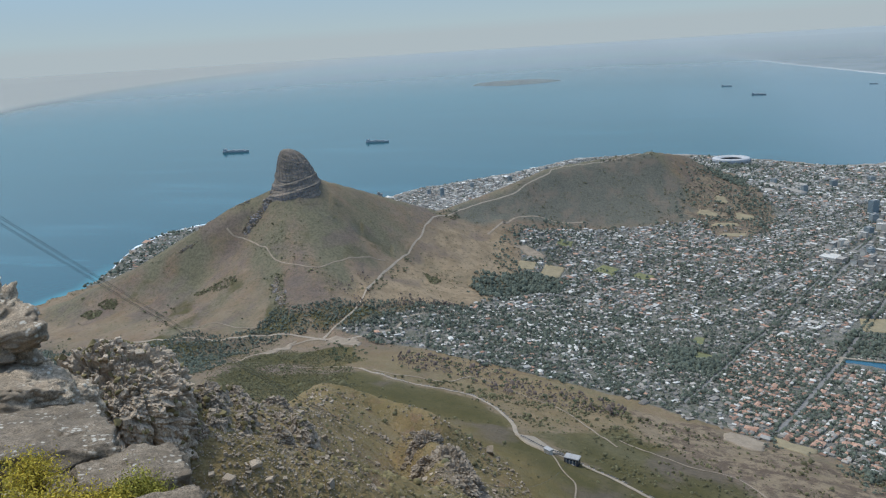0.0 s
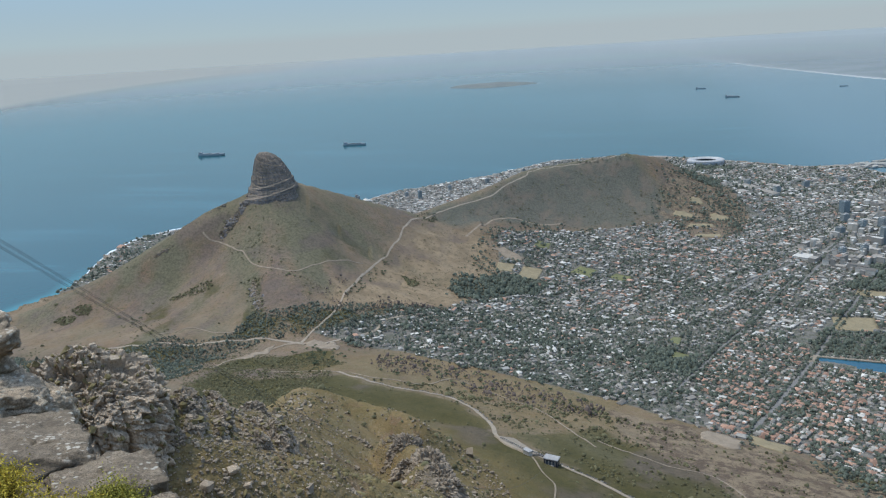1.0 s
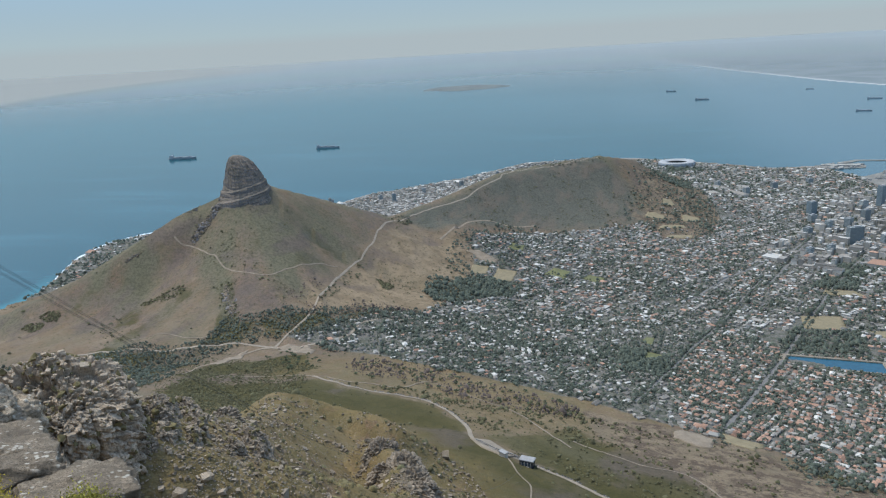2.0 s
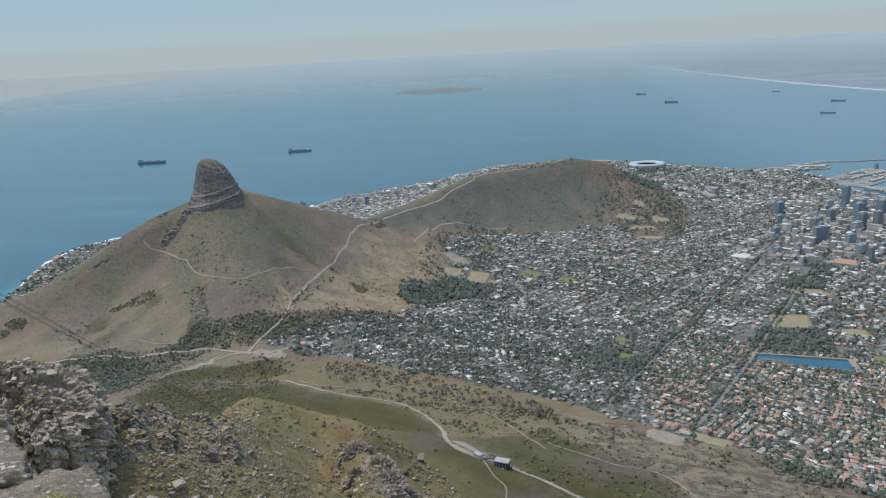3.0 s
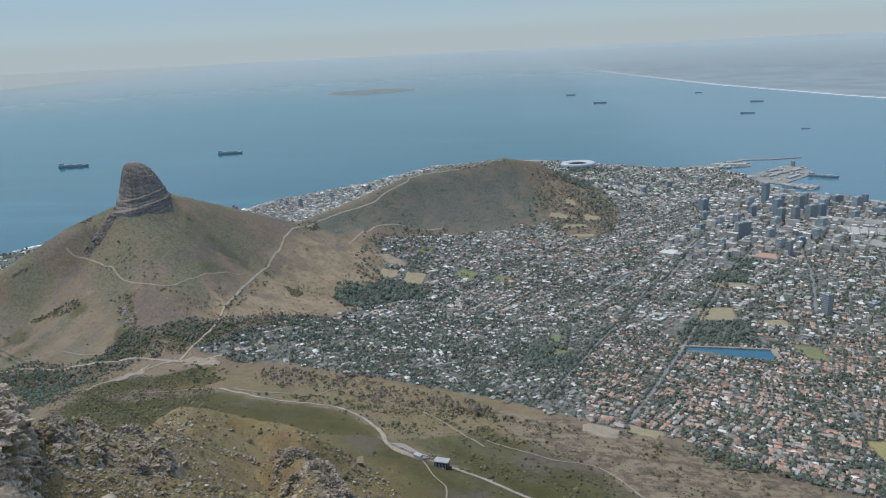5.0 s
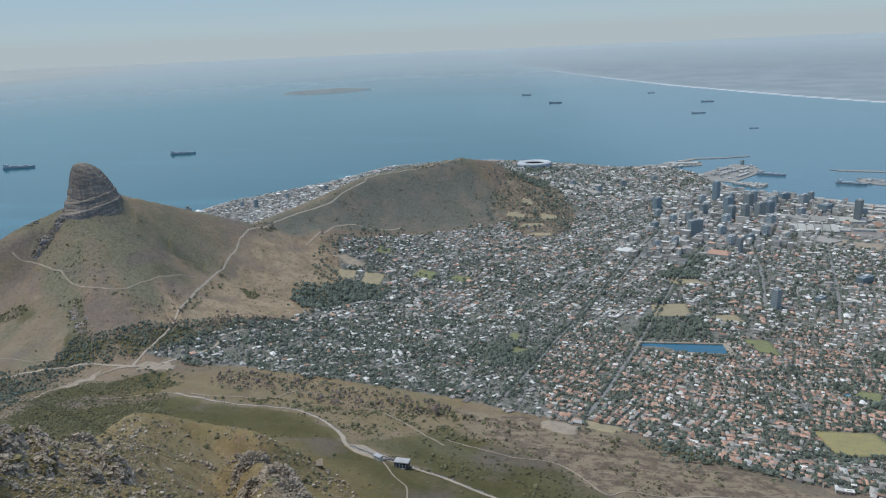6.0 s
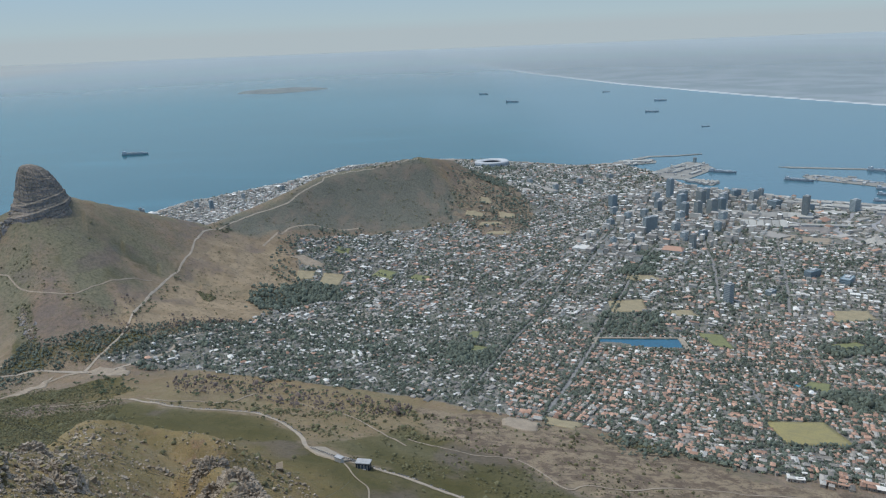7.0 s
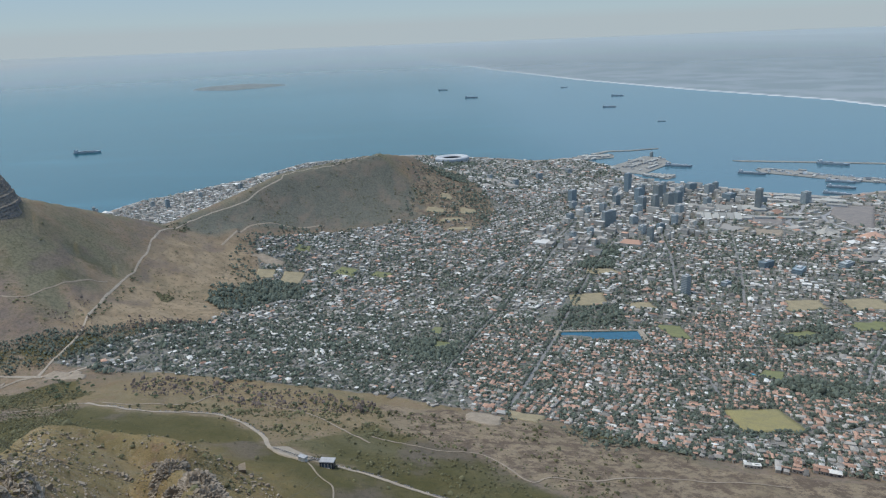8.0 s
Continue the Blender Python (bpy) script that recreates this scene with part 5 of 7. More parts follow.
def rubble(name, x, y, z, size, seed, parent=None, material=None, joint=None):
    """Many small blocks in one mesh."""
    r = np.random.default_rng(seed)
    kind = r.integers(len(BLOCKS), size=len(x))
    vs, fs, off = [], [], 0
    for k in range(len(BLOCKS)):
        m = np.where(kind == k)[0]
        if not len(m):
            continue
        V, n = BLOCK_V[k], len(m)
        a, b, c = r.uniform(0, 6.28, n), r.normal(0, 0.3, n), r.normal(0, 0.3, n)
        if joint is not None:
            a, b, c = joint + r.normal(0, 0.22, n) + 1.571 * r.integers(0, 4, n), r.normal(0.1, 0.16, n), r.normal(0.1, 0.16, n)
        p = V[None] * np.asarray(size)[m][:, None, None] * r.uniform(0.75, 1.3, (n, 1, 3))
        p = np.stack([p[..., 0], p[..., 1] * np.cos(b)[:, None] - p[..., 2] * np.sin(b)[:, None], p[..., 1] * np.sin(b)[:, None] + p[..., 2] * np.cos(b)[:, None]], -1)
        p = np.stack([p[..., 0] * np.cos(c)[:, None] + p[..., 2] * np.sin(c)[:, None], p[..., 1], -p[..., 0] * np.sin(c)[:, None] + p[..., 2] * np.cos(c)[:, None]], -1)
        p = np.stack([p[..., 0] * np.cos(a)[:, None] - p[..., 1] * np.sin(a)[:, None], p[..., 0] * np.sin(a)[:, None] + p[..., 1] * np.cos(a)[:, None], p[..., 2]], -1)
        p = p + np.stack([np.asarray(x)[m], np.asarray(y)[m], np.asarray(z)[m]], 1)[:, None]
        vs.append(p.reshape(-1, 3))
        fs.append((BLOCK_F[k][None] + (off + np.arange(n) * len(V))[:, None, None]).reshape(-1, 3))
        off += n * len(V)
    return mesh_object(name, np.vstack(vs), np.vstack(fs), material or CRAG_BLOCK, parent)


def lay_block(parent, place, size, seed_rng, tilt=18, name="rock_block", kinds=BLOCKS, turn=None):
    ob = new(name, kinds[seed_rng.integers(len(kinds))])
    m = pose(*place, seed_rng.normal(0, tilt), seed_rng.normal(0, tilt), seed_rng.uniform(0, 360) if turn is None else turn) @ Matrix.Diagonal((size * seed_rng.uniform(0.8, 1.3), size, size * seed_rng.uniform(0.75, 1.15), 1))
    if parent:
        ob.parent = parent
        ob.matrix_basis = parent.matrix_basis.inverted() @ m
    else:
        ob.matrix_basis = m
    return ob


def crag(label, cx, cy, z0, z1, rx, ry, turn, seed, blocks, size, profile=((0, 1.25), (0.35, 1.08), (0.7, 0.95), (0.88, 0.75), (0.97, 0.4), (1, 0.0)), lean=(0.0, 0.0), fine=(190, 100), stone=None, kinds=None):
    """A fractured rock buttress: a cracked core with jutting blocks all over it."""
    r = np.random.default_rng(seed)
    thing = tagged(new("rock_crag"), label, "crag")
    thing.matrix_basis = pose(cx, cy, z0)
    na, nz = fine
    t = 1 - (1 - np.linspace(0, 1, nz)) ** 1.5
    prof = np.interp(t, *np.array(profile).T)
    ang = np.linspace(0, 2 * np.pi, na, endpoint=False)
    A, T = np.meshgrid(ang, t, indexing="ij")
    h, tn = z1 - z0, math.radians(turn)
    R = np.broadcast_to(prof, A.shape) * (1 + 0.14 * fbm(np.cos(A) * 1.6 + seed, np.sin(A) * 1.6 + T * 1.2, 1.0, 3, seed))
    lx, ly = R * rx * np.cos(A) + lean[0] * T * h, R * ry * np.sin(A) + lean[1] * T * h
    lz = T * h * (1 + 0.03 * fbm(np.cos(A) * 3, np.sin(A) * 3, 1.0, 2, seed + 3))
    # every joint block stands out or back by its own amount, with a crack round it
    girth = 0.35 + 0.65 * min(rx, ry) / 1.42
    joints = ((0.60 * girth, 0.12 * girth), (0.19 * girth, 0.085 * girth), (0.085 * girth, 0.045 * girth))
    push = np.empty(A.size)
    for k, (px, py, pz) in enumerate(zip(lx.ravel(), ly.ravel(), lz.ravel())):
        out = 0.0
        warp = noise.noise_vector(Vector((px, py, pz)) * (1.1 / girth)) * 0.09 * girth
        qx, qy, qz = px + warp.x, py + warp.y, pz + 0.6 * px + 0.15 * py + warp.z
        for unit, depth in joints[:2]:
            g = (0.88 * qx / unit + 0.48 * qy / unit + seed, 0.88 * qy / unit - 0.48 * qx / unit, 0.95 * qz / unit)
            edge = min(min(c - math.floor(c), math.ceil(c) - c) for c in g)
            out += depth * (noise.cell(Vector(g)) + 0.25) - depth * 0.8 * max(0.0, 1 - edge / 0.09)
        unit, depth = joints[2]
        near, cell = noise.voronoi(Vector((px / unit + seed, py / unit, pz / unit * 1.5)))
        out += depth * (noise.cell(cell[0] * 9.7) - 0.15)
        push[k] = out
    push = push.reshape(A.shape) * (T < 0.999) * size / 0.135
    up = smooth(0.8, 1.0, T)
    flat = 1 / np.hypot(lx - lean[0] * T * h, ly - lean[1] * T * h + 1e-6)
    lx = lx + push * (lx - lean[0] * T * h) * flat * (1 - 0.6 * up)
    ly = ly + push * (ly - lean[1] * T * h) * flat * (1 - 0.6 * up)
    X, Y, Z = lx * math.cos(tn) - ly * math.sin(tn), lx * math.sin(tn) + ly * math.cos(tn), lz + push * up
    v = np.stack([X, Y, Z], -1).reshape(-1, 3)
    i, j = np.meshgrid(np.arange(na), np.arange(nz - 1), indexing="ij")
    i2 = (i + 1) % na
    q = np.stack([i * nz + j, i2 * nz + j, i2 * nz + j + 1, i * nz + j + 1], -1).reshape(-1, 4)
    mesh_object("core", v, q, stone or CRAG, thing)
    grid = np.stack([X, Y, Z], -1)
    m = blocks * 7
    pick = grid[r.integers(na, size=m), (nz * r.uniform(0.3, 0.99, m)).astype(int)]
    tagged(rubble("rubble", pick[:, 0] * 0.985, pick[:, 1] * 0.985, pick[:, 2], size * 0.36 * np.exp(r.normal(0, 0.5, m)), seed + 50, thing, stone, tn), kind="stuff")
    spots = pick[r.integers(len(pick), size=blocks * 4)]
    keep_state = rng.bit_generator.state
    tv, tf = clumps(spots[:, 0], spots[:, 1], spots[:, 2], 0.028 * np.exp(r.normal(0, 0.5, len(spots))), 0.9, 0.35)
    rng.bit_generator.state = keep_state
    tagged(mesh_object("grass", tv, tf, TUFT, thing), "olive grass tufts in the cracks", kind="stuff")
    for _ in range(blocks // 2):
        a, b = r.integers(na), int(nz * r.uniform(0.25, 0.985))
        p = grid[a, min(b, nz - 1)]
        lay_block(thing, (cx + p[0] * 0.96, cy + p[1] * 0.96, z0 + p[2] - 0.03 * size), size * 0.8 * min(1.5, math.exp(r.normal(0, 0.4))), r, 9, kinds=kinds or BLOCKS, turn=turn + 90 * r.integers(4) + r.normal(0, 12))
    return thing


def outcrop(label, cx, cy, rx, ry, turn, blocks, size, seed, pile=0.5, kinds=None, sink=-0.05):
    """Blocks heaped on the slope, tallest in the middle."""
    r = np.random.default_rng(seed)
    thing = tagged(new("rock_outcrop"), label, "rocks")
    thing.matrix_basis = pose(cx, cy, float(ground_at(cx, cy)[0]))
    tn = math.radians(turn)
    for _ in range(blocks):
        u, w = r.normal(0, 0.45), r.normal(0, 0.45)
        x, y = cx + u * rx * math.cos(tn) - w * ry * math.sin(tn), cy + u * rx * math.sin(tn) + w * ry * math.cos(tn)
        s = size * math.exp(r.normal(0, 0.5))
        top = pile * size * 2.2 * max(0.0, 1 - math.hypot(u, w)) * r.random()
        lay_block(thing, (x, y, float(ground_at(x, y)[0]) - sink * s + top), s, r, 16, kinds=kinds or (BLOCKS if r.random() < 0.12 else SLOPE_BLOCKS))
    m = blocks * 4
    u, w = r.normal(0, 0.42, m), r.normal(0, 0.42, m)
    x, y = cx + u * rx * math.cos(tn) - w * ry * math.sin(tn), cy + u * rx * math.sin(tn) + w * ry * math.cos(tn)
    base = thing.matrix_basis.translation
    small = size * 0.55 * np.exp(r.normal(0, 0.4, m))
    z = surface(x, y) + pile * size * 1.5 * np.maximum(0, 1 - np.hypot(u, w)) * r.random(m)
    tagged(rubble("rubble", x - base[0], y - base[1], z - base[2], small, seed + 7, thing, SLOPE_BLOCK), kind="stuff")
    return thing


crag("grey fractured sandstone crag standing above the slope", -10.4, 10.76, 93.5, 99.62, 1.46, 1.5, 40, 3, 300, 0.135, profile=((0, 1.5), (0.55, 1.2), (0.68, 1.06), (0.78, 1.02), (0.845, 0.94), (0.9, 0.78), (0.948, 0.5), (0.975, 0.32), (0.992, 0.14), (1, 0.0)), fine=(350, 200))
crag("grey sandstone pinnacle beside the main crag", -11.6, 9.85, 94.5, 99.4, 0.55, 0.75, 40, 8, 130, 0.11, profile=((0, 1.3), (0.6, 1.05), (0.85, 0.85), (0.95, 0.6), (1, 0.0)))
for k, (x, y, rx, ry, rise) in enumerate(((-9.75, 12.8, 0.34, 0.5, 0.26), (-10.1, 14.1, 0.36, 0.55, 0.26), (-9.5, 13.5, 0.3, 0.45, 0.2), (-10.35, 15.3, 0.4, 0.6, 0.22), (-9.2, 14.4, 0.32, 0.5, 0.25), (-8.5, 14.2, 0.34, 0.55, 0.3), (-8.25, 12.9, 0.28, 0.4, 0.2), (-9.2, 12.0, 0.24, 0.32, 0.16), (-8.85, 11.65, 0.2, 0.3, 0.14), (-8.65, 12.3, 0.2, 0.34, 0.15), (-8.95, 12.75, 0.26, 0.36, 0.16), (-9.0, 11.2, 0.2, 0.26, 0.12), (-8.15, 13.8, 0.26, 0.4, 0.2),
                                          (-19.9, 60.8, 1.5, 2.4, 0.8), (-17.4, 55.4, 1.4, 2.2, 0.8), (-25.5, 69.5, 1.8, 1.3, 0.7), (-15.9, 51.2, 1.0, 1.8, 0.6), (-22.5, 62.0, 1.6, 1.2, 0.5), (-31.5, 49.5, 1.0, 0.8, 0.5))):
    z = float(ground_at(x, y)[0])
    crag("low broken grey sandstone rib on the slope", x, y, z - 2.2 * rx, z + rise, rx, ry, 25 + 9 * (k % 4), 30 + k, 20, 0.11 * (1 if y < 30 else 3.2), profile=((0, 1.7), (0.5, 1.2), (0.8, 0.9), (0.92, 0.62), (0.98, 0.3), (1, 0.0)), fine=(76, 40), stone=RIB_STONE, kinds=RIB_BLOCKS)

OUTCROPS = [
    (-12.0, 19.6, 1.6, 1.1, 40, 40, 0.24), (-10.4, 19.2, 2.0, 0.9, 60, 46, 0.24), (-9.4, 16.0, 1.5, 0.8, 50, 40, 0.19), (-10.5, 15.0, 1.2, 0.9, 30, 30, 0.17),
    (-8.6, 13.2, 1.0, 0.6, 60, 30, 0.14), (-24.4, 49.9, 4.0, 2.0, 60, 36, 0.55), (-27.8, 65.5, 4.5, 2.6, 60, 40, 0.7), (-22.1, 61.5, 4.4, 3.0, 70, 100, 1.1), (-15, 25.5, 1.8, 1.2, 40, 60, 0.3),
    (-16.0, 51.0, 3.4, 2.4, 60, 70, 1.0), (-33.0, 75.0, 3.0, 1.2, 40, 36, 1.0), (-26.0, 71.5, 4.0, 1.6, 20, 70, 1.1), (-20.0, 62.0, 2.0, 3.6, 70, 70, 1.0),
    (-19.9, 60.8, 1.6, 3.2, 20, 60, 1.3), (-17.4, 55.4, 1.4, 3.0, 20, 60, 1.2), (-15.8, 51.0, 1.2, 2.6, 15, 50, 1.1), (-25.5, 69.5, 3.4, 1.6, 30, 50, 1.1), (-19.0, 53.5, 2.6, 2.0, 60, 50, 0.9),
    (-31.0, 48.3, 3.4, 1.6, 40, 26, 0.42), (-24.0, 34.0, 3.0, 1.2, 40, 34, 0.32), (-18.5, 27.0, 2.2, 1.3, 40, 34, 0.28), (-47.0, 84.0, 5.0, 2.4, 40, 26, 0.6),
]
for k, (x, y, rx, ry, turn, n, s) in enumerate(OUTCROPS):
    outcrop("grey sandstone blocks heaped on the dry slope", x, y, rx, ry, turn, n, s * (0.42 if y < 30 else 0.24), 100 + k)

# loose stones strewn over the spur: chipped boxes, thicker in patches and streaks
def stones(name, x, y, size, seed, material, label):
    r = np.random.default_rng(seed)
    n = len(x)
    box_v = np.array([(a, b, c) for a in (-0.5, 0.5) for b in (-0.5, 0.5) for c in (-0.5, 0.5)])
    box_f = np.array([(0, 1, 3, 2), (4, 6, 7, 5), (0, 4, 5, 1), (2, 3, 7, 6), (0, 2, 6, 4), (1, 5, 7, 3)])
    p = box_v[None] * r.uniform(0.45, 1.0, (n, 8, 3)) * np.asarray(size)[:, None, None] * r.uniform(0.6, 1.5, (n, 1, 3)) * (1.0, 1.0, 0.75)
    a, b = r.uniform(0, 6.28, n)[:, None], r.normal(0, 0.4, n)[:, None]
    px, pz = p[..., 0] * np.cos(b) + p[..., 2] * np.sin(b), -p[..., 0] * np.sin(b) + p[..., 2] * np.cos(b)
    v = np.stack([x[:, None] + px * np.cos(a) - p[..., 1] * np.sin(a), y[:, None] + px * np.sin(a) + p[..., 1] * np.cos(a), (surface(x, y) + 0.15 * size)[:, None] + pz], -1)
    f = box_f[None] + (np.arange(n) * 8)[:, None, None]
    return tagged(mesh_object(name, v.reshape(-1, 3), f.reshape(-1, 4), material), label, "stones", kind="stuff")


SCREE = rock_material("grey_scree", (0.43, 0.355, 0.26), (0.27, 0.22, 0.16), 0.3, 0.2)
az, away = np.radians(rng.uniform(-50, 4, 60000)), 9.0 * np.exp(rng.uniform(0, 2.35, 60000))
sx, sy = away * np.sin(az), away * np.cos(az)
d = np.minimum(line_distance(SPUR, sx, sy)[0], line_distance(SPUR_SIDE, sx, sy)[0])
patchy = value_noise(sx / (0.05 * away), sy / (0.09 * away), 91) * 0.5 + value_noise(sx / (0.018 * away), sy / (0.02 * away), 93) * 0.3 + value_noise(sx / (0.16 * away), sy / (0.2 * away), 94) * 0.2
keep = (d < 3 + 0.16 * sy) & (land(sx, sy) > 48) & (rng.random(60000) < 0.08 + 0.9 * smooth(0.44, 0.64, patchy) + 0.35 * smooth(26, 16, away)) & free_for_building(sx, sy, 0.2)
sx, sy, away = sx[keep], sy[keep], away[keep]
ss = 0.0021 * away * np.exp(rng.normal(0, 0.55, len(sx)))
pick = rng.random(len(sx)) < 0.5
stones("loose_stones", sx[pick], sy[pick], ss[pick], 17, SCREE, "loose grey stones strewn over the dry slope")
stones("loose_stones", sx[~pick], sy[~pick], ss[~pick], 19, SLOPE_BLOCK, "brown and grey stones on the steep slope")
strewn = np.random.default_rng(53)
gx, gy = strewn.normal(-7.9, 0.75, 1500), strewn.normal(11.5, 0.9, 1500)
stones("loose_stones", gx, gy, 0.028 * np.exp(strewn.normal(0, 0.55, 1500)), 29, SCREE, "pale broken stones round the squarish boulders")
shore = flow([p for p in COAST if p[0] < -255 and 200 < p[1] < 400], 0.8)
jag = np.random.default_rng(77)
near_shore = shore[jag.integers(len(shore), size=420)] + jag.normal(0, 1.0, (420, 2)) * (2.2, 2.0)
stones("shore_rocks", near_shore[:, 0], near_shore[:, 1], 0.42 * np.exp(jag.normal(0, 0.4, 420)), 23, SCREE, "pale granite rocks along the surf line")
tx2, ty2 = rng.uniform(-17, 0, 9000), rng.uniform(8, 32, 9000)
keep = (rng.random(9000) < 0.1 + smooth(0.45, 0.7, value_noise(tx2 / 1.1, ty2 / 1.1, 195))) & (land(tx2, ty2) > 84)
crowns("grass_tufts", tx2[keep], ty2[keep], 0.004 * np.hypot(tx2, ty2)[keep] * np.exp(rng.normal(0, 0.4, keep.sum())), TUFT, "dry straw grass tufts between stones", "grass", per=1, lift=0.3, flatten=0.8, coarse=True)
# dry tussocks and low bushes between the stones
bx, by = rng.uniform(-66, 40, 48000), rng.uniform(6, 150, 48000)
near_bush = (np.hypot(bx, by) < 150) & (land(bx, by) > 26)
bushy = value_noise(bx / 6, by / 6, 95) * 0.6 + value_noise(bx / 2, by / 2, 97) * 0.4
keep = near_bush & (rng.random(48000) < 0.10 + smooth(0.46, 0.72, bushy) + 0.25 * (line_distance(SPUR, bx, by)[0] < 10)) & free_for_building(bx, by, 0.1) & ~((line_distance(SPUR, bx, by)[0] < 3 + 0.1 * by) & (rng.random(48000) < 0.7)) & ~(inside(BURNT, bx, by) & (rng.random(48000) < 0.6)) & ~(inside(GREEN_SLOPE, bx, by) & (rng.random(48000) < 0.93)) & ~(inside(GREEN_LOWER, bx, by) & (rng.random(48000) < 0.5))
bx, by = bx[keep], by[keep]
br = 0.0019 * np.hypot(bx, by) * np.exp(rng.normal(0, 0.45, len(bx)))
crowns("slope_scrub", bx, by, br, SCRUB, "low olive and brown scrub on the mountain slope", "scrub", per=1, lift=0.3, flatten=0.8, coarse=True)

for place, s in (((-7.8, 11.3), 0.25), ((-8.0, 10.7), 0.24), ((-7.5, 11.3), 0.15), ((-8.3, 10.6), 0.16)):
    ob = lay_block(None, (*place, float(ground_at(*place)[0]) + 0.16 * s), s, np.random.default_rng(int(s * 100)), 6, "boulder", SQUARE_BLOCKS)
    tagged(ob, "pale squarish sandstone boulder on dry grass", "boulder", "boulders on the slope")


def boulder(label, place, size, turn, seed, square=0.45, tilt=(0.0, 0.0), material=None, rough=0.10, cuts=26):
    """A weathered boulder: a rounded block with hollows, cracks and chipped edges."""
    bm = bmesh.new()
    bmesh.ops.create_cube(bm, size=2)
    bmesh.ops.subdivide_edges(bm, edges=bm.edges[:], cuts=cuts, use_grid_fill=True)
    off = Vector((seed * 3.1, seed * 1.7, seed * 0.9))
    for v in bm.verts:
        d = v.co.normalized()
        p = d.lerp(v.co, square)
        n = noise.fractal(d * 1.3 + off, 1.0, 2.0, 4) * rough * 1.6 + noise.fractal(p * 4.2 + off, 1.0, 2.0, 4) * rough * 0.5 + noise.fractal(p * 15 + off, 0.9, 2.0, 3) * rough * 0.16
        crack = abs(noise.noise(p * 1.6 + off * 2))
        n -= 0.10 * max(0.0, 1 - crack / 0.05) * rough * 6
        v.co = p * (1 + n)
    ob = part("boulder", bm, material or BOULDER)
    for poly in ob.data.polygons:
        poly.use_smooth = True
    ob.data.transform(Matrix.Diagonal((*size, 1)))
    ob.matrix_basis = pose(*place, tilt[0], tilt[1], turn)
    return tagged(ob, label, "boulder")


# the ledge below the camera, and the boulders on it
boulder("broad grey sandstone ledge under the boulders", (-0.98, 0.66, 102.2), (0.42, 0.46, 2.02), 47, 2, 0.6, rough=0.05)
boulder("large flat grey slab with pale lichen spots", (-1.03, 0.845, 104.337), (0.145, 0.19, 0.075), 48, 4, 0.66, (-12, 8), rough=0.1, cuts=38)
boulder("grey lichen covered boulder overhanging the ledge", (-1.43, 1.105, 104.435), (0.13, 0.12, 0.062), 50, 6, 0.55, (24, -12), PALE_BOULDER, 0.26, 44)
boulder("rounded grey rock under an overhanging boulder", (-1.29, 1.06, 104.345), (0.11, 0.12, 0.055), 48, 7, 0.5, (0, 8), PALE_BOULDER, 0.18, 32)
boulder("rounded tan and grey sandstone rock", (-1.27, 1.13, 104.27), (0.095, 0.085, 0.075), 46, 8, 0.5, (8, 16), PALE_BOULDER, 0.16, 36)
boulder("squat grey boulder with orange lichen side", (-0.775, 0.80, 104.362), (0.082, 0.08, 0.048), 43, 9, 0.62, (-6, 8), rough=0.1, cuts=32)
boulder("flat grey sandstone slab at the ledge's edge", (-0.59, 0.615, 104.44), (0.085, 0.07, 0.03), 43, 10, 0.7, (0, 0), rough=0.07)
boulder("low grey rock among yellow flowering bushes", (-0.86, 0.66, 104.36), (0.10, 0.10, 0.05), 49, 11, 0.6, (0, 0), rough=0.1)

# dark broken cliffs on the shoulder below the peak, and in the gully
PEAK_BLOCKS = block_meshes(10, 9, PEAK_ROCK)
for k, (x, y, rx, ry, turn, n, s) in enumerate(((-147.5, 240, 5.5, 1.6, 62, 70, 1.1), (-145, 243.5, 5.0, 1.4, 62, 60, 1.1), (-149.5, 236.5, 3.4, 1.4, 40, 40, 0.9), (-155, 242, 4.0, 1.2, 35, 30, 0.8),
                                             (-168, 234.5, 3.5, 1.0, 30, 24, 0.7), (-121, 201, 5.0, 1.4, 120, 60, 0.7), (-115, 193, 4.0, 1.4, 120, 50, 0.6), (-158, 252, 4.0, 1.6, 60, 36, 0.9), (-172, 226, 4.0, 0.8, 30, 20, 0.6))):
    outcrop("dark broken rock band on the hill's shoulder", x, y, rx, ry, turn, n, s, 300 + k, 0.1, PEAK_BLOCKS, 0.22)


# ---------------------------------------------------------------- harbour, stadium, towers, ships, island
def slab(name, poly, z, material, label, category, low=-1.5, kind=""):
    bm = bmesh.new()
    top = bm.faces.new([bm.verts.new((x, y, z)) for x, y in poly])
    made = bmesh.ops.extrude_face_region(bm, geom=[top])["geom"]
    bmesh.ops.translate(bm, vec=(0, 0, low - z), verts=[g for g in made if isinstance(g, bmesh.types.BMVert)])
    bmesh.ops.recalc_face_normals(bm, faces=bm.faces)
    return tagged(part(name, bm, material), label, category, kind=kind)


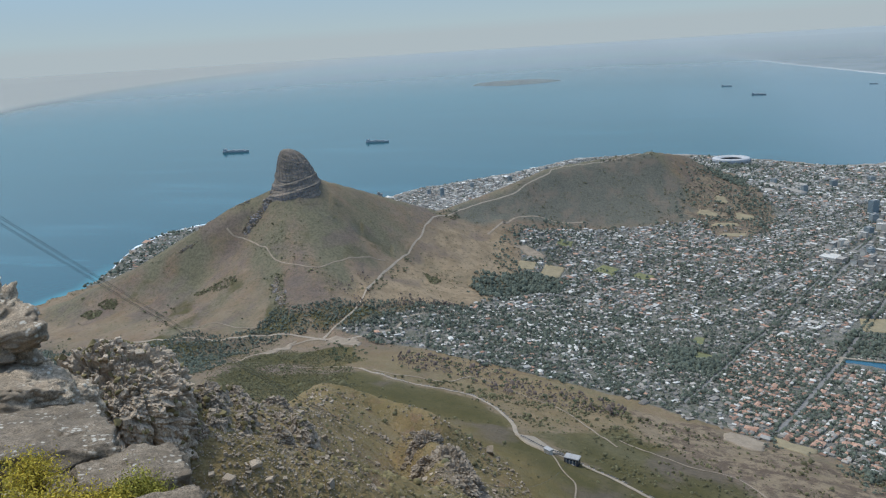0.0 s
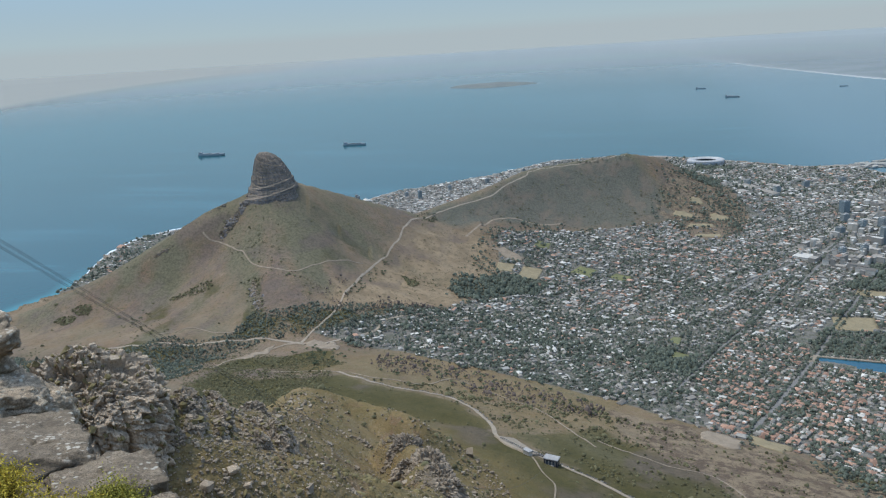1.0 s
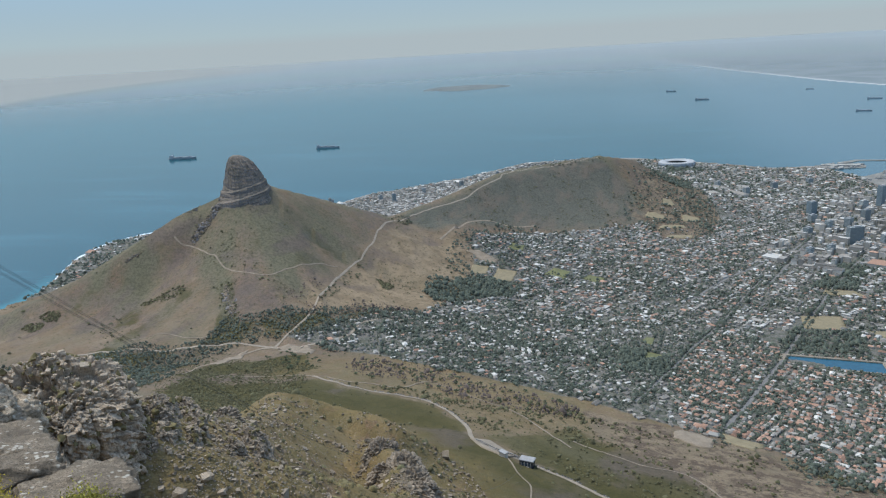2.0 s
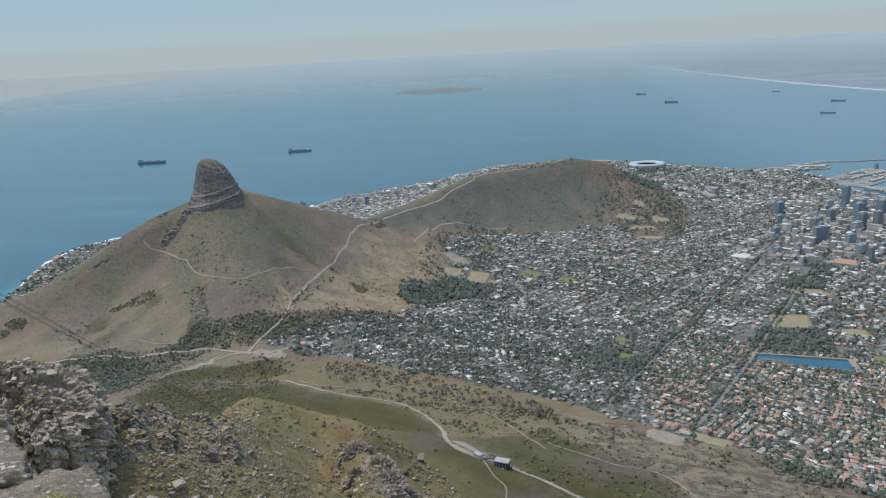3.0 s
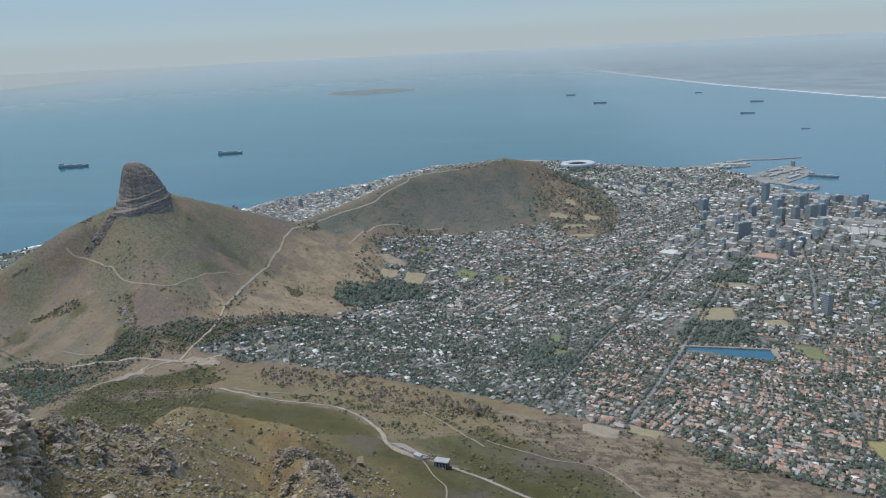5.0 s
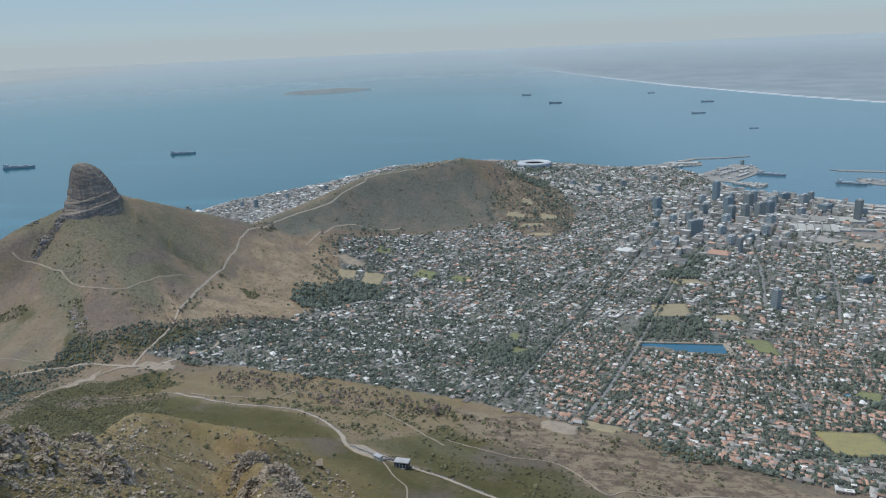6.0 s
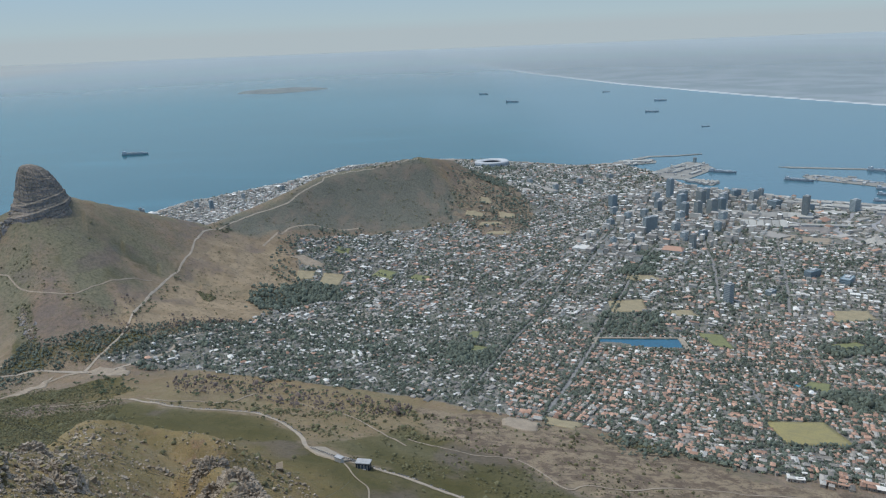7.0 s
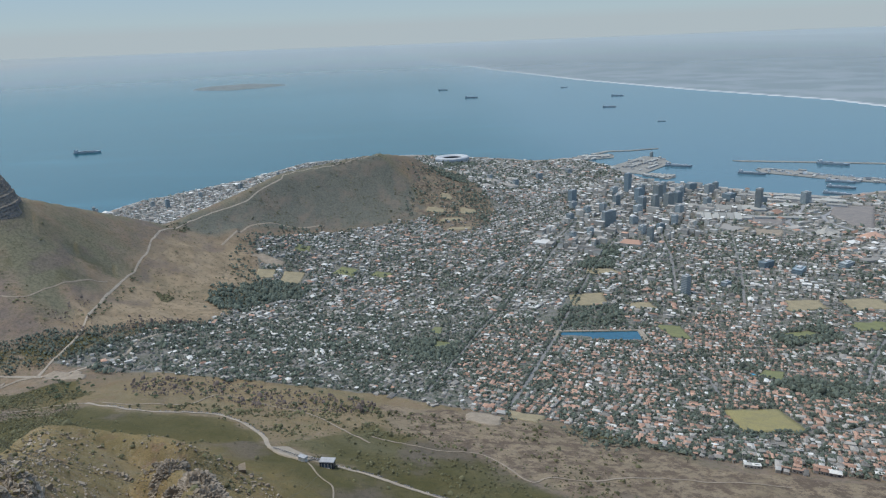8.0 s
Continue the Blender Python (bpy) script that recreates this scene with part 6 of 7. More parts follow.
QUAY = simple("dusty_quay", (0.245, 0.23, 0.195), (0.195, 0.183, 0.155), 6.0)
QUAYS = [
    ("breakwater", [(160, 600), (175, 612), (193, 611), (219, 616), (220, 619), (193, 615), (174, 617), (158, 606)], 0.35, "long grey stone breakwater reaching into the bay"),
    ("quay", [(140, 594), (168, 602), (174, 592), (171, 583), (146, 578)], 0.35, "paved quay with a long white shed"),
    ("quay", [(156, 545), (164, 552), (196, 583), (206, 574), (206, 550), (198, 540), (172, 512), (160, 520)], 0.35, "broad paved quay with sheds and cranes"),
    ("quay", [(170, 512), (178, 515), (190, 497), (182, 490)], 0.35, "short paved jetty beside the docks"),
    ("breakwater", [(252, 547), (257, 541), (301, 524), (360, 500), (362, 504), (301, 529), (258, 546)], 0.3, "low grey outer harbour wall"),
    ("quay", [(252, 509), (262, 512), (278, 497), (292, 474), (340, 440), (330, 432), (284, 462), (268, 480), (251, 496)], 0.35, "container quay with stacked white boxes"),
]
for name, poly, z, label in QUAYS:
    slab(name, poly, z, QUAY, label, "quay", kind="structure")

# ship paints are paler and bluer, with distance haze put into the colour
HULL = simple("hazy_hull_paint", (0.27, 0.305, 0.32), (0.23, 0.265, 0.28), 2.0, vary=0.3)
SHIP_WHITE = simple("hazy_ship_white", (0.40, 0.43, 0.44), (0.34, 0.37, 0.38), 1.0)
CARGO = simple("hazy_container_paint", (0.25, 0.265, 0.27), (0.20, 0.24, 0.26), 1.2, vary=0.5)


def ship(place, turn, length, label, loaded=True):
    """A cargo ship: a hull with a raked bow, deck load, bridge house and funnel."""
    thing = tagged(new("cargo_ship"), label, "ship", "ships in the bay")
    thing.matrix_basis = pose(*place, 0.0, 0, 0, turn)
    L, W, D = length, length * 0.15, length * 0.055
    plan = [(-0.5, -0.36), (-0.46, -0.5), (0.30, -0.5), (0.42, -0.34), (0.5, 0.0), (0.42, 0.34), (0.30, 0.5), (-0.46, 0.5), (-0.5, 0.36)]
    bm = bmesh.new()
    low = [bm.verts.new((x * L * 0.95, y * W * 0.85, -0.3)) for x, y in plan]
    top = [bm.verts.new((x * L, y * W, D * (1.25 if x > 0.35 else 1.0))) for x, y in plan]
    bm.faces.new(top)
    for k in range(len(plan)):
        bm.faces.new((low[k], low[(k + 1) % len(plan)], top[(k + 1) % len(plan)], top[k]))
    bmesh.ops.recalc_face_normals(bm, faces=bm.faces)
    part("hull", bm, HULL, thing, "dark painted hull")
    bm = bmesh.new()
    box(bm, -0.38 * L, 0, D + 0.03 * L, 0.09 * L, W * 0.85, 0.06 * L)
    box(bm, -0.37 * L, 0, D + 0.068 * L, 0.05 * L, W * 0.95, 0.02 * L)
    bridge = part("bridge_house", bm, SHIP_WHITE, thing, "white bridge house")
    bm = bmesh.new()
    box(bm, -0.345 * L, 0, D + 0.068 * L, 0.004 * L, W * 0.8, 0.01 * L)
    part("bridge_window", bm, HULL, bridge, "dark strip of bridge windows")
    bm = bmesh.new()
    box(bm, -0.45 * L, 0, D + 0.04 * L, 0.035 * L, W * 0.3, 0.08 * L)
    part("funnel", bm, HULL, thing)
    if loaded:
        for k in range(6):
            bm = bmesh.new()
            box(bm, (-0.27 + 0.105 * k) * L, 0, D + 0.011 * L * (1 + (k * 7 % 3) * 0.3), 0.092 * L, W * 0.86, 0.022 * L * (1 + (k * 7 % 3) * 0.3))
            part("container_block", bm, CARGO, thing)
    return thing


SHIPS = [((-444, 691), 8, 30, "dark cargo ship lying in open blue water"), ((-305, 748), 6, 26, "dark laden container ship at anchor"), ((82, 1329), -20, 17, "small hazy cargo ship far off"),
         ((115, 1160), -15, 20, "hazy cargo ship at anchor in the bay"), ((271, 950), -12, 17, "hazy bulk carrier lying in the bay"), ((323, 1092), -14, 18, "hazy tanker lying in the bay"),
         ((283, 790), -5, 9, "small coaster far off in the bay"), ((285, 1276), -5, 12, "small hazy ship near the far beach"), ((206, 535), -32, 20, "large grey ship moored at the quay"),
         ((243, 495), -36, 19, "long dark ship moored at the container quay"), ((312, 514), -40, 22, "large dark ship behind the harbour wall"), ((283, 456), -36, 18, "dark ship lying alongside in the dock"),
         ((274, 440), -36, 17, "dark ship in the inner dock"), ((262, 424), -38, 16, "dark ship moored near the shore sheds")]
for place, turn, length, label in SHIPS:
    ship(place, turn, length, label)

SHED = simple("harbour_shed_roof", (0.30, 0.285, 0.245), (0.25, 0.238, 0.205), 2.0, vary=0.5)


def shed(x, y, z, w, d, h, turn, label, name="harbour_shed", material=None):
    thing = tagged(new(name), label, "shed", "sheds on the docks")
    thing.matrix_basis = pose(x, y, z, 0, 0, turn)
    bm = bmesh.new()
    box(bm, 0, 0, h / 2 - 0.1, w, d, h + 0.2)
    part("wall", bm, CONCRETE, thing)
    bm = bmesh.new()
    pts = [(-w / 2 - 0.1, -d / 2 - 0.1, h), (w / 2 + 0.1, -d / 2 - 0.1, h), (w / 2 + 0.1, d / 2 + 0.1, h), (-w / 2 - 0.1, d / 2 + 0.1, h), (-w / 2 - 0.1, 0, h + d * 0.16), (w / 2 + 0.1, 0, h + d * 0.16)]
    v = [bm.verts.new(p) for p in pts]
    for f in ((0, 1, 5, 4), (2, 3, 4, 5), (1, 2, 5), (3, 0, 4), (3, 2, 1, 0)):
        bm.faces.new([v[k] for k in f])
    part("roof", bm, material or SHED, thing, "pale pitched roof")
    return thing


for x, y, w, d, turn in ((158, 590, 22, 3.5, -8), (182, 562, 20, 3.0, 45), (190, 556, 20, 2.6, 45), (176, 544, 18, 3.2, 45), (186, 535, 16, 2.4, 45), (196, 560, 12, 2.4, 45), (180, 503, 12, 3.2, -55),
                         (246, 404, 16, 5.0, -25), (176, 395, 24, 9, -18), (192, 391, 16, 9, -18), (160, 404, 14, 8, -18), (212, 398, 20, 4, -24), (170, 372, 26, 4, -16), (196, 366, 24, 3, -16)):
    shed(x, y, float(max(ground_at(x, y)[0], 0.35)), w, d, 1.0, turn, "long pale roofed dock shed")
for k in range(6):
    x, y = 167 + (k - 2.5) * 3.6, 374 - (k - 2.5) * 1.0
    shed(x, y, float(ground_at(x, y)[0]), 3.3, 12.5, 1.1, -15, "long grey station roof in a row of bays", "station_roof")
tent = tagged(new("tent_roof"), "pale peaked tent roof beside the freeway", "roof")
tent.matrix_basis = pose(202, 332, float(ground_at(202, 332)[0]), 0, 0, 20)
bm = bmesh.new()
rings = [[bm.verts.new((r * math.cos(a) * 1.5, r * math.sin(a), z - 0.35 * math.cos(a * 6) * r / 5)) for a in np.linspace(0, 2 * math.pi, 36, endpoint=False)] for r, z in ((4.6, 0.7), (3.4, 1.1), (2.0, 1.8), (0.8, 2.9), (0.1, 3.6))]
for a, b in zip(rings[:-1], rings[1:]):
    for k in range(36):
        bm.faces.new((a[k], a[(k + 1) % 36], b[(k + 1) % 36], b[k]))
part("canopy", bm, simple("tent_membrane", (0.36, 0.33, 0.275), (0.31, 0.285, 0.24), 2.0), tent)
bm = bmesh.new()
bmesh.ops.create_cone(bm, cap_ends=True, segments=8, radius1=0.16, radius2=0.1, depth=4.4, matrix=Matrix.Translation((0, 0, 1.6)))
part("mast", bm, CONCRETE, tent)
r8 = np.random.default_rng(23)
for name, poly, z, label in QUAYS:
    px, py = (c[:26 if name == "quay" else 0] for c in scatter(poly, 120))
    for x, y in zip(px, py):
        shed(x, y, z, r8.uniform(2, 6), r8.uniform(1.2, 2.4), r8.uniform(0.4, 0.9), 45 + r8.normal(0, 5) + 90 * (r8.random() < 0.3), "small pale harbour shed on the quay")
for k in range(60):
    u = r8.random()
    x, y = 150 + 100 * u + r8.normal(0, 4), 500 - 88 * u - r8.uniform(4, 26)
    shed(x, y, float(max(ground_at(x, y)[0], 0.3)), r8.uniform(4, 11), r8.uniform(2, 4), r8.uniform(0.7, 2.0), -38 + r8.normal(0, 6), "flat pale warehouse behind the docks")
r9 = np.random.default_rng(19)
for k in range(46):
    u, w = r9.random(), r9.normal(0, 2.6)
    x, y = 258 + 60 * u + w * 0.6, 503 - 52 * u + w
    bm = bmesh.new()
    box(bm, 0, 0, 0.3, r9.uniform(1.2, 3.0), 0.8, r9.uniform(0.5, 1.0), -40)
    ob2 = part("shipping_container", bm, SHIP_WHITE if k % 3 else CARGO)
    ob2.location = (x, y, 0.35)
    tagged(ob2, "pale shipping container standing on the quay", "containers", "container stacks")


def lathe(profile, segments, squash=1.0):
    bm = bmesh.new()
    rings = [[bm.verts.new((r * math.cos(a), r * math.sin(a) * squash, z)) for a in np.linspace(0, 2 * math.pi, segments, endpoint=False)] for r, z in profile]
    for a, b in zip(rings[:-1], rings[1:]):
        for k in range(segments):
            bm.faces.new((a[k], a[(k + 1) % segments], b[(k + 1) % segments], b[k]))
    return bm


# the stadium: a ribbed bowl, a ring roof with an oval opening, stands and pitch inside
stadium = tagged(new("stadium"), "round white stadium with a ring roof near the sea", "stadium")
stadium.matrix_basis = pose(42.2, 596, float(ground_at(42.2, 596)[0]) - 0.6, 0, 0, 12)
MEMBRANE = simple("pale_woven_membrane", (0.41, 0.405, 0.385), (0.36, 0.355, 0.335), 3.0, rough=0.6)
part("outer_wall", lathe([(12.6, -0.5), (13.2, 1.0), (13.9, 3.2), (13.6, 4.2)], 96, 0.86), simple("stadium_wall", (0.40, 0.42, 0.43), (0.34, 0.36, 0.37), 2.0), stadium, "grey ribbed outer wall")
part("roof", lathe([(13.75, 4.2), (13.0, 4.75), (10.5, 4.95), (8.6, 4.4), (7.6, 3.9), (7.6, 3.7), (10.5, 4.6), (13.4, 4.1)], 96, 0.86), MEMBRANE, stadium, "white ring roof")
part("seating_bowl", lathe([(12.4, 3.6), (9.0, 1.6), (6.6, 0.3)], 96, 0.86), simple("stadium_seats", (0.16, 0.18, 0.20), (0.12, 0.13, 0.15), 2.0), stadium)
bm = bmesh.new()
bmesh.ops.create_circle(bm, cap_ends=True, radius=6.7, segments=64, matrix=Matrix.Translation((0, 0, 0.25)) @ Matrix.Diagonal((1, 0.86, 1, 1)))
part("pitch", bm, LAWN, stadium, "green pitch")
for k in range(24):
    a = 2 * math.pi * k / 24
    bm = bmesh.new()
    box(bm, 13.7 * math.cos(a), 13.7 * 0.86 * math.sin(a), 1.8, 0.5, 0.25, 4.6, math.degrees(a))
    part("rib", bm, MEMBRANE, stadium)

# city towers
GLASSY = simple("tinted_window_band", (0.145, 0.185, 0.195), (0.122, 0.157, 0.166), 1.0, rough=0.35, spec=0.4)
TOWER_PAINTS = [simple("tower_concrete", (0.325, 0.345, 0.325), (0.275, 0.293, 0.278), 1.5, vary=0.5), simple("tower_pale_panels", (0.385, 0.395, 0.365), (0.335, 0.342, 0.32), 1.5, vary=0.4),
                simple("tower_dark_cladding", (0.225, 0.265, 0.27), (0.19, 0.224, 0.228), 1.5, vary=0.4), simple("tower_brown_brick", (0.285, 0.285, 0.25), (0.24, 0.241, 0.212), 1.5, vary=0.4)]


def tower(x, y, w, d, h, turn, paint, label, group="city towers"):
    """An office or flat tower: a core, a window band to each pair of storeys, a parapet and a plant room."""
    thing = tagged(new("tower"), label, "tower block", group)
    z = float(ground_at(x, y)[0])
    thing.matrix_basis = pose(x, y, z, 0, 0, turn)
    bm = bmesh.new()
    box(bm, 0, 0, h / 2 - 0.5, w, d, h + 1.0)
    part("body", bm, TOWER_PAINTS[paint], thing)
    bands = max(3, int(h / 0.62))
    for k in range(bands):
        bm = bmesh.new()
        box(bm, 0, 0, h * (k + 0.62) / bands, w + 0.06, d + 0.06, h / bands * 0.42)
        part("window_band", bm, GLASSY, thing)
    bm = bmesh.new()
    for sx, sy, lx, ly in ((0, -1, w, 0.12), (0, 1, w, 0.12), (-1, 0, 0.12, d), (1, 0, 0.12, d)):
        box(bm, sx * (w / 2 - 0.06), sy * (d / 2 - 0.06), h + 0.1, lx, ly, 0.25)
    part("parapet", bm, TOWER_PAINTS[paint], thing)
    bm = bmesh.new()
    box(bm, w * 0.1, 0, h + 0.28, w * 0.42, d * 0.45, 0.55)
    part("plant_room", bm, CONCRETE, thing)
    return thing


TOWERS = [
    (102, 432, 5.5, 4.5, 7.0, 2), (101.4, 394, 4.0, 3.5, 5.5, 0), (106.3, 368, 9.5, 3.5, 9.0, 0), (141.7, 451, 5.0, 4.0, 13.5, 2), (153, 428, 6.5, 5, 10.0, 3), (151, 404, 6.0, 5.0, 9.5, 3),
    (117, 334.5, 3.6, 3.2, 7.5, 3), (158.4, 410.6, 5.5, 5.0, 8.5, 2), (172, 401, 5.0, 4.0, 6.0, 0), (196, 389, 5.0, 4.0, 13.0, 3), (230, 402, 6.0, 4.5, 7.5, 0), (103, 254, 3.6, 3.2, 8.2, 1),
    (134, 399.6, 5.0, 4.5, 9.0, 0), (182, 450, 8.0, 5.0, 5.5, 2), (196, 446, 4.0, 3.5, 6.5, 0), (190.8, 414.7, 9.0, 7.0, 5.5, 2), (188.6, 438, 6.0, 4.5, 7.0, 1), (140, 365, 4.0, 3.5, 5.5, 0),
    (141, 398, 4.5, 4.0, 10.0, 3), (139.4, 421.5, 6.0, 4.5, 9.5, 2), (113, 403, 5.0, 4.0, 5.0, 1), (119.5, 368, 5.0, 3.5, 5.0, 0), (128, 388, 6.0, 4.0, 6.5, 1), (146, 438, 5.0, 4.5, 8.0, 0),
    (130, 440, 5.0, 4.0, 6.5, 1), (160, 440, 5.0, 4.5, 9.0, 0), (165, 425, 5.5, 4.5, 8.5, 1), (124, 415, 4.5, 4.0, 7.0, 0), (118, 350, 5.0, 3.6, 4.5, 1), (128, 352, 4.5, 3.4, 4.5, 2),
    (150, 385, 5.0, 4.0, 6.0, 0), (110, 382, 4.4, 3.6, 5.0, 2), (98, 412, 4.6, 4.0, 4.5, 1), (90, 385, 4.5, 4.0, 4.0, 0), (172, 440, 5.0, 4.0, 6.0, 3), (205, 404, 7.0, 5.0, 4.5, 2),
    (82, 345, 3.6, 3.0, 4.0, 0), (92, 350, 3.6, 3.0, 4.6, 1), (148, 283, 8.5, 4.0, 2.8, 2), (156, 272, 9.0, 5.0, 2.6, 2), (178, 276, 8.0, 4.0, 2.6, 0), (122, 262, 5.0, 3.0, 1.8, 0),
    (-191, 463, 2.2, 2.0, 6.0, 0), (-188, 460, 2.2, 2.0, 5.4, 1), (-147, 467, 3.0, 2.6, 6.5, 2), (-160, 478, 3.0, 2.6, 4.0, 1), (-135, 500, 3.2, 2.6, 4.0, 1), (-112, 520, 3.4, 2.6, 4.5, 0),
    (-66, 402, 1.6, 1.4, 1.6, 1), (74, 470, 4.0, 3.4, 5.0, 0), (60, 492, 4.0, 3.2, 4.0, 1), (95, 500, 5.0, 3.4, 4.4, 0), (120, 520, 5.0, 3.4, 4.0, 1), (200, 578, 3.0, 2.4, 6.0, 0),
]
TOWER_LABELS = ["grey concrete office tower with dark window bands", "pale panelled office block with dark window bands", "dark clad glass office tower among low blocks", "brown brick tower block with dark windows"]
for k, (x, y, w, d, h, paint) in enumerate(TOWERS):
    tower(x, y, w * 0.76, d * 0.76, h * 0.90, 35 + 12 * math.sin(k * 2.3), paint, TOWER_LABELS[paint])

# the low island far out in the bay
def low_island():
    az = np.linspace(0, 2 * np.pi, 160, endpoint=False)
    t = np.linspace(0, 1, 26)
    A, T = np.meshgrid(az, t, indexing="ij")
    R = (1 + 0.16 * fbm(np.cos(A) * 2, np.sin(A) * 2, 1.0, 3, 51)) * T
    x, y = -334 + 108 * R * np.cos(A) + 10 * R * np.sin(A), 1640 + 90 * R * np.sin(A)
    z = -0.4 + 3.6 * (1 - T ** 2.2) * (1 + 0.4 * fbm(x, y, 60, 3, 53)) * smooth(1.02, 0.7, T)
    v = np.stack([x, y, z], -1).reshape(-1, 3)
    i, j = np.meshgrid(np.arange(160), np.arange(25), indexing="ij")
    i2 = (i + 1) % 160
    q = np.stack([i * 26 + j, i * 26 + j + 1, i2 * 26 + j + 1, i2 * 26 + j], -1).reshape(-1, 4)
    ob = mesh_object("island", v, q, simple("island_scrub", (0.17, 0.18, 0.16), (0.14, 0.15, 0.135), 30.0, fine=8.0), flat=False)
    return tagged(ob, "low flat scrub covered island in the bay", "island")


low_island()


# ---------------------------------------------------------------- bushes on the ledge
STEM = simple("bush_stems", (0.17, 0.12, 0.07), (0.12, 0.085, 0.05), 0.02)
LEAF_YELLOW = simple("yellow_green_leaves", (0.46, 0.362, 0.05), (0.31, 0.255, 0.044), 0.05, vary=0.6, island=True)
LEAF_GREEN = simple("fresh_green_leaves", (0.30, 0.275, 0.05), (0.21, 0.195, 0.04), 0.05, vary=0.6, island=True)


def bush(label, place, width, height, seed, leaf, sprigs=70, upright=0.4):
    """A low bush: stems that fork from the root, with clusters of small leaves at their ends."""
    r = np.random.default_rng(seed)
    thing = tagged(new("bush"), label, "bush")
    thing.matrix_basis = pose(*place)
    sv, sf, lv, lf, ns, nl = [], [], [], [], 0, 0
    for k in range(sprigs):
        a, out = r.uniform(0, 6.28), r.uniform(0.05, 1.0) ** 0.6
        tip = np.array([math.cos(a) * out * width, math.sin(a) * out * width, height * (1 - (1 - upright) * out * out) * r.uniform(0.55, 1.05)])
        bend = tip * 0.5 + np.array([0, 0, height * 0.12])
        path = [np.zeros(3), bend, tip]
        thick = 0.0035
        for i, p in enumerate(path):
            w = thick * (1 - 0.4 * i)
            for q in range(3):
                sv.append(p + w * np.array([math.cos(q * 2.1), math.sin(q * 2.1), 0]))
        for i in range(2):
            for q in range(3):
                b = ns + i * 3
                sf.append((b + q, b + (q + 1) % 3, b + 3 + (q + 1) % 3, b + 3 + q))
        ns += 9
        for m in range(95):
            c = tip + r.normal(0, 1, 3) * np.array([0.011, 0.011, 0.010])
            d1 = r.normal(0, 1, 3)
            d1 /= np.linalg.norm(d1)
            d2 = np.cross(d1, r.normal(0, 1, 3))
            d2 /= np.linalg.norm(d2) + 1e-9
            s = r.uniform(0.0013, 0.0027)
            lv += [c - d1 * s, c + d2 * s * 0.45, c + d1 * s, c - d2 * s * 0.45]
            lf.append((nl, nl + 1, nl + 2, nl + 3))
            nl += 4
    mesh_object("stem_tangle", sv, np.array(sf), STEM, thing)
    mesh_object("leaves", lv, np.array(lf), leaf, thing)
    return thing


bush("yellow flowering bush beside the grey slab", (-0.775, 0.615, 104.39), 0.06, 0.10, 1, LEAF_YELLOW, 70)
bush("yellow flowering bush on the rocky ledge", (-0.72, 0.655, 104.38), 0.05, 0.085, 2, LEAF_YELLOW, 55)
bush("tall sparse yellow green shrub by the slab", (-0.74, 0.53, 104.40), 0.045, 0.17, 3, LEAF_YELLOW, 40, 0.9)
bush("rounded bright green bush in front of a boulder", (-0.70, 0.735, 104.365), 0.035, 0.07, 4, LEAF_GREEN, 80)
bush("small yellow green bush in a rock gap", (-0.665, 0.665, 104.37), 0.03, 0.05, 5, LEAF_YELLOW, 30)
bush("low dry bush at the ledge's edge", (-0.84, 0.70, 104.41), 0.035, 0.06, 6, LEAF_YELLOW, 35)

# ---------------------------------------------------------------- the cable station, its cables, and cars along the road
DARK_GLASS = simple("station_dark_glass", (0.035, 0.045, 0.06), (0.03, 0.035, 0.05), 0.6, rough=0.2, spec=0.5)
STATION_WHITE = simple("station_pale_plaster", (0.36, 0.35, 0.33), (0.30, 0.29, 0.275), 0.8)
st = (-13.6, 101.6)
station = tagged(new("cable_station"), "dark glazed cable car station with a pale flat roof", "building")
st_z = float(ground_at(*st)[0])
station.matrix_basis = pose(st[0], st[1], st_z, 0, 0, -12) @ Matrix.Diagonal((0.74, 0.74, 0.74, 1))
bm = bmesh.new()
box(bm, 0, 0, 0.55, 2.9, 1.7, 1.9, 0, 0.03)
hall = part("hall", bm, DARK_GLASS, station, "dark glazed hall")
for k in range(3):
    bm = bmesh.new()
    box(bm, -0.7 + 0.7 * k, -0.86, 0.75, 0.46, 0.04, 0.8)
    part("window", bm, simple("station_window", (0.08, 0.11, 0.14), (0.06, 0.085, 0.11), 0.5, rough=0.12, spec=0.5), hall, "tall glazed window")
bm = bmesh.new()
box(bm, 0, 0.1, 1.62, 3.2, 1.9, 0.22, 0, 0.03)
part("roof", bm, STATION_WHITE, station, "pale flat roof")
for k in range(4):
    bm = bmesh.new()
    box(bm, -1.05 + 0.7 * k, -0.88, 0.45, 0.16, 0.12, 1.7)
    part("pier", bm, STATION_WHITE, station, "pale concrete pier")
bm = bmesh.new()
box(bm, 0.0, -1.0, 0.1, 1.5, 0.3, 0.7)
part("terrace", bm, STATION_WHITE, station)
kiosk = tagged(new("kiosk"), "small pale roofed kiosk beside the parking terrace", "building")
kz = float(ground_at(-17.8, 104.6)[0])
kiosk.matrix_basis = pose(-17.8, 104.6, kz, 0, 0, -35)
bm = bmesh.new()
box(bm, 0, 0, 0.35, 1.3, 0.7, 1.0)
part("wall", bm, WALLS, kiosk)
bm = bmesh.new()
box(bm, 0, 0, 0.92, 1.5, 0.85, 0.14)
part("roof", bm, STATION_WHITE, kiosk)

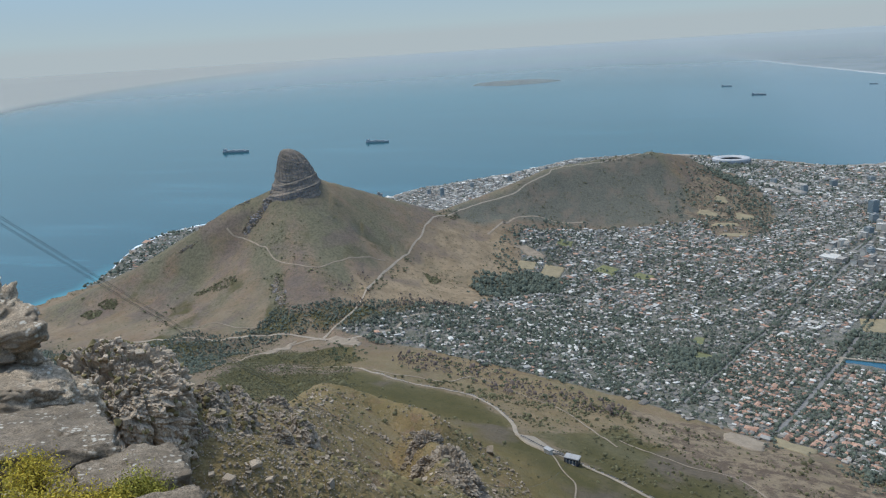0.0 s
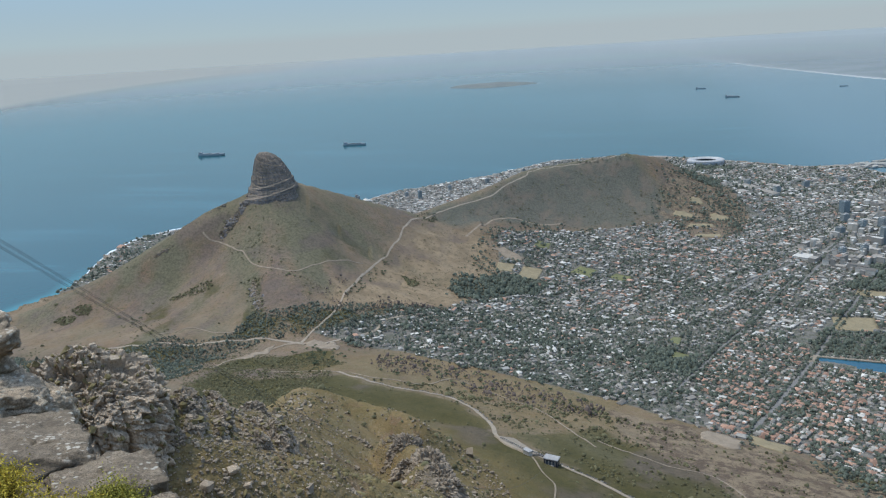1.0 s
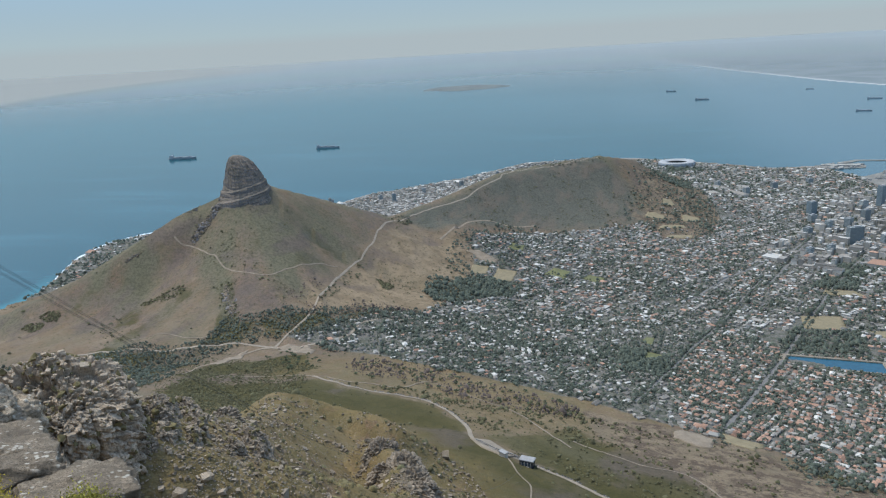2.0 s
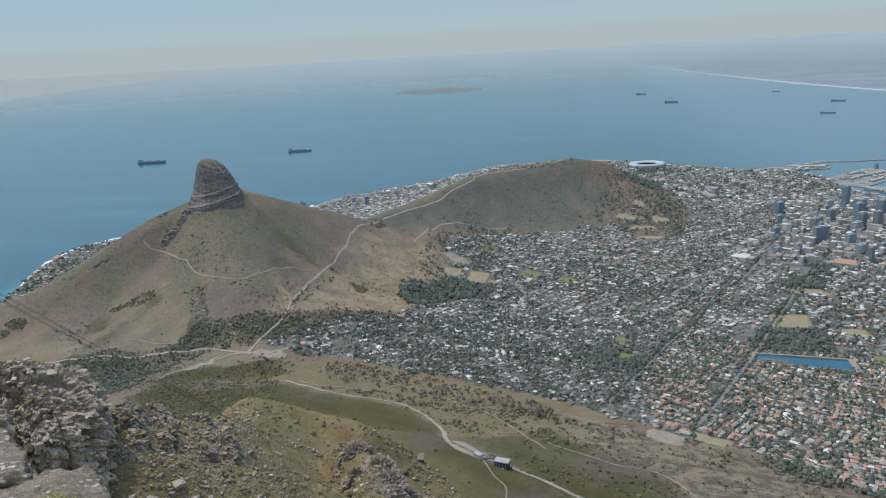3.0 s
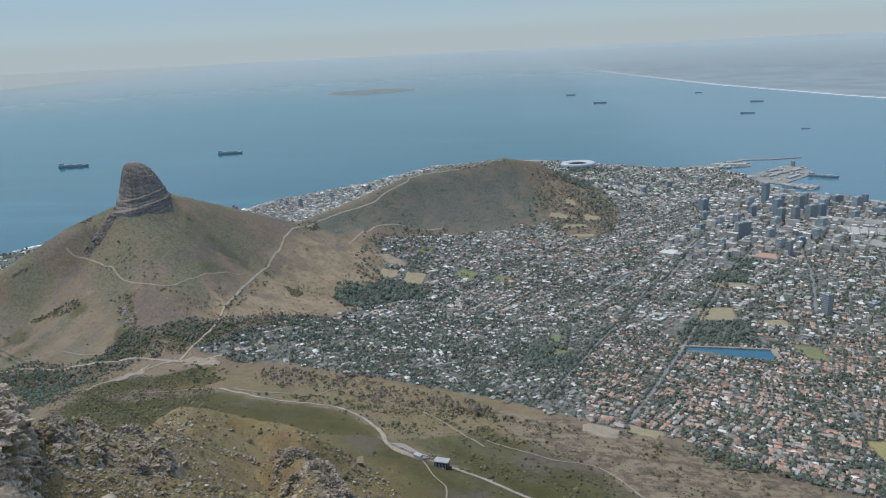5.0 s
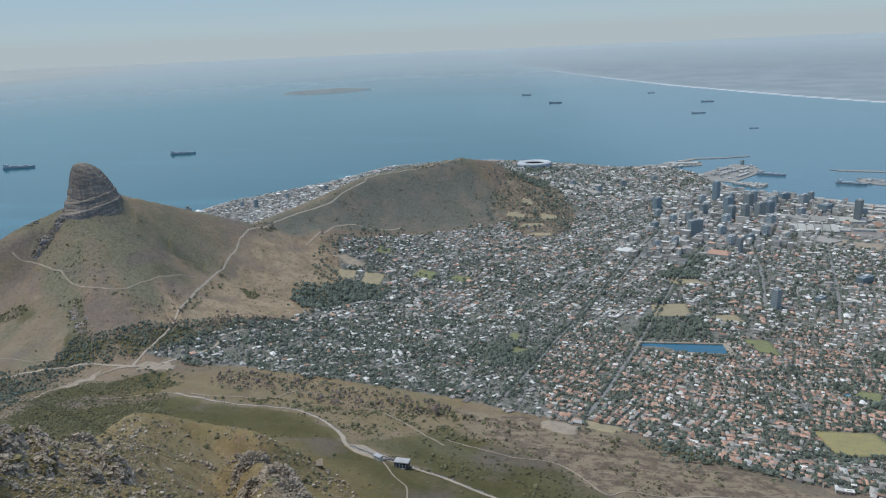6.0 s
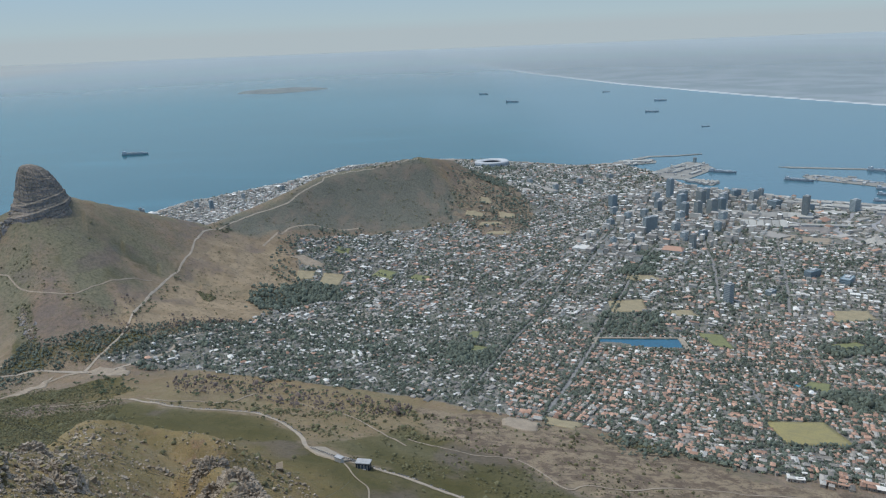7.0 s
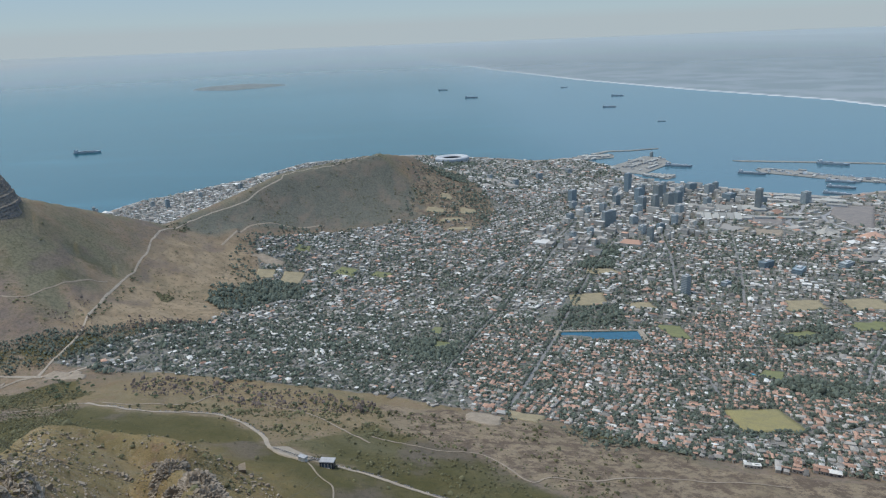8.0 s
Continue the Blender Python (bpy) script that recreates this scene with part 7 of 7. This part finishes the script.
CABLE = simple("steel_cable", (0.05, 0.055, 0.06), (0.04, 0.045, 0.05), 1.0, rough=0.5, metal=0.6)
for k in range(4):
    bm = bmesh.new()
    side = Vector((0.9, 0.3, 0)).normalized() * (0.05 * (k % 2) + 0.16 * (k // 2))
    path = []
    for t in np.linspace(0, 1, 90):
        path.append(Vector((-10.4 + (st[0] + 10.4) * t, 6.0 + (st[1] - 6.0) * t, 105.33 - 86.0 * t + (st_z + 1.5 - 19.33) * t * t)) + side)
    rings = [[bm.verts.new(p + Vector((0.0034 * math.cos(a), 0.002 * math.sin(a), 0.0034 * math.sin(a)))) for a in (0, 2.1, 4.2)] for p in path]
    for a, b in zip(rings[:-1], rings[1:]):
        for q in range(3):
            bm.faces.new((a[q], a[(q + 1) % 3], b[(q + 1) % 3], b[q]))
    tagged(part("cable", bm, CABLE), "dark steel cable of the cableway sagging downhill", "cable", "cableway cables")

CAR_PAINT = simple("car_paint", (0.27, 0.25, 0.23), (0.23, 0.215, 0.20), 0.4, rough=0.6, spec=0.15, vary=0.95)
CAR_GLASS = simple("car_windows", (0.045, 0.05, 0.055), (0.04, 0.042, 0.05), 0.4, rough=0.5, spec=0.15)
car = tagged(new("parked_car"), "small pale car parked beside the mountain road", "car", "cars parked along the road")
bm = bmesh.new()
box(bm, 0, 0, 0.055, 0.45, 0.18, 0.07, 0, 0.02)
part("body", bm, CAR_PAINT, car)
bm = bmesh.new()
box(bm, -0.02, 0, 0.115, 0.25, 0.155, 0.055, 0, 0.02)
part("cabin", bm, CAR_GLASS, car)
c = flow(ROAD_MAIN, 0.55)
way = np.gradient(c, axis=0)
first = True
r11 = np.random.default_rng(11)
for k in range(len(c)):
    if not (-62 < c[k][0] < 6) or r11.random() > 0.5 or (-30 < c[k][0] < -23 and c[k][1] < 122):
        continue
    side = np.array([-way[k][1], way[k][0]]) / np.linalg.norm(way[k]) * 0.42
    x, y = c[k] + side
    m = pose(x, y, float(ground_at(x, y)[0]) + 0.10, 0, 0, math.degrees(math.atan2(way[k][1], way[k][0])))
    if first:
        car.matrix_basis = m
        first = False
    else:
        copy_thing(car, m)
for k in range(22):
    x, y = -23.5 + 8.5 * k / 22, 111.5 - 6.5 * k / 22
    copy_thing(car, pose(x, y, float(ground_at(x, y)[0]) + 0.42, 0, 0, 50 + 10 * math.sin(k)))

# ---------------------------------------------------------------- the nearest houses and trees, one by one
WALL_ONE = simple("house_plaster", (0.38, 0.345, 0.285), (0.31, 0.285, 0.245), 1.2, vary=0.6)
ROOFS_ONE = [simple("house_tiles", (0.335, 0.205, 0.142), (0.272, 0.172, 0.12), 0.8, vary=0.6), simple("house_sheet_roof", (0.228, 0.208, 0.178), (0.182, 0.167, 0.145), 0.8, vary=0.8),
             simple("house_white_roof", (0.48, 0.455, 0.40), (0.40, 0.38, 0.335), 0.8, vary=0.6)]
HOUSE_WORDS = [["family house with a red tiled hipped roof", "house with a grey sheet roof", "house with a white pitched roof"], ["", "flat roofed grey modern house", "white flat roofed villa"]]


def house(w, d, h, roof, flat):
    """A suburban house: plastered walls, roof with eaves, chimney or roof box, windows and a door."""
    thing = new("house")
    bm = bmesh.new()
    box(bm, 0, 0, h / 2 - 0.35, w, d, h + 0.7)
    part("wall", bm, WALL_ONE, thing)
    bm = bmesh.new()
    e = 0.07
    if flat:
        box(bm, 0, 0, h + 0.04, w + 0.1, d + 0.1, 0.1)
        box(bm, w * 0.15, 0, h + 0.16, w * 0.4, d * 0.4, 0.22)
    else:
        ends = max(0.0, (w - d) / 2)
        v = [bm.verts.new(p) for p in ((-w / 2 - e, -d / 2 - e, h), (w / 2 + e, -d / 2 - e, h), (w / 2 + e, d / 2 + e, h), (-w / 2 - e, d / 2 + e, h), (-ends, 0, h + d * 0.3), (ends + 0.02, 0, h + d * 0.3))]
        for f in ((0, 1, 5, 4), (2, 3, 4, 5), (1, 2, 5), (3, 0, 4), (3, 2, 1, 0)):
            bm.faces.new([v[k] for k in f])
    part("roof", bm, ROOFS_ONE[roof], thing)
    if not flat:
        bm = bmesh.new()
        box(bm, w * 0.22, d * 0.12, h + d * 0.3, 0.1, 0.1, 0.26)
        part("chimney", bm, WALL_ONE, thing)
    for k, sx in enumerate((-0.3, 0.3)):
        bm = bmesh.new()
        box(bm, sx * w, -d / 2 - 0.005, h * 0.55, w * 0.2, 0.03, h * 0.32)
        part("window", bm, DARK_GLASS, thing)
    bm = bmesh.new()
    box(bm, 0, -d / 2 - 0.005, h * 0.3, 0.12, 0.03, h * 0.5)
    part("door", bm, STEM, thing)
    return tagged(thing, HOUSE_WORDS[int(flat)][roof], "house", "houses below the mountain")


N = {key: v[near_band] for key, v in HOUSES.items()}
order = np.argsort(np.hypot(N["x"] - 10, N["y"]))[:300]
models = {}
for k in order:
    roof, flat = int(N["roof"][k]), bool(N["flat"][k])
    w, d = max(N["w"][k], N["d"][k]), min(N["w"][k], N["d"][k])
    key = (roof, flat, round(w * 2.5), round(d * 2.5))
    turn = math.degrees(-N["turn"][k]) + (90 if N["d"][k] > N["w"][k] else 0)
    m = pose(N["x"][k], N["y"][k], float(ground_at(N["x"][k], N["y"][k])[0]) + 0.05, 0, 0, turn)
    if key in models:
        copy_thing(models[key], m)
    else:
        models[key] = house(key[2] / 2.5, key[3] / 2.5, 0.45 + 0.3 * ((key[2] + key[3]) % 3) / 2, roof, flat)
        models[key].matrix_basis = m

BARK = simple("tree_bark", (0.14, 0.105, 0.075), (0.10, 0.075, 0.055), 0.1)
LEAF_ONE = simple("crown_leaves", (0.08, 0.098, 0.055), (0.062, 0.076, 0.043), 0.5, vary=0.5)


def tree(seed, height, spread, label, pine=False):
    """A tree: tapered trunk, limbs, and an uneven crown of many leafy clumps with gaps."""
    r = np.random.default_rng(seed)
    thing = new("tree")
    bm = bmesh.new()
    bmesh.ops.create_cone(bm, segments=6, radius1=height * 0.045, radius2=height * 0.02, depth=height * 0.75, matrix=Matrix.Translation((0, 0, height * 0.3)))
    for k in range(5):
        a = k * 1.3 + r.random()
        m = Matrix.Translation((0, 0, height * (0.45 + 0.06 * k))) @ pose(0, 0, 0, 0, 55, math.degrees(a)) @ Matrix.Translation((0, 0, spread * 0.35))
        bmesh.ops.create_cone(bm, segments=5, radius1=height * 0.02, radius2=height * 0.008, depth=spread * 0.7, matrix=m)
    part("trunk", bm, BARK, thing, "brown trunk with limbs")
    n = 17
    a, out = r.uniform(0, 6.28, n), np.sqrt(r.random(n))
    lift = (0.72 + 0.22 * r.random(n)) if pine else (0.5 + 0.45 * r.random(n) * (1.1 - 0.6 * out))
    keep_state = rng.bit_generator.state
    v, f = clumps(np.cos(a) * out * spread, np.sin(a) * out * spread, lift * height, spread * r.uniform(0.18, 0.34, n), 0.6 if pine else 0.8, 0.22)
    rng.bit_generator.state = keep_state
    mesh_object("crown", v, f, LEAF_ONE, thing, flat=True)
    return tagged(thing, label, "tree", "trees on the slope")


TREES = [tree(1, 1.1, 0.55, "dark green rounded tree on the slope"), tree(2, 1.3, 0.5, "dark green umbrella pine on the slope", True), tree(3, 0.9, 0.6, "broad olive green tree with gaps in its crown"),
         tree(4, 1.5, 0.6, "tall dark pine standing on dry grass", True)]
r13 = np.random.default_rng(13)
STANDS = [([(-62, 146), (-44, 146), (-20, 142), (-8, 140), (-10, 152), (-26, 160), (-48, 165), (-66, 168)], 90), ([(-99, 262), (-96, 236), (-92, 205), (-89, 206), (-92, 238), (-94, 262)], 46), ([(-96, 168), (-84, 158), (-74, 148), (-70, 158), (-84, 172)], 40),
          ([(-101, 312), (-93, 316), (-93, 326), (-102, 326)], 44), ([(30, 128), (60, 116), (74, 108), (40, 112)], 16), ([(-172, 196), (-160, 190), (-156, 198), (-168, 204)], 14), ([(-44, 428), (-12, 450), (-6, 447), (-38, 424)], 46),
          ([(4, 428), (26, 460), (34, 452), (16, 410)], 40), ([(-66, 250), (-56, 262), (-58, 290), (-70, 300), (-74, 280)], 50)]
seen = [False] * len(TREES)
for poly, count in STANDS:
    p = np.asarray(poly, float)
    done = 0
    while done < count:
        x, y = r13.uniform(p[:, 0].min(), p[:, 0].max()), r13.uniform(p[:, 1].min(), p[:, 1].max())
        if not inside(poly, np.array([x]), np.array([y]))[0]:
            continue
        k = int(r13.integers(len(TREES)))
        m = pose(x, y, float(ground_at(x, y)[0]) - 0.05, 0, 0, r13.uniform(0, 360)) @ Matrix.Scale(r13.uniform(0.55, 1.05), 4)
        if seen[k]:
            copy_thing(TREES[k], m)
        else:
            TREES[k].matrix_basis = m
            seen[k] = True
        done += 1

# ---------------------------------------------------------------- haze over the far sea, added as a see-through sheet
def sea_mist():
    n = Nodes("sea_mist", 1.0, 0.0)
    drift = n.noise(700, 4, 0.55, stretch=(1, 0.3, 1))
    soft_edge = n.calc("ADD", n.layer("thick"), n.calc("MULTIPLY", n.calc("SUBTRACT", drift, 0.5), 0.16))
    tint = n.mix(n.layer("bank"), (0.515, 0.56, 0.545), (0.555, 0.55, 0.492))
    # the sheet takes light from above and from below alike
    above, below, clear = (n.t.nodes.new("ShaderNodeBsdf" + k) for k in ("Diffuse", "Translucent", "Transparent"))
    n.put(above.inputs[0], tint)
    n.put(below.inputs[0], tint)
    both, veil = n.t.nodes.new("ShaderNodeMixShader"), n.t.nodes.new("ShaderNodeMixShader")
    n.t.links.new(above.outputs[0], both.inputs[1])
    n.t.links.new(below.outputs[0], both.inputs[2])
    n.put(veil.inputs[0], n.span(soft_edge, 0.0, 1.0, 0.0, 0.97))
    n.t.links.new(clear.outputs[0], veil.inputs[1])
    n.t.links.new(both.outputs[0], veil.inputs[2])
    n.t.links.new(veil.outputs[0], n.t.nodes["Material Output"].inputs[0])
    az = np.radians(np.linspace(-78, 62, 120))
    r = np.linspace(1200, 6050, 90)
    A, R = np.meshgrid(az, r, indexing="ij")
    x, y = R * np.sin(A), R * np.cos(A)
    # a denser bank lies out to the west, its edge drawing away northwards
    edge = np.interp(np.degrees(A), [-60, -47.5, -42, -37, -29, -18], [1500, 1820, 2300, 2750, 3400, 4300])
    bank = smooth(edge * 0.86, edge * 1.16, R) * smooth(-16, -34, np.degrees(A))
    # cover grows with distance from the origin, standing in for haze in the air
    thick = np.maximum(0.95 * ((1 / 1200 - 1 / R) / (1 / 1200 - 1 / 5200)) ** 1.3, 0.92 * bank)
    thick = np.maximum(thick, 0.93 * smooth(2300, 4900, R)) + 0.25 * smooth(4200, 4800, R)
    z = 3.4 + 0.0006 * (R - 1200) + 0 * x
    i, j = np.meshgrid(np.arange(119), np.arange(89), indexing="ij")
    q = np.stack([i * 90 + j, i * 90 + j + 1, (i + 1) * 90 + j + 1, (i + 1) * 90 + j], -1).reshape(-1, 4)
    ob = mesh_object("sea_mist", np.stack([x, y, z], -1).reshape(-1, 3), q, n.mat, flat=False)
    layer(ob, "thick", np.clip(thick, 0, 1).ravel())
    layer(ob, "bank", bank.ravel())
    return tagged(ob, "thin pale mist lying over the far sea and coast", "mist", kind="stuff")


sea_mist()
